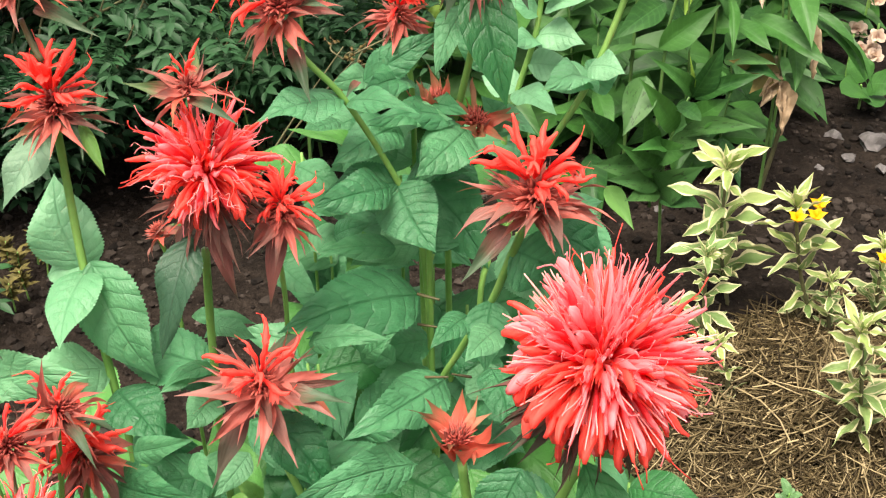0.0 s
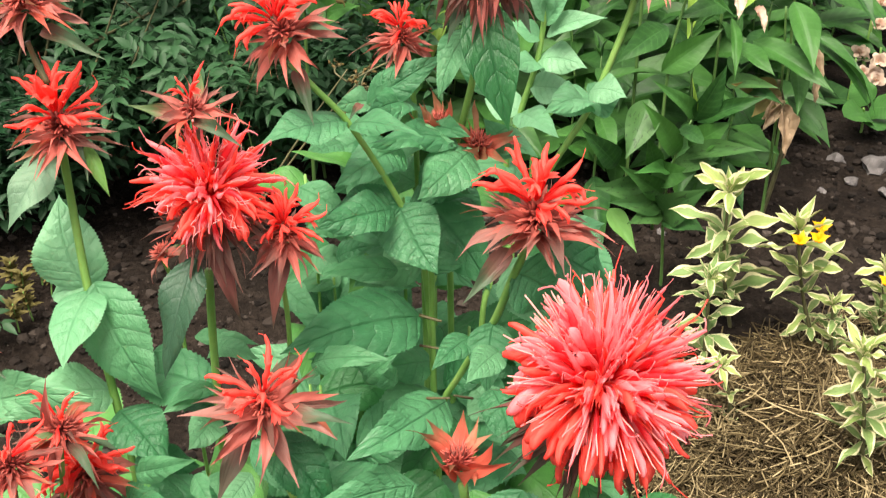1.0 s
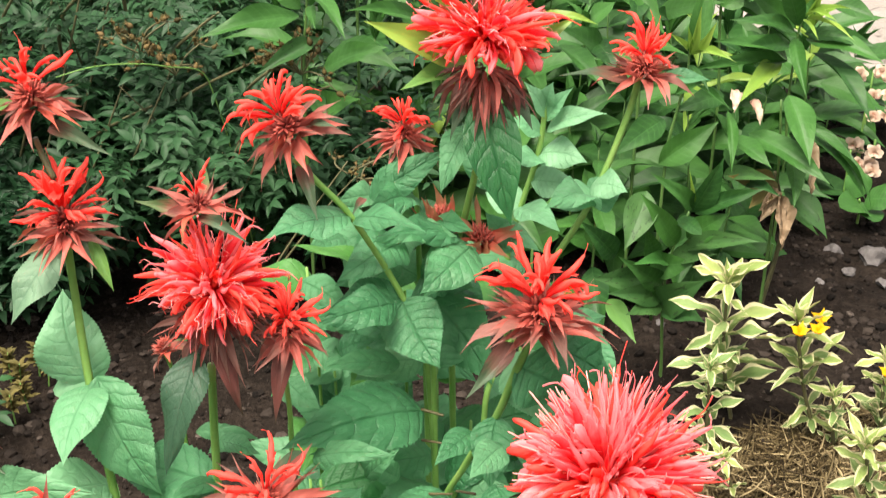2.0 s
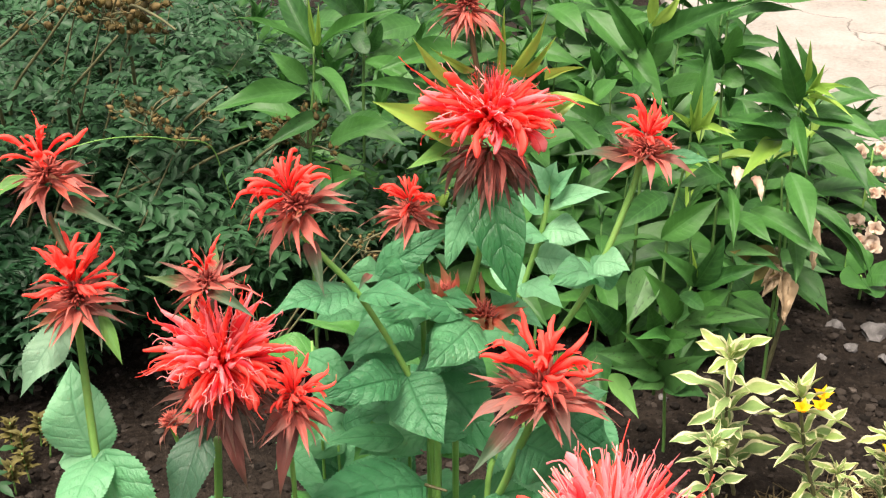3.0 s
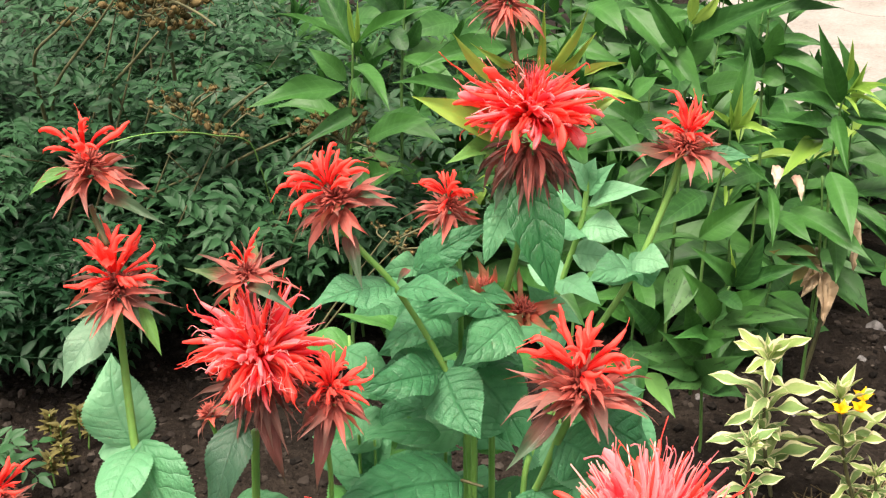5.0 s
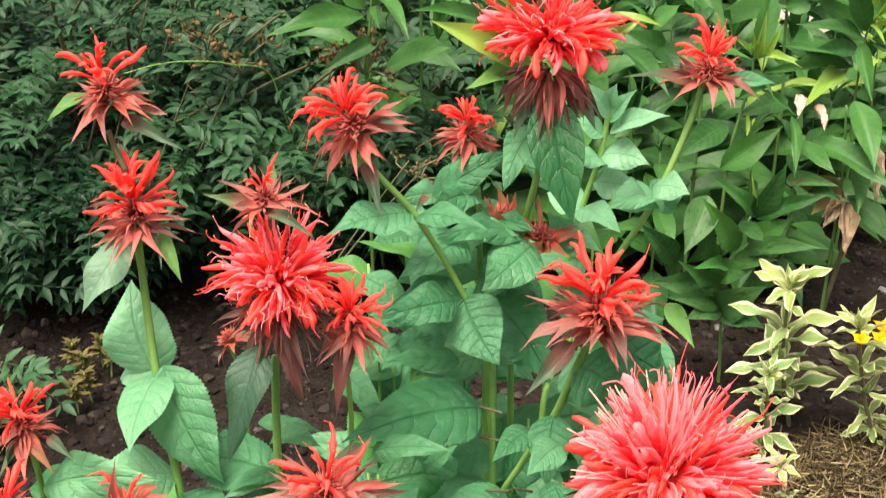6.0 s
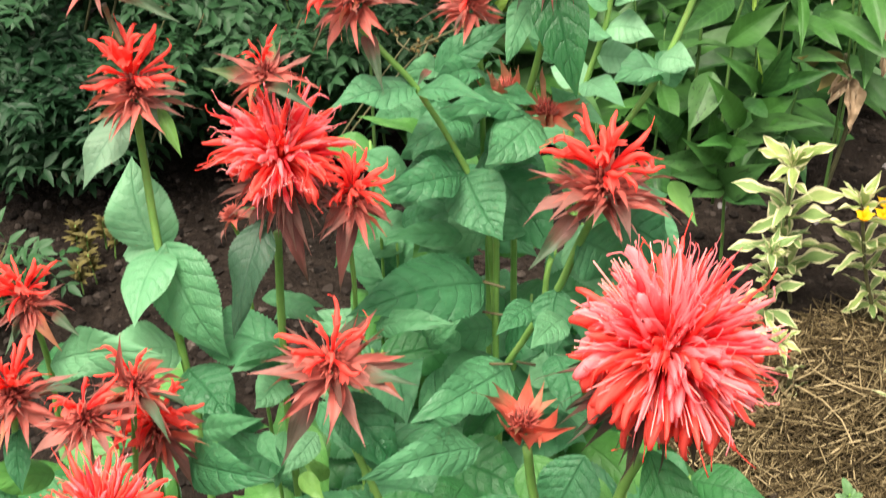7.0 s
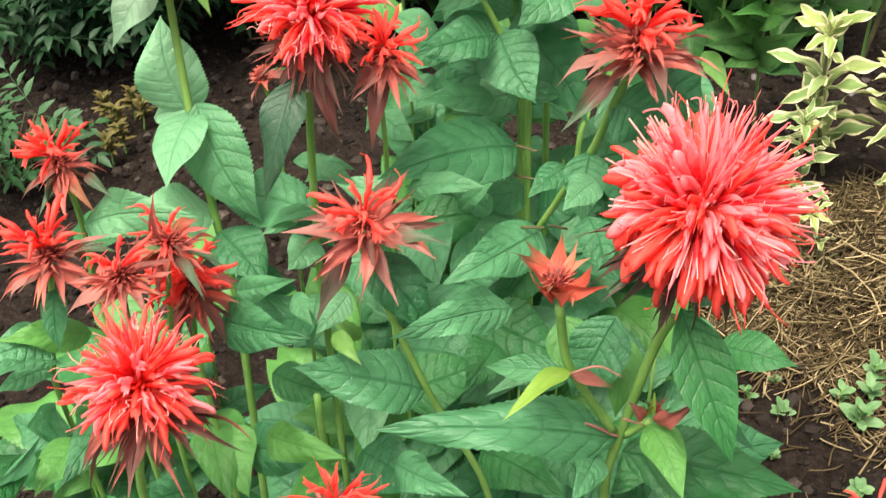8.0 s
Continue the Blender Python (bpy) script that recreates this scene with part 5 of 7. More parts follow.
leaf(p, (0.007, 0.64, 0.672), (-0.041, 0.6, 0.692), 0.0197, "balm", face=(0,-0.5,0.85))
leaf(p, (0.014, 0.63, 0.672), (-0.015, 0.59, 0.663), 0.0313, "balm_pale", face=(-0.1,-0.8,0.6))
leaf(p, (-0.048, 0.68, 0.63), (-0.093, 0.66, 0.656), 0.0158, "balm_low", face=(0,-0.6,0.8))
leaf(p, (-0.028, 0.62, 0.598), (-0.071, 0.6, 0.608), 0.0182, "balm_pale", face=(0,-0.6,0.8))
leaf(p, (-0.066, 0.64, 0.593), (-0.042, 0.63, 0.609), 0.0163, "balm", face=(0,-0.7,0.7))
leaf(p, (0.014, 0.56, 0.592), (-0.007, 0.53, 0.592), 0.0168, "balm", face=(0,-0.7,0.7))
leaf(p, (-0.093, 0.6, 0.599), (-0.072, 0.58, 0.593), 0.0182, "balm_pale", face=(0,-0.8,0.5))
leaf(p, (-0.027, 0.56, 0.56), (-0.051, 0.55, 0.584), 0.0142, "balm_pale", face=(0,-0.7,0.7))
leaf(p, (-0.114, 0.56, 0.592), (-0.129, 0.54, 0.592), 0.0169, "balm_pale", face=(0,-0.6,0.8))
leaf(p, (-0.139, 0.56, 0.592), (-0.102, 0.55, 0.594), 0.0097, "balm_pale", face=(0,-0.5,0.9))
leaf(p, (-0.135, 0.54, 0.568), (-0.152, 0.52, 0.57), 0.0092, "balm_mint", face=(0,-0.6,0.8))
leaf(p, (-0.146, 0.57, 0.569), (-0.171, 0.55, 0.568), 0.0259, "balm_pale", face=(0,-0.8,0.6))
leaf(p, (0.039, 0.66, 0.652), (0.022, 0.66, 0.678), 0.0203, "balm_pale", face=(0,-0.8,0.6))
leaf(p, (0.03, 0.7, 0.674), (0.006, 0.72, 0.698), 0.0160, "balm_pale", face=(-0.2,-0.8,0.5))

stem(p, [(-0.015, 0.6, 0.579), (-0.002, 0.594, 0.579)], 0.0011, 0.0008, "stem_red", "leaf_stalk")
stem(p, [(-0.015, 0.6, 0.557), (-0.002, 0.594, 0.559)], 0.0009, 0.0006, "stem_red", "leaf_stalk")
stem(p, [(-0.01, 0.55, 0.557), (0.003, 0.544, 0.562)], 0.0009, 0.0006, "stem_red", "leaf_stalk")
stem(p, [(0.016, 0.56, 0.549), (0.005, 0.554, 0.556)], 0.0009, 0.0006, "stem_red", "leaf_stalk")
stem(p, [(0.02, 0.55, 0.592), (0.029, 0.544, 0.592)], 0.0009, 0.0006, "stem_red", "leaf_stalk")

p = bee_balm((0.1, 0.8, 0), "pale green leafy shoot without flowers")
stem(p, [(0.06, 0.78, -0.01), (0.043, 0.78, 0.585), (0.052, 0.78, 0.626), (0.062, 0.78, 0.665), (0.066, 0.78, 0.703)], 0.0024, 0.002)
leaf(p, (0.066, 0.78, 0.699), (0.069, 0.77, 0.719), 0.0133, "balm_mint", kind="lance")
leaf(p, (0.066, 0.78, 0.691), (0.05, 0.77, 0.719), 0.0130, "balm_mint", kind="lance")
leaf(p, (0.067, 0.78, 0.68), (0.104, 0.76, 0.701), 0.0153, "balm_mint", kind="lance")
leaf(p, (0.066, 0.78, 0.688), (0.082, 0.77, 0.715), 0.0130, "balm_mint", kind="lance")
leaf(p, (0.064, 0.78, 0.678), (0.04, 0.78, 0.69), 0.0155, "balm_mint", kind="lance")
leaf(p, (0.062, 0.78, 0.661), (0.041, 0.74, 0.674), 0.0191, "balm_mint")
leaf(p, (0.062, 0.78, 0.663), (0.093, 0.76, 0.666), 0.0232, "balm_mint")
leaf(p, (0.052, 0.78, 0.624), (0.073, 0.72, 0.635), 0.0231, "balm_mint")
leaf(p, (0.052, 0.78, 0.624), (0.027, 0.8, 0.625), 0.0241, "balm_mint")
leaf(p, (0.057, 0.78, 0.644), (0.089, 0.78, 0.64), 0.0237, "balm_mint")

p = bee_balm((0.04, 0.44, 0), "open scarlet bee balm head with curling bracts")
stem(p, [(0.05, 0.46, -0.01), (-0.025, 0.445, 0.453), (-0.054, 0.44, 0.532), (-0.077, 0.432, 0.614), (-0.081, 0.43, 0.635)], 0.002, 0.002)
flower_head(p, (-0.08, 0.43, 0.65), 0.0223, "ring", (0, -0.25, 1), 81, petals=9, bracts=13, bract="bract", droop=104, bract_size=1.5, spread=0.95)
leaf(p, (-0.088, 0.43, 0.635), (-0.103, 0.41, 0.606), 0.0109, "bract_dusk", face=(-0.4, -0.8, 0.3), kind="bract")
leaf(p, (-0.072, 0.43, 0.644), (-0.04, 0.42, 0.647), 0.0101, "bract_grey", kind="bract")
leaf(p, (-0.08, 0.44, 0.624), (-0.049, 0.42, 0.592), 0.0252, face=(0.2, -0.7, 0.7))
leaf(p, (-0.071, 0.45, 0.576), (-0.012, 0.44, 0.593), 0.0262, face=(0.1, -0.5, 0.9))
leaf(p, (-0.056, 0.44, 0.536), (-0.119, 0.42, 0.568), 0.0330, "balm", face=(-0.1, -0.5, 0.9))

p = bee_balm((-0.25, 0.54, 0), "small scarlet bee balm head near the bed edge")
stem(p, [(-0.23, 0.54, -0.01), (-0.258, 0.53, 0.514), (-0.254, 0.525, 0.565), (-0.253, 0.52, 0.592), (-0.256, 0.52, 0.607)], 0.0017, 0.0017)
flower_head(p, (-0.256, 0.52, 0.616), 0.0210, "ring", (-0.1, -0.1, 1), 91, petals=22, bracts=12, bract="bract", droop=130, bract_size=1.09)
leaf(p, (-0.243, 0.52, 0.608), (-0.226, 0.51, 0.6), 0.0066, "bract_grey", kind="bract")

p = bee_balm((-0.22, 0.46, 0), "reddish bee balm head with drooping bracts")
stem(p, [(-0.2, 0.46, -0.01), (-0.259, 0.455, 0.506), (-0.247, 0.45, 0.569), (-0.242, 0.45, 0.599)], 0.0017, 0.0017)
flower_head(p, (-0.24, 0.45, 0.61), 0.0235, "ring", (-0.1, -0.15, 1), 92, petals=15, bracts=12, bract="bract", droop=112, bract_size=1.15)
leaf(p, (-0.242, 0.45, 0.588), (-0.238, 0.43, 0.564), 0.0147)
leaf(p, (-0.249, 0.45, 0.553), (-0.277, 0.42, 0.564), 0.0244)
leaf(p, (-0.252, 0.45, 0.537), (-0.265, 0.4, 0.569), 0.0199)

p = bee_balm((-0.17, 0.37, 0), "full scarlet bee balm head with budding heads above")
stem(p, [(-0.165, 0.38, -0.01), (-0.184, 0.365, 0.533), (-0.175, 0.36, 0.586)], 0.0022, 0.0022)
flower_head(p, (-0.17, 0.36, 0.614), 0.0335, "full", (-0.05, -0.12, 1), 93, slim=0.72, petals=160, crest=0.95, bracts=18, bract="bract_brown", droop=130, bract_size=1.15)
stem(p, [(-0.171, 0.362, 0.615), (-0.18, 0.385, 0.623), (-0.186, 0.4, 0.626)], 0.0016, 0.0014, "stem_red")
flower_head(p, (-0.185, 0.4, 0.641), 0.0188, "ring", (-0.05, -0.2, 1), 94, petals=6, bracts=14, droop=100, bract_size=1.15, bract="bract")
flower_head(p, (-0.168, 0.42, 0.644), 0.0196, "ring", (0, -0.1, 1), 95, petals=5, bracts=14, droop=112, bract_size=1.15, bract="bract")
leaf(p, (-0.172, 0.42, 0.645), (-0.17, 0.42, 0.673), 0.0045, "bract_brown", face=(0, -1, 0.1), kind="bract")
stem(p, [(-0.15, 0.43, -0.01), (-0.184, 0.42, 0.521), (-0.174, 0.42, 0.599), (-0.17, 0.42, 0.634)], 0.0014, 0.0014)

p = bee_balm((-0.14, 0.45, 0), "scarlet bee balm head with sparse petals")
stem(p, [(-0.14, 0.45, -0.01), (-0.172, 0.44, 0.55), (-0.171, 0.44, 0.581)], 0.0019, 0.0019)
flower_head(p, (-0.169, 0.44, 0.6), 0.0250, "ring", (0, -0.1, 1), 96, petals=28, bracts=13, bract="bract_brown", droop=135, bract_size=1.09)

p = bee_balm((-0.04, 0.37, 0), "scarlet bee balm head low in the clump")
flower_head(p, (-0.091, 0.36, 0.535), 0.0209, "ring", (0, -0.1, 1), 97, slim=0.55, petals=30, bracts=12, droop=120)
stem(p, [(-0.04, 0.38, -0.01), (-0.094, 0.365, 0.488), (-0.092, 0.36, 0.529)], 0.0026, 0.0022)

p = bee_balm((0.2, 0.4, 0), "scarlet bee balm head at the edge of the bed")
flower_head(p, (0.177, 0.42, 0.466), 0.0235, "ring", (0.15, -0.1, 1), 98, slim=0.8, petals=7, bracts=12, droop=120)
stem(p, [(0.22, 0.45, -0.01), (0.19, 0.43, 0.402), (0.18, 0.42, 0.454)], 0.0026, 0.0022)

p = bee_balm((0.06, 0.44, 0), "very large full pinkish scarlet bee balm head")
stem(p, [(0.05, 0.45, -0.01), (0.038, 0.43, 0.479), (0.045, 0.425, 0.536), (0.054, 0.418, 0.593), (0.06, 0.415, 0.613)], 0.0026, 0.0026)
flower_head(p, (0.065, 0.41, 0.676), 0.0437, "full", (0.26, -0.36, 1), 101, slim=0.52, petals=460, bracts=20, bract="bract_dusk", droop=138, bract_size=0.95, petal="petal_pink")
leaf(p, (0.062, 0.41, 0.623), (0.087, 0.37, 0.567), 0.0263, "balm_dark", face=(0.2, -0.9, 0.4), kind="lance")
leaf(p, (0.041, 0.425, 0.521), (-0.079, 0.4, 0.547), 0.0312, face=(0, -0.5, 0.9))
leaf(p, (0.056, 0.42, 0.538), (0.07, 0.38, 0.529), 0.0204, "balm_low")
stem(p, [(0.039, 0.422, 0.529), (0.024, 0.412, 0.564), (0.013, 0.405, 0.593), (0.008, 0.4, 0.631)], 0.0024, 0.0021)
flower_head(p, (0.006, 0.4, 0.642), 0.0160, "bud", (0, -0.1, 1), 102, petals=0, bracts=10, bract="bract_russet", droop=47, bract_size=1.5)
leaf(p, (0.015, 0.405, 0.587), (-0.015, 0.37, 0.589), 0.0101, "lance_lime", face=(-0.4, -0.6, 0.6), kind="lance")
leaf(p, (0.012, 0.405, 0.587), (-0.025, 0.42, 0.573), 0.0133, "balm_pale", kind="lance")
leaf(p, (0.015, 0.405, 0.585), (0.037, 0.41, 0.571), 0.0068, "bract_green", kind="bract")
flower_head(p, (0.057, 0.42, 0.548), 0.0082, "bud", (0.2, -0.2, 1), 103, petals=0, bracts=4, bract="bract_green", droop=40, bract_size=1.6)
stem(p, [(0.045, 0.425, 0.524), (0.056, 0.42, 0.54)], 0.0022, 0.002)
leaf(p, (0.058, 0.418, 0.542), (0.075, 0.4, 0.576), 0.0084, "bract_brown", face=(0,-0.8,0.6))
leaf(p, (0.053, 0.418, 0.544), (0.043, 0.41, 0.563), 0.0064, "bract_brown", face=(0,-0.8,0.6))
leaf(p, (0.055, 0.418, 0.546), (0.056, 0.415, 0.566), 0.0034, "lance_lime", face=(0,-1,0.3), kind="lance")
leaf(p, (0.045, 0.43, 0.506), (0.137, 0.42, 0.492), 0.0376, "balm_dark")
leaf(p, (0.038, 0.45, 0.581), (0.018, 0.44, 0.535), 0.0310)

stem(p, [(0.041, 0.42, 0.528), (0.023, 0.42, 0.537), (0.003, 0.42, 0.54)], 0.0010, 0.0004, "stem_pink", "leaf_stalk")
stem(p, [(0.015, 0.401, 0.589), (0.027, 0.401, 0.594), (0.038, 0.401, 0.588)], 0.0007, 0.0004, "stem_pink", "leaf_stalk")
stem(p, [(0.016, 0.404, 0.585), (0.002, 0.404, 0.585)], 0.0007, 0.0004, "stem_pink", "leaf_stalk")
stem(p, [(0.042, 0.416, 0.545), (0.053, 0.416, 0.541)], 0.0007, 0.0004, "stem_pink", "leaf_stalk")

p = bee_balm((-0.08, 0.5, 0), "leafy bee balm shoot low in the clump")
stem(p, [(-0.07, 0.5, -0.01), (-0.124, 0.5, 0.376), (-0.127, 0.5, 0.467)], 0.0026, 0.0022)
leaf(p, (-0.126, 0.52, 0.511), (-0.177, 0.5, 0.518), 0.0338, face=(0, -0.4, 1))
leaf(p, (-0.117, 0.53, 0.529), (-0.099, 0.5, 0.496), 0.0162, "balm_low")
leaf(p, (-0.127, 0.53, 0.52), (-0.131, 0.51, 0.494), 0.0196, "balm_pale")
leaf(p, (-0.155, 0.53, 0.536), (-0.172, 0.52, 0.518), 0.0227)
leaf(p, (-0.189, 0.5, 0.435), (-0.165, 0.46, 0.421), 0.0370, "balm_low")
leaf(p, (-0.173, 0.5, 0.42), (-0.105, 0.46, 0.464), 0.0315)
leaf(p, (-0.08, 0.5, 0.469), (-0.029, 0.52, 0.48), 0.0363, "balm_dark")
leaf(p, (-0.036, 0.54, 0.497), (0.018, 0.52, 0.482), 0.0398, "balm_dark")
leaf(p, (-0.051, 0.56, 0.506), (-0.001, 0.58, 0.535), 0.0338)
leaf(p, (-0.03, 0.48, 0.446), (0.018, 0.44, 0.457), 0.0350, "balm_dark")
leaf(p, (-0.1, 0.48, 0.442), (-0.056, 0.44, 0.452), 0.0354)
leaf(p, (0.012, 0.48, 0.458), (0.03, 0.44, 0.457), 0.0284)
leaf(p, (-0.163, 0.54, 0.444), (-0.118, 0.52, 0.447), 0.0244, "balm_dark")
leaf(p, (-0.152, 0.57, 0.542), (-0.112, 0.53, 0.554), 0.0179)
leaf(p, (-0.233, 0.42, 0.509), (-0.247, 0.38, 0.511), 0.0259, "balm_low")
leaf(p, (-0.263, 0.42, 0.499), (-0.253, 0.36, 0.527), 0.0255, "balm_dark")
leaf(p, (-0.26, 0.44, 0.486), (-0.293, 0.46, 0.481), 0.0219)
leaf(p, (-0.182, 0.42, 0.472), (-0.199, 0.38, 0.506), 0.0263)
leaf(p, (0.001, 0.56, 0.547), (-0.053, 0.5, 0.554), 0.0321, "balm", face=(0,-0.7,0.7))
leaf(p, (-0.081, 0.45, 0.617), (-0.048, 0.42, 0.594), 0.0205, "balm", face=(0.2,-0.7,0.7))
leaf(p, (0.024, 0.5, 0.604), (0.032, 0.47, 0.589), 0.0224, "balm", face=(0.2,-0.8,0.6))
leaf(p, (0.029, 0.53, 0.605), (0.011, 0.5, 0.607), 0.0185, "balm_pale", face=(-0.1,-0.8,0.6))
leaf(p, (-0.045, 0.55, 0.568), (-0.026, 0.55, 0.588), 0.0113, "balm_pale", face=(0,-0.7,0.7))
leaf(p, (-0.159, 0.45, 0.571), (-0.106, 0.41, 0.597), 0.0260, "balm", face=(0,-0.7,0.7))
leaf(p, (-0.013, 0.44, 0.593), (-0.067, 0.4, 0.608), 0.0198, "balm", face=(0,-0.6,0.8))
leaf(p, (-0.176, 0.45, 0.497), (-0.155, 0.4, 0.489), 0.0236, "balm_low", face=(0,-0.8,0.6))
leaf(p, (-0.149, 0.46, 0.475), (-0.099, 0.43, 0.492), 0.0219, "balm_low", face=(0,-0.7,0.7))
leaf(p, (-0.234, 0.46, 0.549), (-0.271, 0.43, 0.569), 0.0192, "balm_low", face=(0,-0.6,0.8))
leaf(p, (-0.26, 0.46, 0.522), (-0.274, 0.42, 0.542), 0.0149, "balm", face=(0,-0.6,0.8))
leaf(p, (-0.276, 0.4, 0.484), (-0.232, 0.38, 0.558), 0.0124, "balm", face=(0.2,-0.8,0.6))
leaf(p, (-0.165, 0.5, 0.546), (-0.126, 0.48, 0.573), 0.0146, "balm_pale", face=(0,-0.7,0.7))
leaf(p, (-0.128, 0.48, 0.563), (-0.115, 0.46, 0.558), 0.0111, "balm_pale", face=(0,-0.8,0.5))
leaf(p, (0.014, 0.47, 0.562), (0.026, 0.44, 0.536), 0.0257, "balm_low", face=(0.1,-0.8,0.6))
leaf(p, (0.047, 0.47, 0.548), (0.041, 0.44, 0.52), 0.0210, "balm_low", face=(0,-0.8,0.6))
leaf(p, (0.071, 0.42, 0.562), (0.104, 0.4, 0.542), 0.0147, "balm", face=(0.3,-0.7,0.6))
leaf(p, (-0.022, 0.5, 0.513), (-0.038, 0.46, 0.516), 0.0271, "balm_dark", face=(0,-0.7,0.7))
leaf(p, (0.01, 0.46, 0.54), (-0.025, 0.42, 0.553), 0.0136, "balm_pale", face=(0,-0.6,0.8))
leaf(p, (-0.097, 0.48, 0.584), (-0.051, 0.44, 0.571), 0.0212, "balm", face=(0.2,-0.7,0.7))
leaf(p, (-0.107, 0.47, 0.503), (-0.074, 0.46, 0.531), 0.0215, "balm", face=(0,-0.7,0.7))
leaf(p, (0.032, 0.42, 0.516), (0.018, 0.38, 0.524), 0.0185, "balm", face=(0,-0.8,0.5))
leaf(p, (-0.071, 0.42, 0.501), (-0.031, 0.38, 0.525), 0.0205, "balm", face=(0,-0.7,0.7))
leaf(p, (-0.106, 0.43, 0.484), (-0.122, 0.38, 0.511), 0.0187, "balm_low", face=(0,-0.7,0.7))
leaf(p, (-0.215, 0.42, 0.527), (-0.231, 0.38, 0.521), 0.0185, "balm", face=(0,-0.7,0.7))
leaf(p, (-0.275, 0.46, 0.491), (-0.242, 0.42, 0.5), 0.0181, "balm_dark", face=(0,-0.7,0.7))
leaf(p, (-0.091, 0.46, 0.551), (-0.104, 0.46, 0.566), 0.0094, "balm_lime", face=(0,-0.7,0.7))
leaf(p, (-0.099, 0.43, 0.582), (-0.083, 0.41, 0.581), 0.0095, "balm_lime", face=(0.2,-0.8,0.6))
leaf(p, (-0.095, 0.46, 0.582), (-0.11, 0.44, 0.572), 0.0139, "balm_pale", face=(0,-0.8,0.5))
leaf(p, (-0.251, 0.52, 0.573), (-0.179, 0.5, 0.597), 0.0251, "balm_pale", face=(0,-0.6,0.8))


def low_leaves():
    """Leaves that fill the inside of the clump below the placed ones."""
    rnd = random.Random(77)
    q = bee_balm((0.01, 0.56, 0), "dense low bee balm shoots full of green leaves")
    for k in range(40):
        x, y = rnd.uniform(-0.1, 0.12), rnd.uniform(0.5, 0.8)
        top = rnd.uniform(0.3, 0.42) + max(0.0, (y - 0.56) * 0.9)
        stem(q, [(x * 0.8, y, -0.01), (x, y, top * 0.6), (x * 1.05, y, top)], 0.0024, 0.001)
        for j in range(9):
            z = top * (0.42 + 0.07 * j)
            a = k * 1.3 + j * 1.57 + rnd.uniform(-0.3, 0.3)
            l = rnd.uniform(0.05, 0.085)
            tip = (x + math.cos(a) * l, y + math.sin(a) * l, z + rnd.uniform(-0.35, 0.25) * l)
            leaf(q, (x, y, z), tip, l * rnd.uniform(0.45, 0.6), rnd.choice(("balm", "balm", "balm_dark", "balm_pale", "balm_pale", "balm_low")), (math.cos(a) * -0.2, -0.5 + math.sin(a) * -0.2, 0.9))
    for k in range(26):
        x, y, top = rnd.uniform(-0.13, 0.05), rnd.uniform(0.52, 0.66), rnd.uniform(0.34, 0.45)
        stem(q, [(x, y, -0.01), (x + 0.004, y, top * 0.6), (x, y, top)], 0.0022, 0.001)
        for j in range(6):
            z = top * (0.55 + 0.09 * j)
            a = k * 1.7 + j * 1.57 + rnd.uniform(-0.3, 0.3)
            l = rnd.uniform(0.05, 0.08)
            tip = (x + math.cos(a) * l, y + math.sin(a) * l, z + rnd.uniform(-0.3, 0.2) * l)
            leaf(q, (x, y, z), tip, l * rnd.uniform(0.45, 0.6), rnd.choice(("balm", "balm_low", "balm_pale", "balm_pale")), (math.cos(a) * -0.2, -0.5, 0.9))


low_leaves()


def skirt_leaves():
    """Broad leaves close to the ground at the foot of the clump."""
    rnd = random.Random(78)
    q = bee_balm((-0.14, 0.58, 0), "low young bee balm shoots with broad leaves")
    for k in range(60):
        x, y = rnd.uniform(-0.36, 0.14), rnd.uniform(0.48, 0.76)
        top = rnd.uniform(0.2, 0.4)
        stem(q, [(x, y, -0.01), (x + 0.004, y, top * 0.6), (x, y, top)], 0.002, 0.001)
        for j in range(5):
            z = top * (0.55 + 0.11 * j)
            a = k * 1.1 + j * 1.9 + rnd.uniform(-0.3, 0.3)
            l = rnd.uniform(0.05, 0.085)
            tip = (x + math.cos(a) * l, y + math.sin(a) * l, z + rnd.uniform(-0.3, 0.3) * l)
            # balm_dark in the mix paints shade into the foot of the clump
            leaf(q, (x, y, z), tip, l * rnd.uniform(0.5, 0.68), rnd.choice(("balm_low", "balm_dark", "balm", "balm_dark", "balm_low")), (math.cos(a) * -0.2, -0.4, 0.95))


skirt_leaves()


# ---- green perennials behind ----
p = thing("leafy_perennial", (-0.189, 1.6, 0), "leafy green perennial with drooping long pointed leaves", "plant", "green plants behind the bee balm")
stem(p, [(-0.193, 1.6, -0.01), (-0.193, 1.6, 0.379), (-0.19, 1.6, 0.461), (-0.184, 1.6, 0.513), (-0.182, 1.6, 0.564)], 0.0028, 0.0015, "stem_leafy")
leaf(p, (-0.186, 1.6, 0.56), (-0.285, 1.57, 0.61), 0.0172, "lance", face=(0,-0.5,0.85), kind="lance")
leaf(p, (-0.187, 1.62, 0.558), (-0.238, 1.68, 0.639), 0.0343, "lance", face=(0.1,-0.9,0.4), kind="lance")
leaf(p, (-0.18, 1.6, 0.565), (-0.184, 1.57, 0.64), 0.0083, "lance_lime", face=(0,-1,0.2), kind="lance")
leaf(p, (-0.178, 1.6, 0.565), (-0.171, 1.57, 0.629), 0.0076, "lance_lime", face=(0.2,-1,0.2), kind="lance")
leaf(p, (-0.175, 1.6, 0.564), (-0.075, 1.57, 0.621), 0.0190, "lance", face=(0,-0.6,0.8), kind="lance")
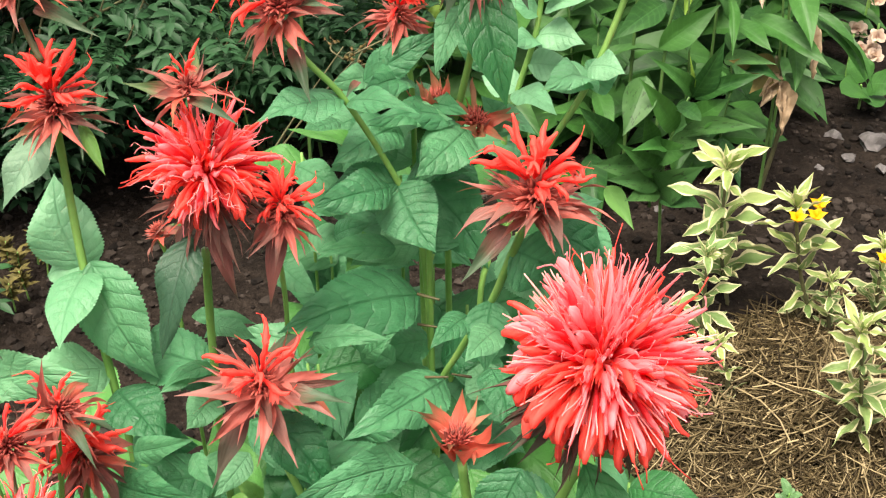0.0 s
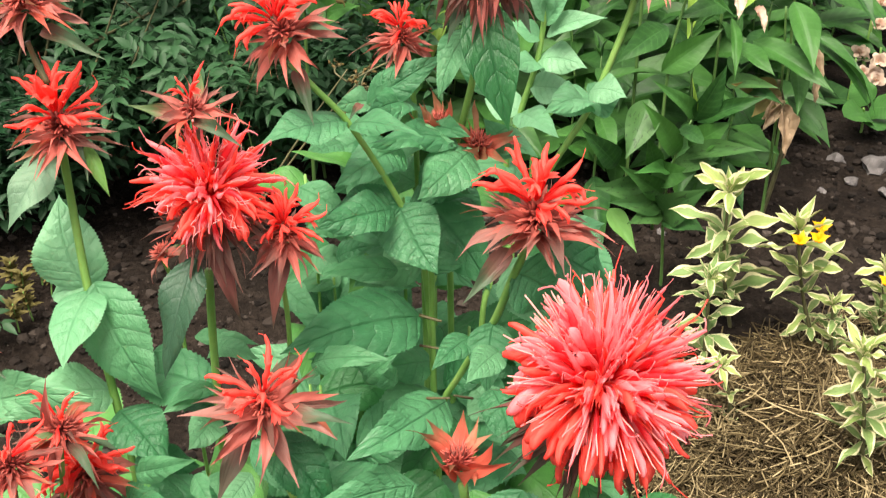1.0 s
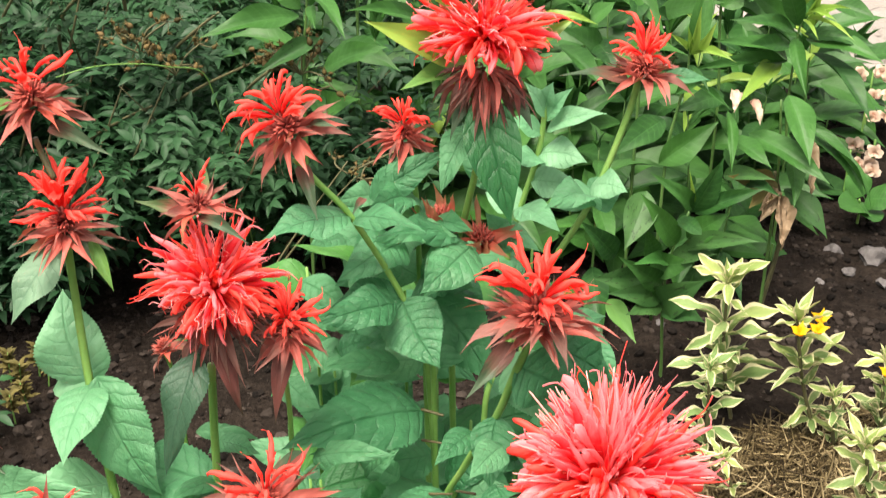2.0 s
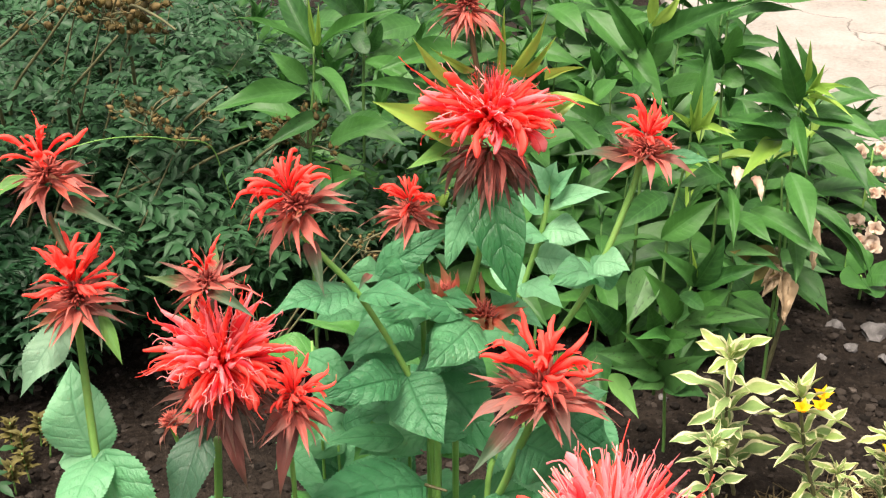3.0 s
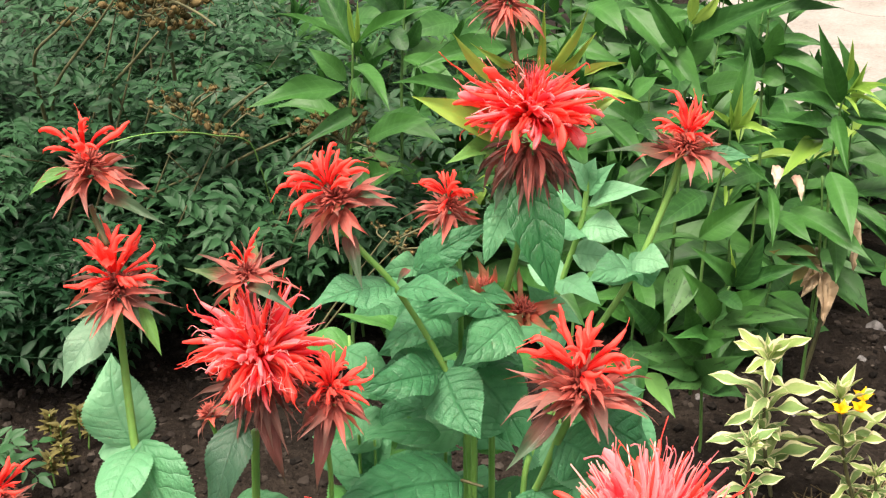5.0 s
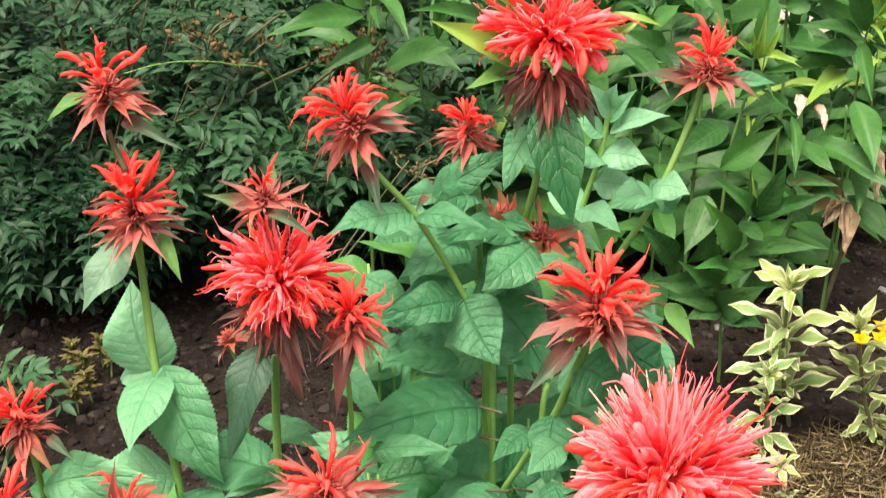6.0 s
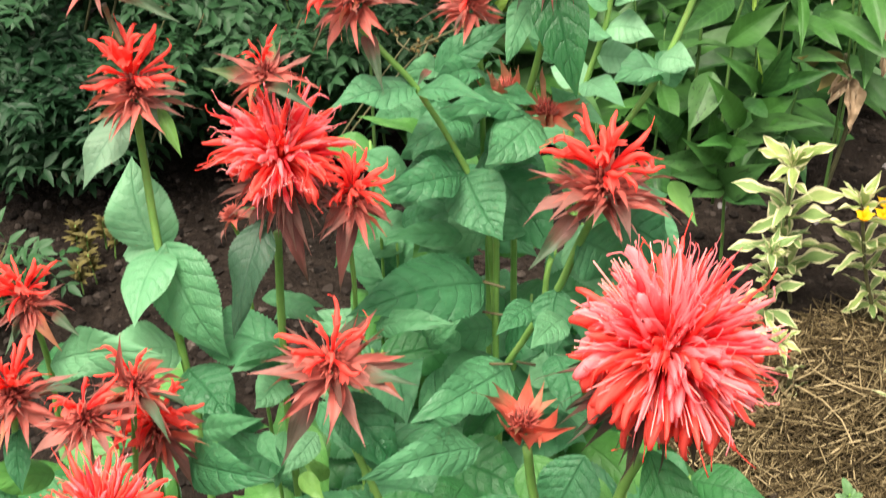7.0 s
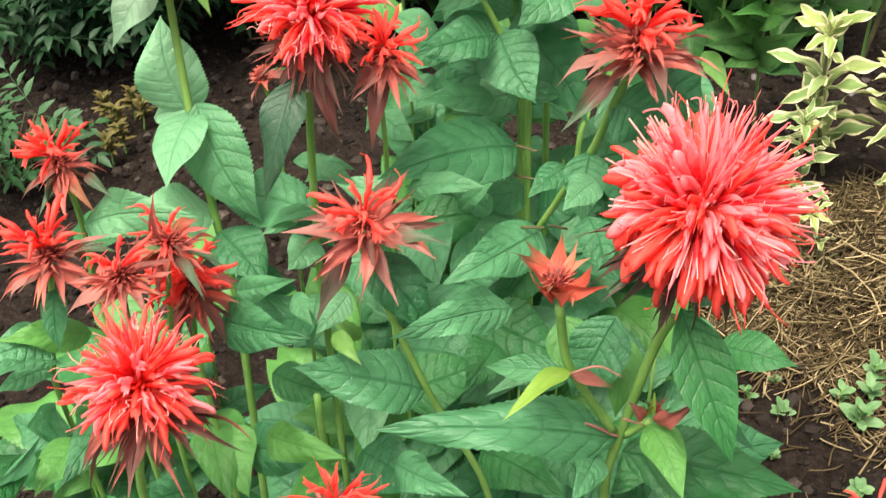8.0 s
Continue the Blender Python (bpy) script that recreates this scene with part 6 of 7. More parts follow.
leaf(p, (-0.194, 1.6, 0.503), (-0.312, 1.52, 0.499), 0.0362, "lance", face=(0,-0.7,0.7), kind="lance")
leaf(p, (-0.179, 1.6, 0.533), (-0.126, 1.5, 0.504), 0.0273, "lance", face=(0.3,-0.8,0.5), kind="lance")
leaf(p, (-0.178, 1.6, 0.517), (-0.168, 1.55, 0.5), 0.0139, "lance", face=(0,-0.9,0.4), kind="lance")
leaf(p, (-0.17, 1.6, 0.473), (-0.249, 1.54, 0.442), 0.0243, "spotted", face=(0,-0.8,0.5), kind="lance")
leaf(p, (-0.199, 1.66, 0.494), (-0.25, 1.66, 0.54), 0.0279, "lance", face=(0,-0.7,0.6), kind="lance")
leaf(p, (-0.18, 1.62, 0.358), (-0.114, 1.56, 0.402), 0.0395, "lance", face=(0,-0.8,0.5), kind="lance")
leaf(p, (-0.188, 1.62, 0.396), (-0.162, 1.56, 0.36), 0.0254, "lance", face=(0.2,-0.8,0.5), kind="lance")
leaf(p, (-0.176, 1.7, 0.393), (-0.081, 1.66, 0.44), 0.0403, "lance", face=(0,-0.6,0.7), kind="lance")
leaf(p, (-0.203, 1.75, 0.555), (-0.141, 1.72, 0.562), 0.0417, "lance", face=(0,-0.6,0.7), kind="lance")
leaf(p, (-0.145, 1.78, 0.556), (-0.206, 1.75, 0.604), 0.0367, "lance", face=(0,-0.6,0.7), kind="lance")
p = thing("leafy_perennial", (-0.13, 1.78, 0), "leafy green perennial with broad dark leaves", "plant", "green plants behind the bee balm")
stem(p, [(-0.131, 1.78, -0.01), (-0.131, 1.78, 0.3), (-0.13, 1.78, 0.463), (-0.126, 1.78, 0.548), (-0.121, 1.78, 0.615)], 0.0028, 0.0015, "stem_leafy")
leaf(p, (-0.123, 1.78, 0.508), (-0.101, 1.75, 0.558), 0.0212, "lance", face=(0.2,-0.9,0.3), kind="round")
leaf(p, (-0.141, 1.78, 0.536), (-0.121, 1.75, 0.513), 0.0268, "lance", face=(0,-0.9,0.4), kind="round")
leaf(p, (-0.134, 1.78, 0.521), (-0.175, 1.75, 0.499), 0.0169, "lance", face=(0,-0.8,0.5), kind="lance")
leaf(p, (-0.104, 1.78, 0.585), (-0.022, 1.75, 0.609), 0.0296, "lance", face=(0,-0.7,0.6), kind="lance")
leaf(p, (-0.129, 1.78, 0.561), (-0.169, 1.75, 0.616), 0.0311, "lance", face=(0,-0.7,0.6), kind="lance")
leaf(p, (0.025, 1.8, 0.504), (-0.106, 1.72, 0.496), 0.0395, "lance", face=(0,-0.7,0.7), kind="lance")
leaf(p, (-0.021, 1.78, 0.432), (-0.139, 1.68, 0.485), 0.0346, "lance", face=(0,-0.7,0.7), kind="lance")
leaf(p, (-0.034, 1.8, 0.418), (-0.082, 1.75, 0.481), 0.0156, "lance", face=(0,-0.7,0.7), kind="lance")
leaf(p, (-0.049, 1.9, 0.518), (-0.134, 1.85, 0.504), 0.0450, "lance", face=(0,-0.6,0.7), kind="lance")
leaf(p, (-0.166, 1.78, 0.396), (-0.065, 1.7, 0.39), 0.0418, "lance", face=(0,-0.6,0.7), kind="lance")
p = thing("leafy_perennial", (0.295, 1.72, 0), "leafy green perennial with a pale young shoot tip", "plant", "green plants behind the bee balm")
stem(p, [(0.282, 1.72, -0.01), (0.282, 1.72, 0.338), (0.28, 1.72, 0.426), (0.281, 1.72, 0.519), (0.286, 1.72, 0.584)], 0.0028, 0.0015, "stem_leafy")
leaf(p, (0.277, 1.72, 0.521), (0.201, 1.69, 0.628), 0.0246, "lance", face=(-0.3,-0.8,0.4), kind="lance")
leaf(p, (0.279, 1.72, 0.568), (0.273, 1.69, 0.649), 0.0151, "lance_lime", face=(0,-1,0.2), kind="lance")
leaf(p, (0.28, 1.72, 0.565), (0.317, 1.69, 0.627), 0.0151, "lance_lime", face=(0.3,-0.9,0.3), kind="lance")
leaf(p, (0.282, 1.72, 0.539), (0.404, 1.66, 0.616), 0.0339, "lance", face=(0,-0.7,0.7), kind="lance")
leaf(p, (0.278, 1.72, 0.497), (0.306, 1.74, 0.593), 0.0388, "lance", face=(0.4,-0.8,0.3), kind="lance")
leaf(p, (0.276, 1.72, 0.506), (0.26, 1.66, 0.484), 0.0339, "lance", face=(0,-0.9,0.4), kind="round")
leaf(p, (0.133, 1.72, 0.591), (0.183, 1.64, 0.564), 0.0363, "lance", face=(0.2,-0.8,0.5), kind="lance")
leaf(p, (0.138, 1.74, 0.607), (0.197, 1.68, 0.601), 0.0219, "lance", face=(0,-0.7,0.7), kind="lance")
leaf(p, (0.193, 1.78, 0.573), (0.305, 1.66, 0.453), 0.0496, "lance", face=(0.2,-0.7,0.6), kind="lance")
leaf(p, (0.242, 1.72, 0.537), (0.259, 1.69, 0.526), 0.0164, "lance", face=(0,-0.8,0.5), kind="round")
leaf(p, (0.228, 1.8, 0.545), (0.293, 1.76, 0.568), 0.0370, "lance", face=(0,-0.7,0.6), kind="lance")
leaf(p, (0.317, 1.74, 0.458), (0.287, 1.7, 0.479), 0.0207, "lance", face=(0,-0.7,0.6), kind="lance")
leaf(p, (0.304, 1.76, 0.456), (0.388, 1.7, 0.493), 0.0388, "lance", face=(0,-0.7,0.6), kind="lance")
leaf(p, (0.188, 1.78, 0.475), (0.206, 1.74, 0.475), 0.0169, "lance", face=(0,-0.7,0.7), kind="lance")
leaf(p, (0.163, 1.74, 0.416), (0.225, 1.64, 0.379), 0.0298, "lance", face=(0.2,-0.7,0.7), kind="lance")
leaf(p, (0.237, 1.76, 0.394), (0.16, 1.72, 0.45), 0.0390, "lance", face=(0,-0.7,0.7), kind="lance")
leaf(p, (0.219, 1.76, 0.416), (0.243, 1.7, 0.389), 0.0416, "lance", face=(0,-0.7,0.6), kind="lance")
p = thing("leafy_perennial", (0.445, 1.88, 0), "leafy green perennial with wide spreading leaves", "plant", "green plants behind the bee balm")
stem(p, [(0.436, 1.88, -0.01), (0.436, 1.88, 0.277), (0.426, 1.88, 0.401), (0.423, 1.88, 0.493), (0.424, 1.88, 0.589)], 0.0028, 0.0015, "stem_leafy")
leaf(p, (0.446, 1.88, 0.571), (0.605, 1.8, 0.585), 0.0413, "lance", face=(0,-0.7,0.7), kind="lance")
leaf(p, (0.419, 1.88, 0.535), (0.526, 1.85, 0.558), 0.0239, "lance", face=(0,-0.6,0.8), kind="lance")
leaf(p, (0.418, 1.88, 0.464), (0.432, 1.85, 0.534), 0.0418, "lance", face=(0.3,-0.9,0.3), kind="round")
leaf(p, (0.415, 1.88, 0.455), (0.385, 1.85, 0.539), 0.0314, "lance", face=(-0.2,-0.9,0.3), kind="lance")
leaf(p, (0.424, 1.88, 0.448), (0.452, 1.85, 0.442), 0.0314, "lance", face=(0,-0.9,0.4), kind="round")
leaf(p, (0.425, 1.88, 0.496), (0.501, 1.84, 0.505), 0.0254, "lance", face=(0,-0.6,0.8), kind="lance")
leaf(p, (0.432, 1.88, 0.48), (0.515, 1.82, 0.451), 0.0370, "lance", face=(0,-0.7,0.7), kind="lance")
leaf(p, (0.443, 1.9, 0.423), (0.344, 1.86, 0.471), 0.0392, "lance", face=(0,-0.7,0.7), kind="lance")
p = thing("leafy_perennial", (0.549, 1.84, 0), "leafy green perennial with a curling lime shoot tip", "plant", "green plants behind the bee balm")
stem(p, [(0.544, 1.84, -0.01), (0.544, 1.84, 0.197), (0.537, 1.84, 0.294), (0.538, 1.84, 0.402), (0.543, 1.84, 0.434)], 0.0028, 0.0015, "stem_leafy")
leaf(p, (0.537, 1.84, 0.414), (0.48, 1.81, 0.545), 0.0321, "lance", face=(-0.1,-1,0.2), kind="lance")
leaf(p, (0.539, 1.86, 0.404), (0.449, 1.88, 0.468), 0.0314, "lance", face=(0,-0.8,0.5), kind="lance")
leaf(p, (0.533, 1.84, 0.405), (0.424, 1.81, 0.433), 0.0263, "lance", face=(0,-0.7,0.7), kind="lance")
leaf(p, (0.541, 1.84, 0.447), (0.533, 1.81, 0.524), 0.0117, "lance_lime", face=(0,-1,0.2), kind="lance")
leaf(p, (0.565, 1.86, 0.426), (0.53, 1.88, 0.508), 0.0210, "lance", face=(0,-1,0.3), kind="lance")
leaf(p, (0.546, 1.84, 0.425), (0.598, 1.76, 0.418), 0.0129, "lance_lime", face=(0,-0.6,0.8), kind="lance")
leaf(p, (0.545, 1.84, 0.429), (0.593, 1.78, 0.46), 0.0116, "lance_lime", face=(0,-0.6,0.8), kind="lance")
leaf(p, (0.55, 1.84, 0.434), (0.56, 1.81, 0.489), 0.0102, "lance_lime", face=(0,-0.9,0.4), kind="lance")
leaf(p, (0.542, 1.84, 0.425), (0.552, 1.78, 0.411), 0.0094, "lance_lime", face=(0,-0.8,0.6), kind="lance")
leaf(p, (0.545, 1.84, 0.432), (0.574, 1.77, 0.442), 0.0101, "lance_lime", face=(0,-0.7,0.7), kind="lance")
leaf(p, (0.597, 1.88, 0.435), (0.657, 1.84, 0.423), 0.0313, "lance", face=(0,-0.7,0.7), kind="lance")
leaf(p, (0.547, 1.84, 0.403), (0.643, 1.78, 0.401), 0.0304, "lance", face=(0,-0.7,0.7), kind="lance")
leaf(p, (0.551, 1.84, 0.394), (0.647, 1.76, 0.383), 0.0418, "lance", face=(0,-0.7,0.7), kind="lance")
leaf(p, (0.532, 1.84, 0.396), (0.535, 1.74, 0.335), 0.0229, "lance", face=(-0.2,-0.9,0.3), kind="lance")
leaf(p, (0.563, 1.84, 0.372), (0.623, 1.7, 0.309), 0.0425, "lance", face=(0.4,-0.8,0.5), kind="lance")
leaf(p, (0.532, 1.84, 0.383), (0.424, 1.76, 0.4), 0.0245, "lance", face=(0,-0.7,0.7), kind="lance")
leaf(p, (0.526, 1.84, 0.362), (0.393, 1.76, 0.416), 0.0332, "lance", face=(0,-0.7,0.7), kind="lance")
leaf(p, (0.528, 1.84, 0.358), (0.361, 1.76, 0.371), 0.0260, "lance", face=(0,-0.7,0.7), kind="lance")
leaf(p, (0.514, 1.84, 0.358), (0.428, 1.72, 0.334), 0.0300, "lance_lime", face=(-0.2,-0.8,0.5), kind="lance")
leaf(p, (0.602, 1.9, 0.301), (0.685, 1.86, 0.269), 0.0452, "lance", face=(0,-0.7,0.7), kind="lance")
p = thing("leafy_perennial", (0.347, 1.66, 0), "leafy green perennial with a pale lime shoot tip", "plant", "green plants behind the bee balm")
stem(p, [(0.319, 1.66, -0.01), (0.319, 1.66, 0.282), (0.331, 1.66, 0.362), (0.338, 1.66, 0.405), (0.338, 1.66, 0.435)], 0.0028, 0.0015, "stem_leafy")
leaf(p, (0.339, 1.66, 0.429), (0.361, 1.7, 0.539), 0.0310, "lance", face=(0,-1,0.3), kind="lance")
leaf(p, (0.339, 1.66, 0.43), (0.342, 1.63, 0.508), 0.0119, "lance_lime", face=(0,-1,0.3), kind="lance")
leaf(p, (0.342, 1.66, 0.43), (0.365, 1.63, 0.487), 0.0125, "lance_lime", face=(0.2,-0.9,0.3), kind="lance")
leaf(p, (0.342, 1.66, 0.434), (0.391, 1.6, 0.439), 0.0098, "lance_lime", face=(0,-0.6,0.8), kind="lance")
leaf(p, (0.335, 1.66, 0.437), (0.301, 1.63, 0.472), 0.0099, "lance_lime", face=(0,-0.8,0.5), kind="lance")
leaf(p, (0.336, 1.66, 0.439), (0.327, 1.63, 0.482), 0.0079, "lance_lime", face=(0,-1,0.3), kind="lance")
leaf(p, (0.337, 1.66, 0.414), (0.359, 1.6, 0.396), 0.0118, "lance", face=(0,-0.7,0.6), kind="lance")
leaf(p, (0.324, 1.66, 0.372), (0.364, 1.62, 0.407), 0.0144, "lance", face=(0,-0.7,0.7), kind="lance")
leaf(p, (0.309, 1.66, 0.264), (0.39, 1.66, 0.331), 0.0412, "lance", face=(0.2,-0.8,0.5), kind="lance")
leaf(p, (0.319, 1.7, 0.318), (0.237, 1.62, 0.295), 0.0412, "lance", face=(-0.2,-0.8,0.5), kind="lance")
leaf(p, (0.402, 1.7, 0.356), (0.322, 1.66, 0.345), 0.0336, "lance", face=(0,-0.7,0.6), kind="lance")
p = thing("leafy_perennial", (0.49, 1.66, 0), "leafy perennial with pale and dying lower leaves", "plant", "green plants behind the bee balm")
stem(p, [(0.485, 1.66, -0.01), (0.485, 1.66, 0.212), (0.482, 1.66, 0.285), (0.474, 1.66, 0.364)], 0.0028, 0.0015, "stem_leafy")
leaf(p, (0.484, 1.66, 0.371), (0.497, 1.56, 0.307), 0.0399, "lance", face=(0,-0.9,0.4), kind="lance")
leaf(p, (0.434, 1.66, 0.313), (0.525, 1.55, 0.284), 0.0399, "lance", face=(0.2,-0.8,0.5), kind="lance")
leaf(p, (0.521, 1.66, 0.321), (0.608, 1.6, 0.219), 0.0261, "lance", face=(0.6,-0.6,0.4), kind="lance")
leaf(p, (0.501, 1.66, 0.276), (0.49, 1.58, 0.233), 0.0272, "lance", face=(0.1,-0.9,0.3), kind="lance")
leaf(p, (0.404, 1.66, 0.379), (0.402, 1.63, 0.356), 0.0152, "faded", face=(0,-1,0.3), kind="crumple")
leaf(p, (0.432, 1.66, 0.363), (0.441, 1.63, 0.337), 0.0152, "faded", face=(0.2,-1,0.3), kind="crumple")
leaf(p, (0.4, 1.66, 0.347), (0.396, 1.58, 0.286), 0.0156, "lance", face=(0,-1,0.3), kind="lance")
leaf(p, (0.353, 1.66, 0.385), (0.392, 1.6, 0.37), 0.0098, "lance", face=(0,-0.8,0.6), kind="lance")
leaf(p, (0.407, 1.66, 0.306), (0.451, 1.58, 0.294), 0.0324, "lance", face=(0.2,-0.8,0.5), kind="lance")
leaf(p, (0.405, 1.66, 0.247), (0.459, 1.58, 0.276), 0.0264, "spotted", face=(0,-0.8,0.5), kind="lance")
leaf(p, (0.431, 1.66, 0.239), (0.463, 1.56, 0.26), 0.0238, "spotted", face=(0,-0.8,0.5), kind="lance")
leaf(p, (0.483, 1.66, 0.23), (0.402, 1.62, 0.264), 0.0370, "ochre", face=(0,-0.8,0.5), kind="lance")
leaf(p, (0.481, 1.66, 0.239), (0.432, 1.6, 0.222), 0.0335, "ochre", face=(-0.2,-0.8,0.5), kind="lance")
p = thing("leafy_perennial", (0.301, 1.5, 0), "leafy young perennial with broad pointed leaves", "plant", "green plants behind the bee balm")
stem(p, [(0.309, 1.5, -0.01), (0.309, 1.5, 0.018), (0.302, 1.5, 0.147), (0.311, 1.5, 0.218), (0.326, 1.5, 0.266)], 0.0028, 0.0015, "stem_leafy")
leaf(p, (0.33, 1.5, 0.27), (0.261, 1.46, 0.342), 0.0243, "lance", face=(-0.2,-0.8,0.7), kind="lance")
leaf(p, (0.33, 1.5, 0.266), (0.359, 1.48, 0.354), 0.0352, "lance", face=(0.2,-0.9,0.4), kind="lance")
leaf(p, (0.334, 1.5, 0.263), (0.413, 1.46, 0.319), 0.0243, "lance", face=(0,-0.7,0.7), kind="lance")
leaf(p, (0.329, 1.5, 0.274), (0.316, 1.48, 0.337), 0.0061, "lance_lime", face=(0,-1,0.3), kind="lance")
leaf(p, (0.312, 1.5, 0.216), (0.25, 1.46, 0.313), 0.0319, "lance", face=(-0.2,-0.8,0.6), kind="lance")
leaf(p, (0.32, 1.5, 0.211), (0.407, 1.43, 0.257), 0.0286, "spotted", face=(0,-0.7,0.7), kind="lance")
leaf(p, (0.326, 1.5, 0.227), (0.373, 1.47, 0.279), 0.0366, "lance", face=(0,-0.8,0.5), kind="lance")
leaf(p, (0.311, 1.5, 0.253), (0.332, 1.44, 0.262), 0.0226, "lance", face=(0,-0.8,0.6), kind="round")
leaf(p, (0.267, 1.5, 0.296), (0.233, 1.44, 0.239), 0.0438, "spotted", face=(-0.1,-0.9,0.4), kind="lance")
leaf(p, (0.306, 1.5, 0.192), (0.246, 1.44, 0.218), 0.0211, "balm_low", face=(0,-0.7,0.7), kind="lance")
leaf(p, (0.298, 1.5, 0.152), (0.228, 1.45, 0.224), 0.0318, "lance", face=(-0.1,-0.8,0.5), kind="lance")
leaf(p, (0.283, 1.5, 0.192), (0.262, 1.47, 0.26), 0.0274, "lance", face=(0,-0.9,0.4), kind="lance")
leaf(p, (0.232, 1.5, 0.198), (0.176, 1.46, 0.272), 0.0334, "lance", face=(0,-0.8,0.5), kind="lance")
leaf(p, (0.309, 1.5, 0.201), (0.358, 1.45, 0.228), 0.0273, "spotted", face=(0,-0.8,0.5), kind="lance")
leaf(p, (0.296, 1.5, 0.12), (0.344, 1.43, 0.201), 0.0496, "spotted", face=(0,-0.8,0.5), kind="lance")
leaf(p, (0.305, 1.5, 0.116), (0.345, 1.42, 0.141), 0.0375, "spotted", face=(0.1,-0.8,0.5), kind="lance")
leaf(p, (0.299, 1.5, 0.129), (0.241, 1.43, 0.147), 0.0331, "spotted", face=(0,-0.8,0.5), kind="lance")
leaf(p, (0.299, 1.5, 0.138), (0.215, 1.44, 0.174), 0.0347, "spotted", face=(-0.1,-0.8,0.5), kind="lance")
leaf(p, (0.227, 1.5, 0.13), (0.256, 1.42, 0.108), 0.0270, "balm_lime", face=(0.1,-0.9,0.4), kind="lance")
leaf(p, (0.273, 1.5, 0.165), (0.198, 1.46, 0.186), 0.0349, "spotted", face=(0,-0.8,0.4), kind="lance")
leaf(p, (0.246, 1.5, 0.226), (0.284, 1.48, 0.279), 0.0352, "lance", face=(0,-0.9,0.3), kind="lance")
leaf(p, (0.28, 1.5, 0.183), (0.334, 1.47, 0.204), 0.0381, "lance", face=(0,-0.9,0.3), kind="lance")

lance_plant((-0.200, 1.82, -0.01), (-0.200, 1.82, 0.486), 201, 20, 0.14)
lance_plant((-0.338, 2.12, -0.01), (-0.338, 2.12, 0.447), 202, 20, 0.175)
lance_plant((-0.150, 2.17, -0.01), (-0.150, 2.17, 0.447), 203, 20, 0.175)
lance_plant((-0.271, 2.32, -0.01), (-0.271, 2.32, 0.470), 204, 20, 0.175)
lance_plant((-0.057, 2.22, -0.01), (-0.057, 2.22, 0.396), 205, 20, 0.175)
lance_plant((-0.113, 1.92, -0.01), (-0.113, 1.92, 0.369), 206, 20, 0.175)
lance_plant((0.058, 2.32, -0.01), (0.058, 2.32, 0.392), 207, 20, 0.175)
lance_plant((0.207, 2.32, -0.01), (0.207, 2.32, 0.414), 208, 20, 0.175)
lance_plant((0.357, 2.22, -0.01), (0.357, 2.22, 0.400), 209, 20, 0.175)
lance_plant((0.464, 2.47, -0.01), (0.464, 2.47, 0.424), 210, 20, 0.175)
lance_plant((0.314, 2.42, -0.01), (0.314, 2.42, 0.412), 211, 20, 0.175)
lance_plant((0.228, 1.97, -0.01), (0.228, 1.97, 0.366), 212, 20, 0.175)
lance_plant((0.533, 2.42, -0.01), (0.533, 2.42, 0.415), 213, 20, 0.175)
lance_plant((0.503, 2.52, -0.01), (0.503, 2.52, 0.457), 214, 20, 0.175)
lance_plant((0.611, 2.52, -0.01), (0.611, 2.52, 0.403), 215, 16, 0.13)
lance_plant((0.005, 2.02, -0.01), (0.005, 2.02, 0.339), 216, 20, 0.175)
lance_plant((0.107, 1.92, -0.01), (0.107, 1.92, 0.317), 217, 20, 0.175)
lance_plant((0.623, 2.32, -0.01), (0.623, 2.32, 0.304), 218, 20, 0.19)
lance_plant((0.531, 2.07, -0.01), (0.531, 2.07, 0.261), 219, 20, 0.175)
lance_plant((0.378, 1.82, -0.01), (0.378, 1.82, 0.277), 220, 20, 0.12)
lance_plant((0.294, 1.92, -0.01), (0.294, 1.92, 0.265), 221, 20, 0.175)
lance_plant((0.198, 1.87, -0.01), (0.198, 1.87, 0.255), 222, 20, 0.175)
lance_plant((0.552, 2.02, -0.01), (0.552, 2.02, 0.236), 223, 16, 0.12)
lance_plant((0.774, 2.32, -0.01), (0.774, 2.32, 0.121), 224, 16, 0.12)
lance_plant((-0.175, 1.87, -0.01), (-0.175, 1.87, 0.296), 225, 18, 0.12)
lance_plant((-0.086, 1.92, -0.01), (-0.086, 1.92, 0.260), 226, 20, 0.175)
lance_plant((0.229, 1.72, -0.01), (0.229, 1.72, 0.264), 229, 18, 0.11)
lance_plant((0.462, 1.87, -0.01), (0.462, 1.87, 0.209), 230, 16, 0.15)
lance_plant((0.053, 1.87, -0.01), (0.053, 1.87, 0.242), 232, 20, 0.175)
lance_plant((-0.037, 1.82, -0.01), (-0.037, 1.82, 0.244), 233, 20, 0.175)
lance_plant((-0.133, 2.52, -0.01), (-0.133, 2.52, 0.451), 234, 20, 0.175)
lance_plant((0.016, 2.57, -0.01), (0.016, 2.57, 0.442), 235, 20, 0.175)
lance_plant((0.166, 2.57, -0.01), (0.166, 2.57, 0.454), 236, 20, 0.175)
lance_plant((0.310, 2.62, -0.01), (0.310, 2.62, 0.457), 237, 20, 0.175)
lance_plant((0.425, 2.62, -0.01), (0.425, 2.62, 0.480), 238, 20, 0.175)
lance_plant((-0.208, 2.07, -0.01), (-0.208, 2.07, 0.378), 239, 20, 0.175)
lance_plant((-0.281, 2.02, -0.01), (-0.281, 2.02, 0.373), 240, 18, 0.13)
lance_plant((0.283, 2.12, -0.01), (0.283, 2.12, 0.349), 241, 20, 0.175)
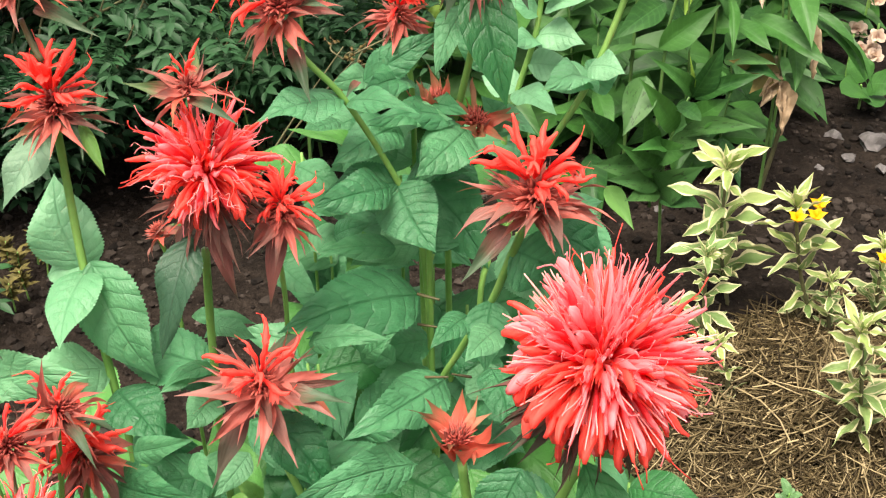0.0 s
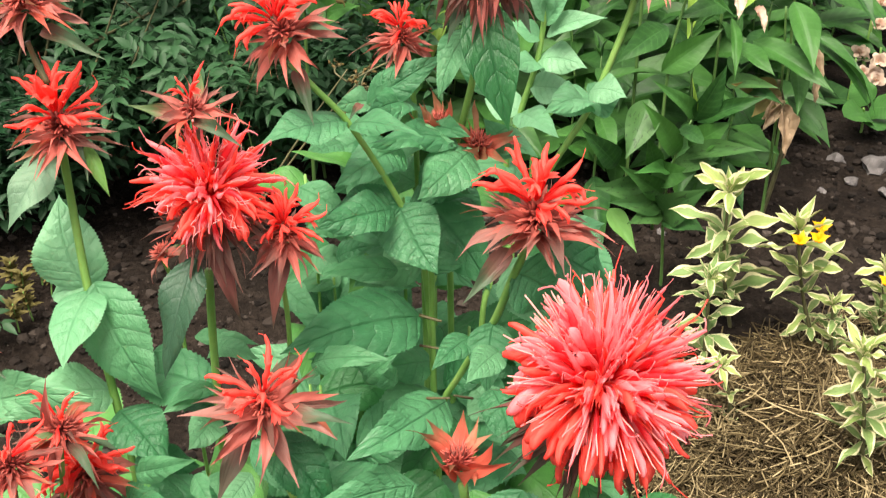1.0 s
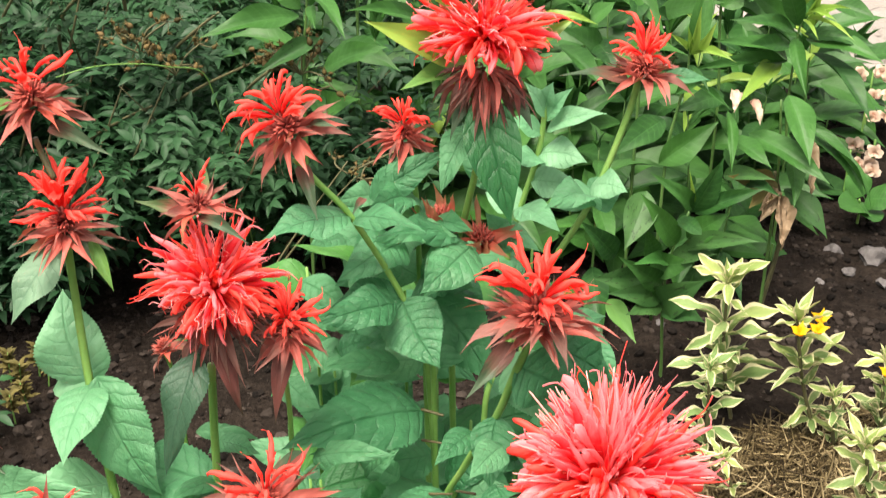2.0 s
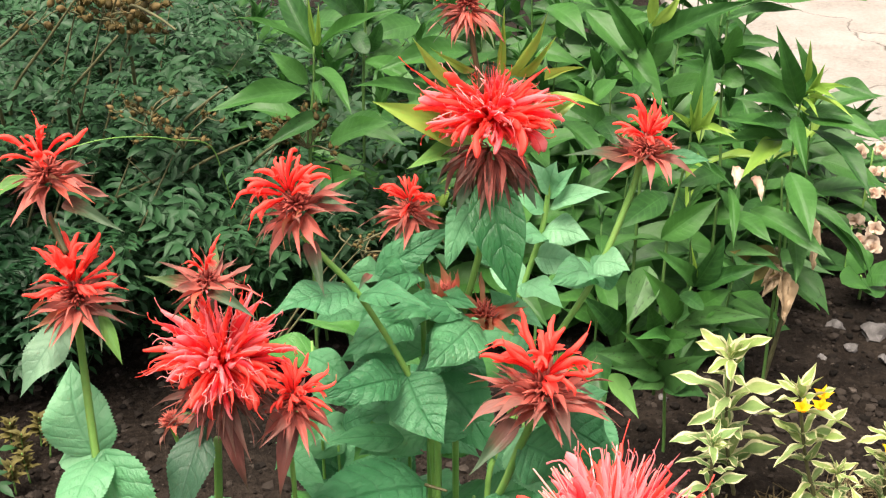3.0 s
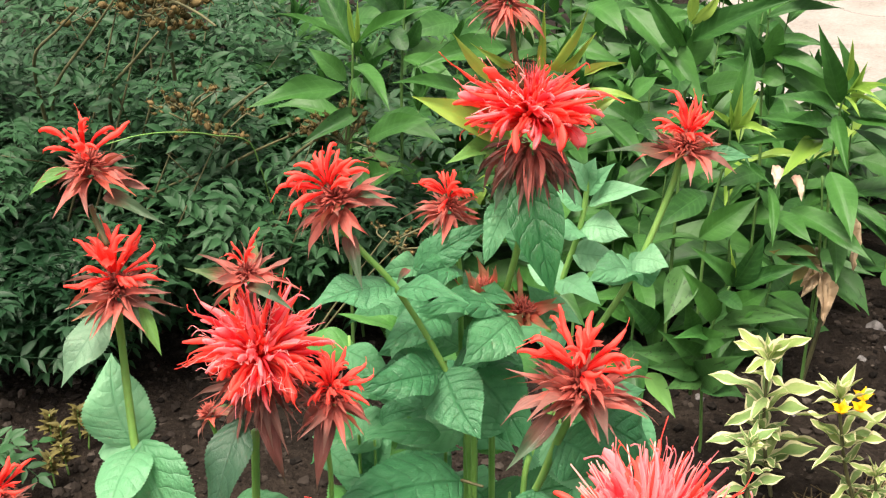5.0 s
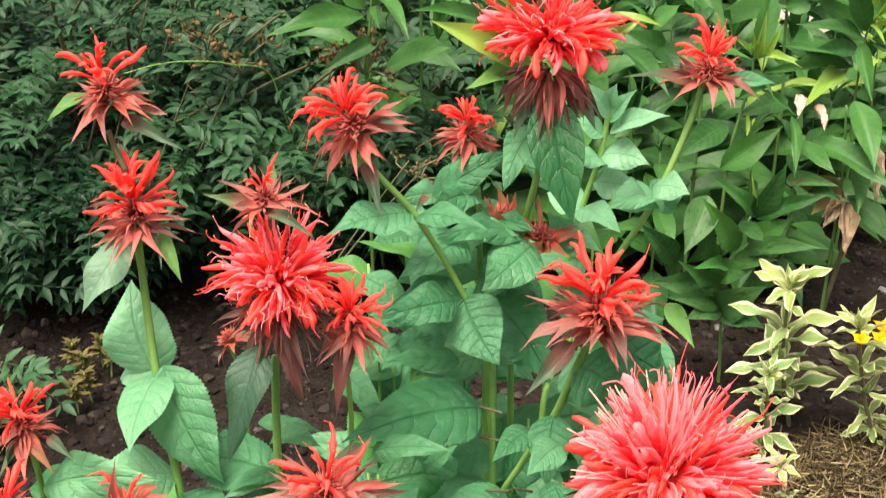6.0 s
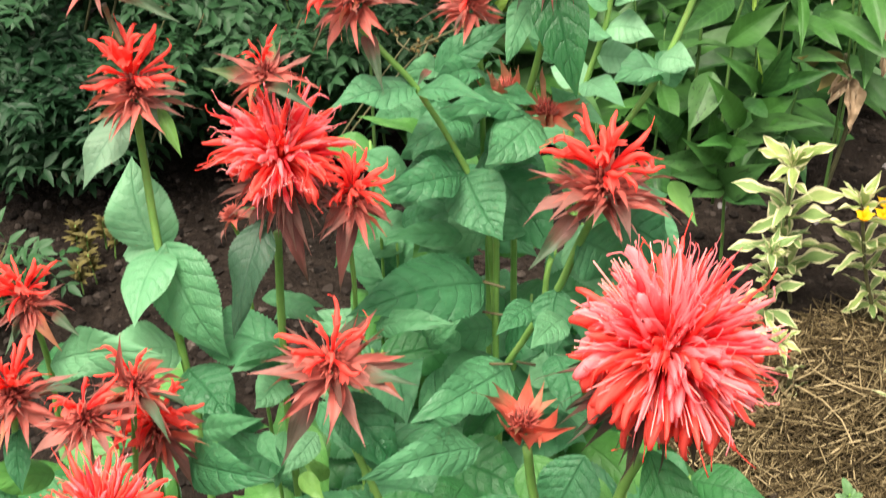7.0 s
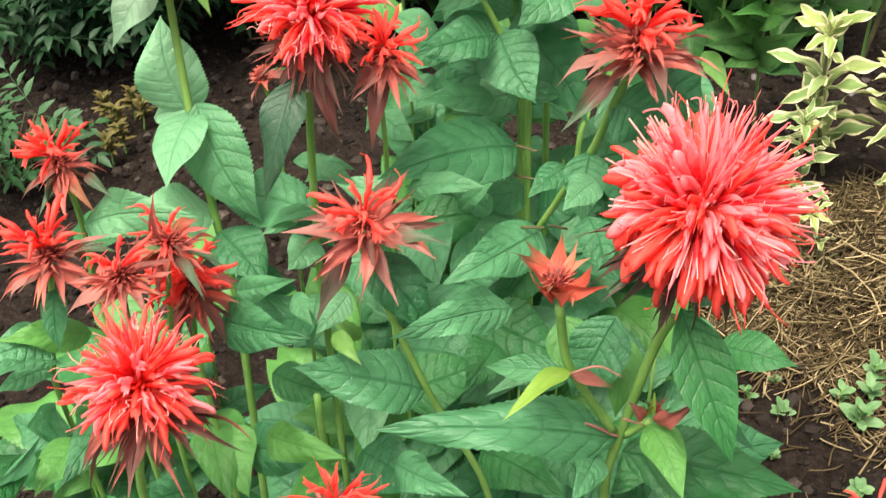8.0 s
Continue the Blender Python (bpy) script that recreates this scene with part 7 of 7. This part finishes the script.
lance_plant((0.168, 2.17, -0.01), (0.168, 2.17, 0.323), 242, 20, 0.175)
lance_plant((0.386, 2.07, -0.01), (0.386, 2.07, 0.327), 243, 20, 0.175)
lance_plant((0.507, 2.17, -0.01), (0.507, 2.17, 0.297), 244, 20, 0.175)
lance_plant((0.665, 2.22, -0.01), (0.665, 2.22, 0.245), 245, 18, 0.17)
lance_plant((0.141, 2.72, -0.01), (0.141, 2.72, 0.365), 246, 16, 0.18)
lance_plant((0.235, 2.82, -0.01), (0.235, 2.82, 0.357), 247, 16, 0.18)
lance_plant((0.300, 2.72, -0.01), (0.300, 2.72, 0.391), 248, 16, 0.18)
lance_plant((0.074, 2.42, -0.01), (0.074, 2.42, 0.313), 249, 16, 0.18)
lance_plant((0.166, 2.47, -0.01), (0.166, 2.47, 0.301), 250, 16, 0.18)
lance_plant((0.243, 2.42, -0.01), (0.243, 2.42, 0.293), 251, 16, 0.18)
lance_plant((0.318, 2.42, -0.01), (0.318, 2.42, 0.348), 252, 16, 0.18)
lance_plant((0.444, 2.62, -0.01), (0.444, 2.62, 0.251), 253, 16, 0.18)
lance_plant((0.381, 2.42, -0.01), (0.381, 2.42, 0.250), 254, 16, 0.18)
lance_plant((0.507, 2.72, -0.01), (0.507, 2.72, 0.273), 255, 16, 0.18)
lance_plant((-0.032, 2.72, -0.01), (-0.032, 2.72, 0.387), 256, 16, 0.18)
lance_plant((-0.110, 2.52, -0.01), (-0.110, 2.52, 0.363), 257, 16, 0.18)
lance_plant((-0.462, 2.62, -0.01), (-0.462, 2.62, 0.370), 258, 18, 0.17)
lance_plant((-0.575, 2.72, -0.01), (-0.575, 2.72, 0.394), 259, 18, 0.17)
lance_plant((-0.389, 2.72, -0.01), (-0.389, 2.72, 0.419), 260, 18, 0.17)
lance_plant((-0.217, 2.72, -0.01), (-0.217, 2.72, 0.421), 261, 18, 0.17)
lance_plant((0.431, 2.02, -0.01), (0.431, 2.02, 0.334), 262, 22, 0.16, 0.3)
lance_plant((0.637, 2.10, -0.01), (0.637, 2.10, 0.330), 263, 22, 0.17, 0.3)
lance_plant((-0.013, 1.92, -0.01), (-0.013, 1.92, 0.334), 266, 18, 0.14, 0.5)
lance_plant((0.845, 2.47, -0.01), (0.845, 2.47, 0.159), 268, 20, 0.2)
lance_plant((0.718, 2.42, -0.01), (0.718, 2.42, 0.221), 269, 20, 0.2)
lance_plant((0.593, 2.47, -0.01), (0.593, 2.47, 0.327), 270, 20, 0.14)
lance_plant((0.441, 1.74, -0.01), (0.441, 1.74, 0.156), 279, 12, 0.105, width=0.3)
lance_plant((-0.1, 2.75, -0.01), (-0.1, 2.75, 0.5), 401, 26, 0.18)
lance_plant((0.03, 2.8, -0.01), (0.03, 2.8, 0.5), 402, 26, 0.18)
lance_plant((0.16, 2.75, -0.01), (0.16, 2.75, 0.5), 403, 26, 0.18)
lance_plant((0.29, 2.8, -0.01), (0.29, 2.8, 0.49), 404, 26, 0.18)
lance_plant((0.4, 2.75, -0.01), (0.4, 2.75, 0.48), 405, 26, 0.18)
lance_plant((0.5, 2.7, -0.01), (0.5, 2.7, 0.44), 406, 26, 0.18)
lance_plant((-0.25, 2.85, -0.01), (-0.25, 2.85, 0.52), 407, 26, 0.18)
lance_plant((0.09, 2.3, -0.01), (0.09, 2.3, 0.44), 408, 26, 0.18)
lance_plant((0.22, 2.45, -0.01), (0.22, 2.45, 0.45), 409, 26, 0.18)
lance_plant((0.33, 2.4, -0.01), (0.33, 2.4, 0.43), 410, 26, 0.18)
lance_plant((0.42, 2.25, -0.01), (0.42, 2.25, 0.4), 411, 26, 0.18)
lance_plant((0.13, 2.1, -0.01), (0.13, 2.1, 0.38), 412, 26, 0.18)
lance_plant((0.0, 2.25, -0.01), (0.0, 2.25, 0.45), 413, 26, 0.18)
lance_plant((0.26, 2.15, -0.01), (0.26, 2.15, 0.37), 414, 26, 0.18)
lance_plant((0.52, 2.5, -0.01), (0.52, 2.5, 0.42), 415, 26, 0.18)


# ---- shrubs ----
feather_shrub((-0.95, 2.05, 0), (0.4, 0.45), 0.56, 301, 1000)
feather_shrub((-0.55, 1.95, 0), (0.36, 0.4), 0.54, 302, 1050)
feather_shrub((-0.3, 1.85, 0), (0.3, 0.35), 0.42, 303, 950)
feather_shrub((-0.7, 1.7, 0), (0.45, 0.22), 0.28, 304, 950)
feather_shrub((-0.25, 2.3, 0), (0.3, 0.35), 0.5, 305, 416)
feather_shrub((-1.0, 3.0, 0), (0.7, 0.3), 0.7, 310, 420, 0.03)
feather_shrub((-0.7, 2.5, 0), (0.5, 0.3), 0.6, 306, 480)
feather_shrub((-0.7, 1.33, 0), (0.1, 0.07), 0.12, 307, 44, 0.024)
feather_shrub((-0.473, 1.969, 0), (0.16, 0.1), 0.17, 308, 90, 0.024)
feather_shrub((-0.546, 1.861, 0), (0.12, 0.08), 0.12, 309, 50, 0.024)
p = thing("bare_branch", (-0.5, 1.75, 0), "bare olive-brown woody shoots in the shrub", "branch")
stem(p, [(-0.726, 2, 0.02), (-0.677, 1.82, 0.363), (-0.628, 1.72, 0.465), (-0.564, 1.69, 0.543), (-0.505, 1.66, 0.614)], 0.0036, 0.0016, "stem_dark", "shoot")
stem(p, [(-0.622, 2, 0.02), (-0.585, 1.82, 0.358), (-0.548, 1.72, 0.459), (-0.499, 1.69, 0.514), (-0.456, 1.66, 0.56)], 0.0036, 0.0016, "stem_dark", "shoot")
stem(p, [(-0.728, 2, 0.02), (-0.692, 1.82, 0.395), (-0.655, 1.72, 0.507), (-0.606, 1.69, 0.553), (-0.564, 1.66, 0.592)], 0.0036, 0.0016, "stem_dark", "shoot")
stem(p, [(-0.511, 2, 0.02), (-0.481, 1.82, 0.456), (-0.451, 1.72, 0.585), (-0.41, 1.69, 0.581), (-0.376, 1.66, 0.569)], 0.0036, 0.0016, "stem_dark", "shoot")
stem(p, [(-0.354, 2, 0.02), (-0.321, 1.82, 0.279), (-0.287, 1.72, 0.358), (-0.242, 1.69, 0.401), (-0.203, 1.66, 0.436)], 0.0036, 0.0016, "stem_dark", "shoot")
stem(p, [(-0.512, 2, 0.02), (-0.460, 1.82, 0.257), (-0.407, 1.72, 0.329), (-0.339, 1.69, 0.376), (-0.276, 1.66, 0.414)], 0.0036, 0.0016, "stem_dark", "shoot")
stem(p, [(-0.604, 2, 0.02), (-0.562, 1.82, 0.220), (-0.521, 1.72, 0.282), (-0.466, 1.69, 0.321), (-0.417, 1.66, 0.352)], 0.0036, 0.0016, "stem_dark", "shoot")
stem(p, [(-0.450, 2, 0.02), (-0.419, 1.82, 0.324), (-0.388, 1.72, 0.416), (-0.347, 1.69, 0.457), (-0.311, 1.66, 0.489)], 0.0036, 0.0016, "stem_dark", "shoot")
stem(p, [(-0.283, 2, 0.02), (-0.257, 1.82, 0.258), (-0.23, 1.72, 0.331), (-0.194, 1.69, 0.361), (-0.164, 1.66, 0.382)], 0.0036, 0.0016, "stem_dark", "shoot")
p = thing("grass_stalk", (-0.296, 1.77, 0), "thin arching green grass stalk", "grass")
stem(p, [(-0.296, 1.77, -0.01), (-0.337, 1.68, 0.381), (-0.377, 1.58, 0.44), (-0.414, 1.52, 0.464), (-0.447, 1.48, 0.473), (-0.482, 1.46, 0.468)], 0.0012, 0.0007)
seed_spray((-0.654, 1.73, 0.1), (-0.494, 1.75, 0.583), 287, 60, 0.04, 0.0066)
seed_spray((-0.617, 1.74, 0.1), (-0.457, 1.76, 0.566), 288, 40, 0.032, 0.0062)
seed_spray((-0.698, 1.76, 0.1), (-0.538, 1.78, 0.59), 289, 36, 0.036, 0.006)
seed_spray((-0.356, 1.58, 0.1), (-0.196, 1.6, 0.445), 290, 46, 0.026, 0.0042)
seed_spray((-0.582, 1.63, 0.1), (-0.422, 1.65, 0.454), 291, 34, 0.024, 0.0038)
seed_spray((-0.537, 1.63, 0.1), (-0.377, 1.65, 0.421), 292, 26, 0.022, 0.0038)
seed_spray((-0.389, 1.6, 0.1), (-0.229, 1.62, 0.45), 293, 26, 0.022, 0.0038)
seed_spray((-0.278, 1.53, 0.1), (-0.118, 1.55, 0.299), 294, 24, 0.024, 0.0026)
seed_spray((-0.289, 1.48, 0.1), (-0.129, 1.5, 0.338), 295, 16, 0.02, 0.0026)


# ---- variegated plants, mulch, stones and weeds ----
variegated_plant((0.391, 1.392, -0.005), (0.359, 1.382, 0.222), 296, 8, 0.068)
variegated_plant((0.338, 1.31, -0.005), (0.329, 1.3, 0.144), 297, 5, 0.045, pale=1)
variegated_plant((0.496, 1.347, -0.005), (0.439, 1.337, 0.198), 298, 7, 0.057, 3, "cream-edged variegated loosestrife with yellow flowers")
variegated_plant((0.572, 1.322, -0.005), (0.551, 1.312, 0.149), 299, 8, 0.045, 3, "cream-edged variegated loosestrife with yellow flowers")
variegated_plant((0.488, 1.103, -0.005), (0.456, 1.093, 0.181), 300, 8, 0.054)
variegated_plant((0.512, 1.322, -0.005), (0.493, 1.312, 0.097), 301, 5, 0.036)
variegated_plant((0.344, 1.184, -0.005), (0.323, 1.174, 0.103), 302, 3, 0.04)
stone((0.723, 1.859, 0), 0.03, 303)
stone((0.663, 1.885, 0), 0.017, 304)
stone((0.667, 1.81, 0), 0.012, 305)
stone((0.331, 1.645, 0), 0.01, 306)
stone((0.466, 1.604, 0), 0.012, 307)
stone((0.612, 1.778, 0), 0.008, 308)
stone((0.468, 1.895, 0), 0.01, 309)
stone((0.713, 1.778, 0), 0.012, 310)
straw("straw_mulch", 0.45, 1.17, 0.27, 0.19, 9500, 41, 0.03)
straw("straw_mulch", 0.66, 1.28, 0.2, 0.16, 2600, 42, 0.02)
straw("straw_mulch", 0.42, 0.99, 0.1, 0.12, 700, 43, 0.01, 0.09)
straw("straw_mulch", 0.3, 0.92, 0.1, 0.1, 60, 44, 0.004, 0.08)
rosette((0.268, 0.947, 0), 311, 11, 0.017, height=0.012)
rosette((0.348, 0.93, 0), 312, 15, 0.024, height=0.030)
rosette((0.336, 0.963, 0), 313, 11, 0.018, height=0.024)
rosette((0.37, 0.973, 0), 314, 12, 0.021, height=0.030)
rosette((0.243, 0.893, 0), 315, 10, 0.012, height=0.012)
rosette((0.241, 0.967, 0), 316, 9, 0.012, height=0.018)
rosette((0.254, 0.886, 0), 317, 9, 0.011, height=0.006)
rosette((0.332, 0.844, 0), 318, 11, 0.018, height=0.012)
rosette((0.274, 0.994, 0), 319, 8, 0.010, height=0.006)
rosette((-0.251, 0.916, 0), 320, 10, 0.015, height=0.018)
rosette((-0.228, 0.926, 0), 321, 10, 0.015, height=0.018)
rosette((0.375, 0.999, 0), 322, 10, 0.018, height=0.030)
rosette((-0.594, 1.452, 0), 323, 26, 0.02, "ochre", "withered_weed", "withered ochre weed on dark soil", "weed", 0.05, "lance")
rosette((-0.581, 1.495, 0), 324, 26, 0.02, "ochre", "withered_weed", "withered ochre weed on dark soil", "weed", 0.05, "lance")
rosette((-0.582, 1.383, 0), 325, 26, 0.02, "ochre", "withered_weed", "withered ochre weed on dark soil", "weed", 0.05, "lance")
rosette((-0.571, 1.41, 0), 326, 26, 0.02, "ochre", "withered_weed", "withered ochre weed on dark soil", "weed", 0.05, "lance")
rosette((-0.562, 1.473, 0), 327, 26, 0.02, "ochre", "withered_weed", "withered ochre weed on dark soil", "weed", 0.05, "lance")
rosette((-0.618, 1.48, 0), 328, 26, 0.02, "ochre", "withered_weed", "withered ochre weed on dark soil", "weed", 0.05, "lance")
p = thing("round_leaf_weed", (0.737, 1.998, 0), "low plant with large round green leaves", "plant")
stem(p, [(0.737, 1.998, -0.01), (0.737, 1.998, 0.03), (0.73, 1.988, 0.051)], 0.003, 0.002)
leaf(p, (0.741, 1.998, 0.035), (0.681, 1.938, 0.059), 0.0607, "lance", face=(-0.1, -0.6, 0.8), kind="round")
leaf(p, (0.74, 1.998, 0.041), (0.744, 1.938, 0.032), 0.0648, "lance", face=(0.2, -0.6, 0.8), kind="round")
leaf(p, (0.744, 1.998, 0.046), (0.787, 1.968, 0.061), 0.0688, "lance", face=(0.2, -0.5, 0.8), kind="round")
leaf(p, (0.738, 1.998, 0.052), (0.717, 2.018, 0.091), 0.0593, "lance", face=(0, -0.5, 0.8), kind="round")
p = thing("withered_plant", (0.488, 1.68, 0), "withered plant with curled brown leaves", "plant")
stem(p, [(0.488, 1.68, -0.01), (0.508, 1.68, 0.152), (0.48, 1.66, 0.252)], 0.004, 0.003, "stem_dark")
leaf(p, (0.482, 1.64, 0.226), (0.48, 1.58, 0.166), 0.0242, "dry", face=(0, -1, 0.3), kind="crumple")
leaf(p, (0.474, 1.64, 0.235), (0.45, 1.6, 0.201), 0.0242, "dry", face=(0, -1, 0.3), kind="crumple")
leaf(p, (0.49, 1.64, 0.235), (0.544, 1.58, 0.184), 0.0354, "spotted", kind="lance")
leaf(p, (0.523, 1.68, 0.296), (0.523, 1.62, 0.227), 0.0210, "dry", face=(0, -1, 0.3), kind="crumple")
leaf(p, (0.483, 1.64, 0.226), (0.448, 1.6, 0.219), 0.0161, "dry", kind="crumple")
leaf(p, (0.528, 1.68, 0.313), (0.596, 1.6, 0.236), 0.0320, "lance", kind="lance")


def faded_flower(foot, top, seed):
    """A low plant with round clusters of faded petals."""
    rnd = random.Random(seed)
    q = thing("faded_flower", foot, "low plant with clusters of faded pinkish white blooms", "flower", "faded flowers")
    stem(q, [foot, top], 0.003, 0.002)
    for k in range(5):
        c = Vector(top) + Vector((rnd.uniform(-0.05, 0.05), rnd.uniform(-0.03, 0.03), rnd.uniform(-0.05, 0.03)))
        for j in range(16):
            d = Vector((rnd.uniform(-1, 1), rnd.uniform(-1, 0.6), rnd.uniform(-0.4, 1))).normalized()
            part("petal", blade("round", j % 3, "faded"), q, blade_pose(c, c + d * 0.017, 0.014, (d.y, -1, 0.4)))


faded_flower((0.74, 2.1, -0.005), (0.74, 2.1, 0.098), 329)
faded_flower((0.8, 2.15, -0.005), (0.8, 2.15, 0.097), 330)
faded_flower((0.808, 2.25, -0.005), (0.808, 2.25, 0.147), 331)
faded_flower((0.829, 2.3, -0.005), (0.829, 2.3, 0.173), 332)

pavement()
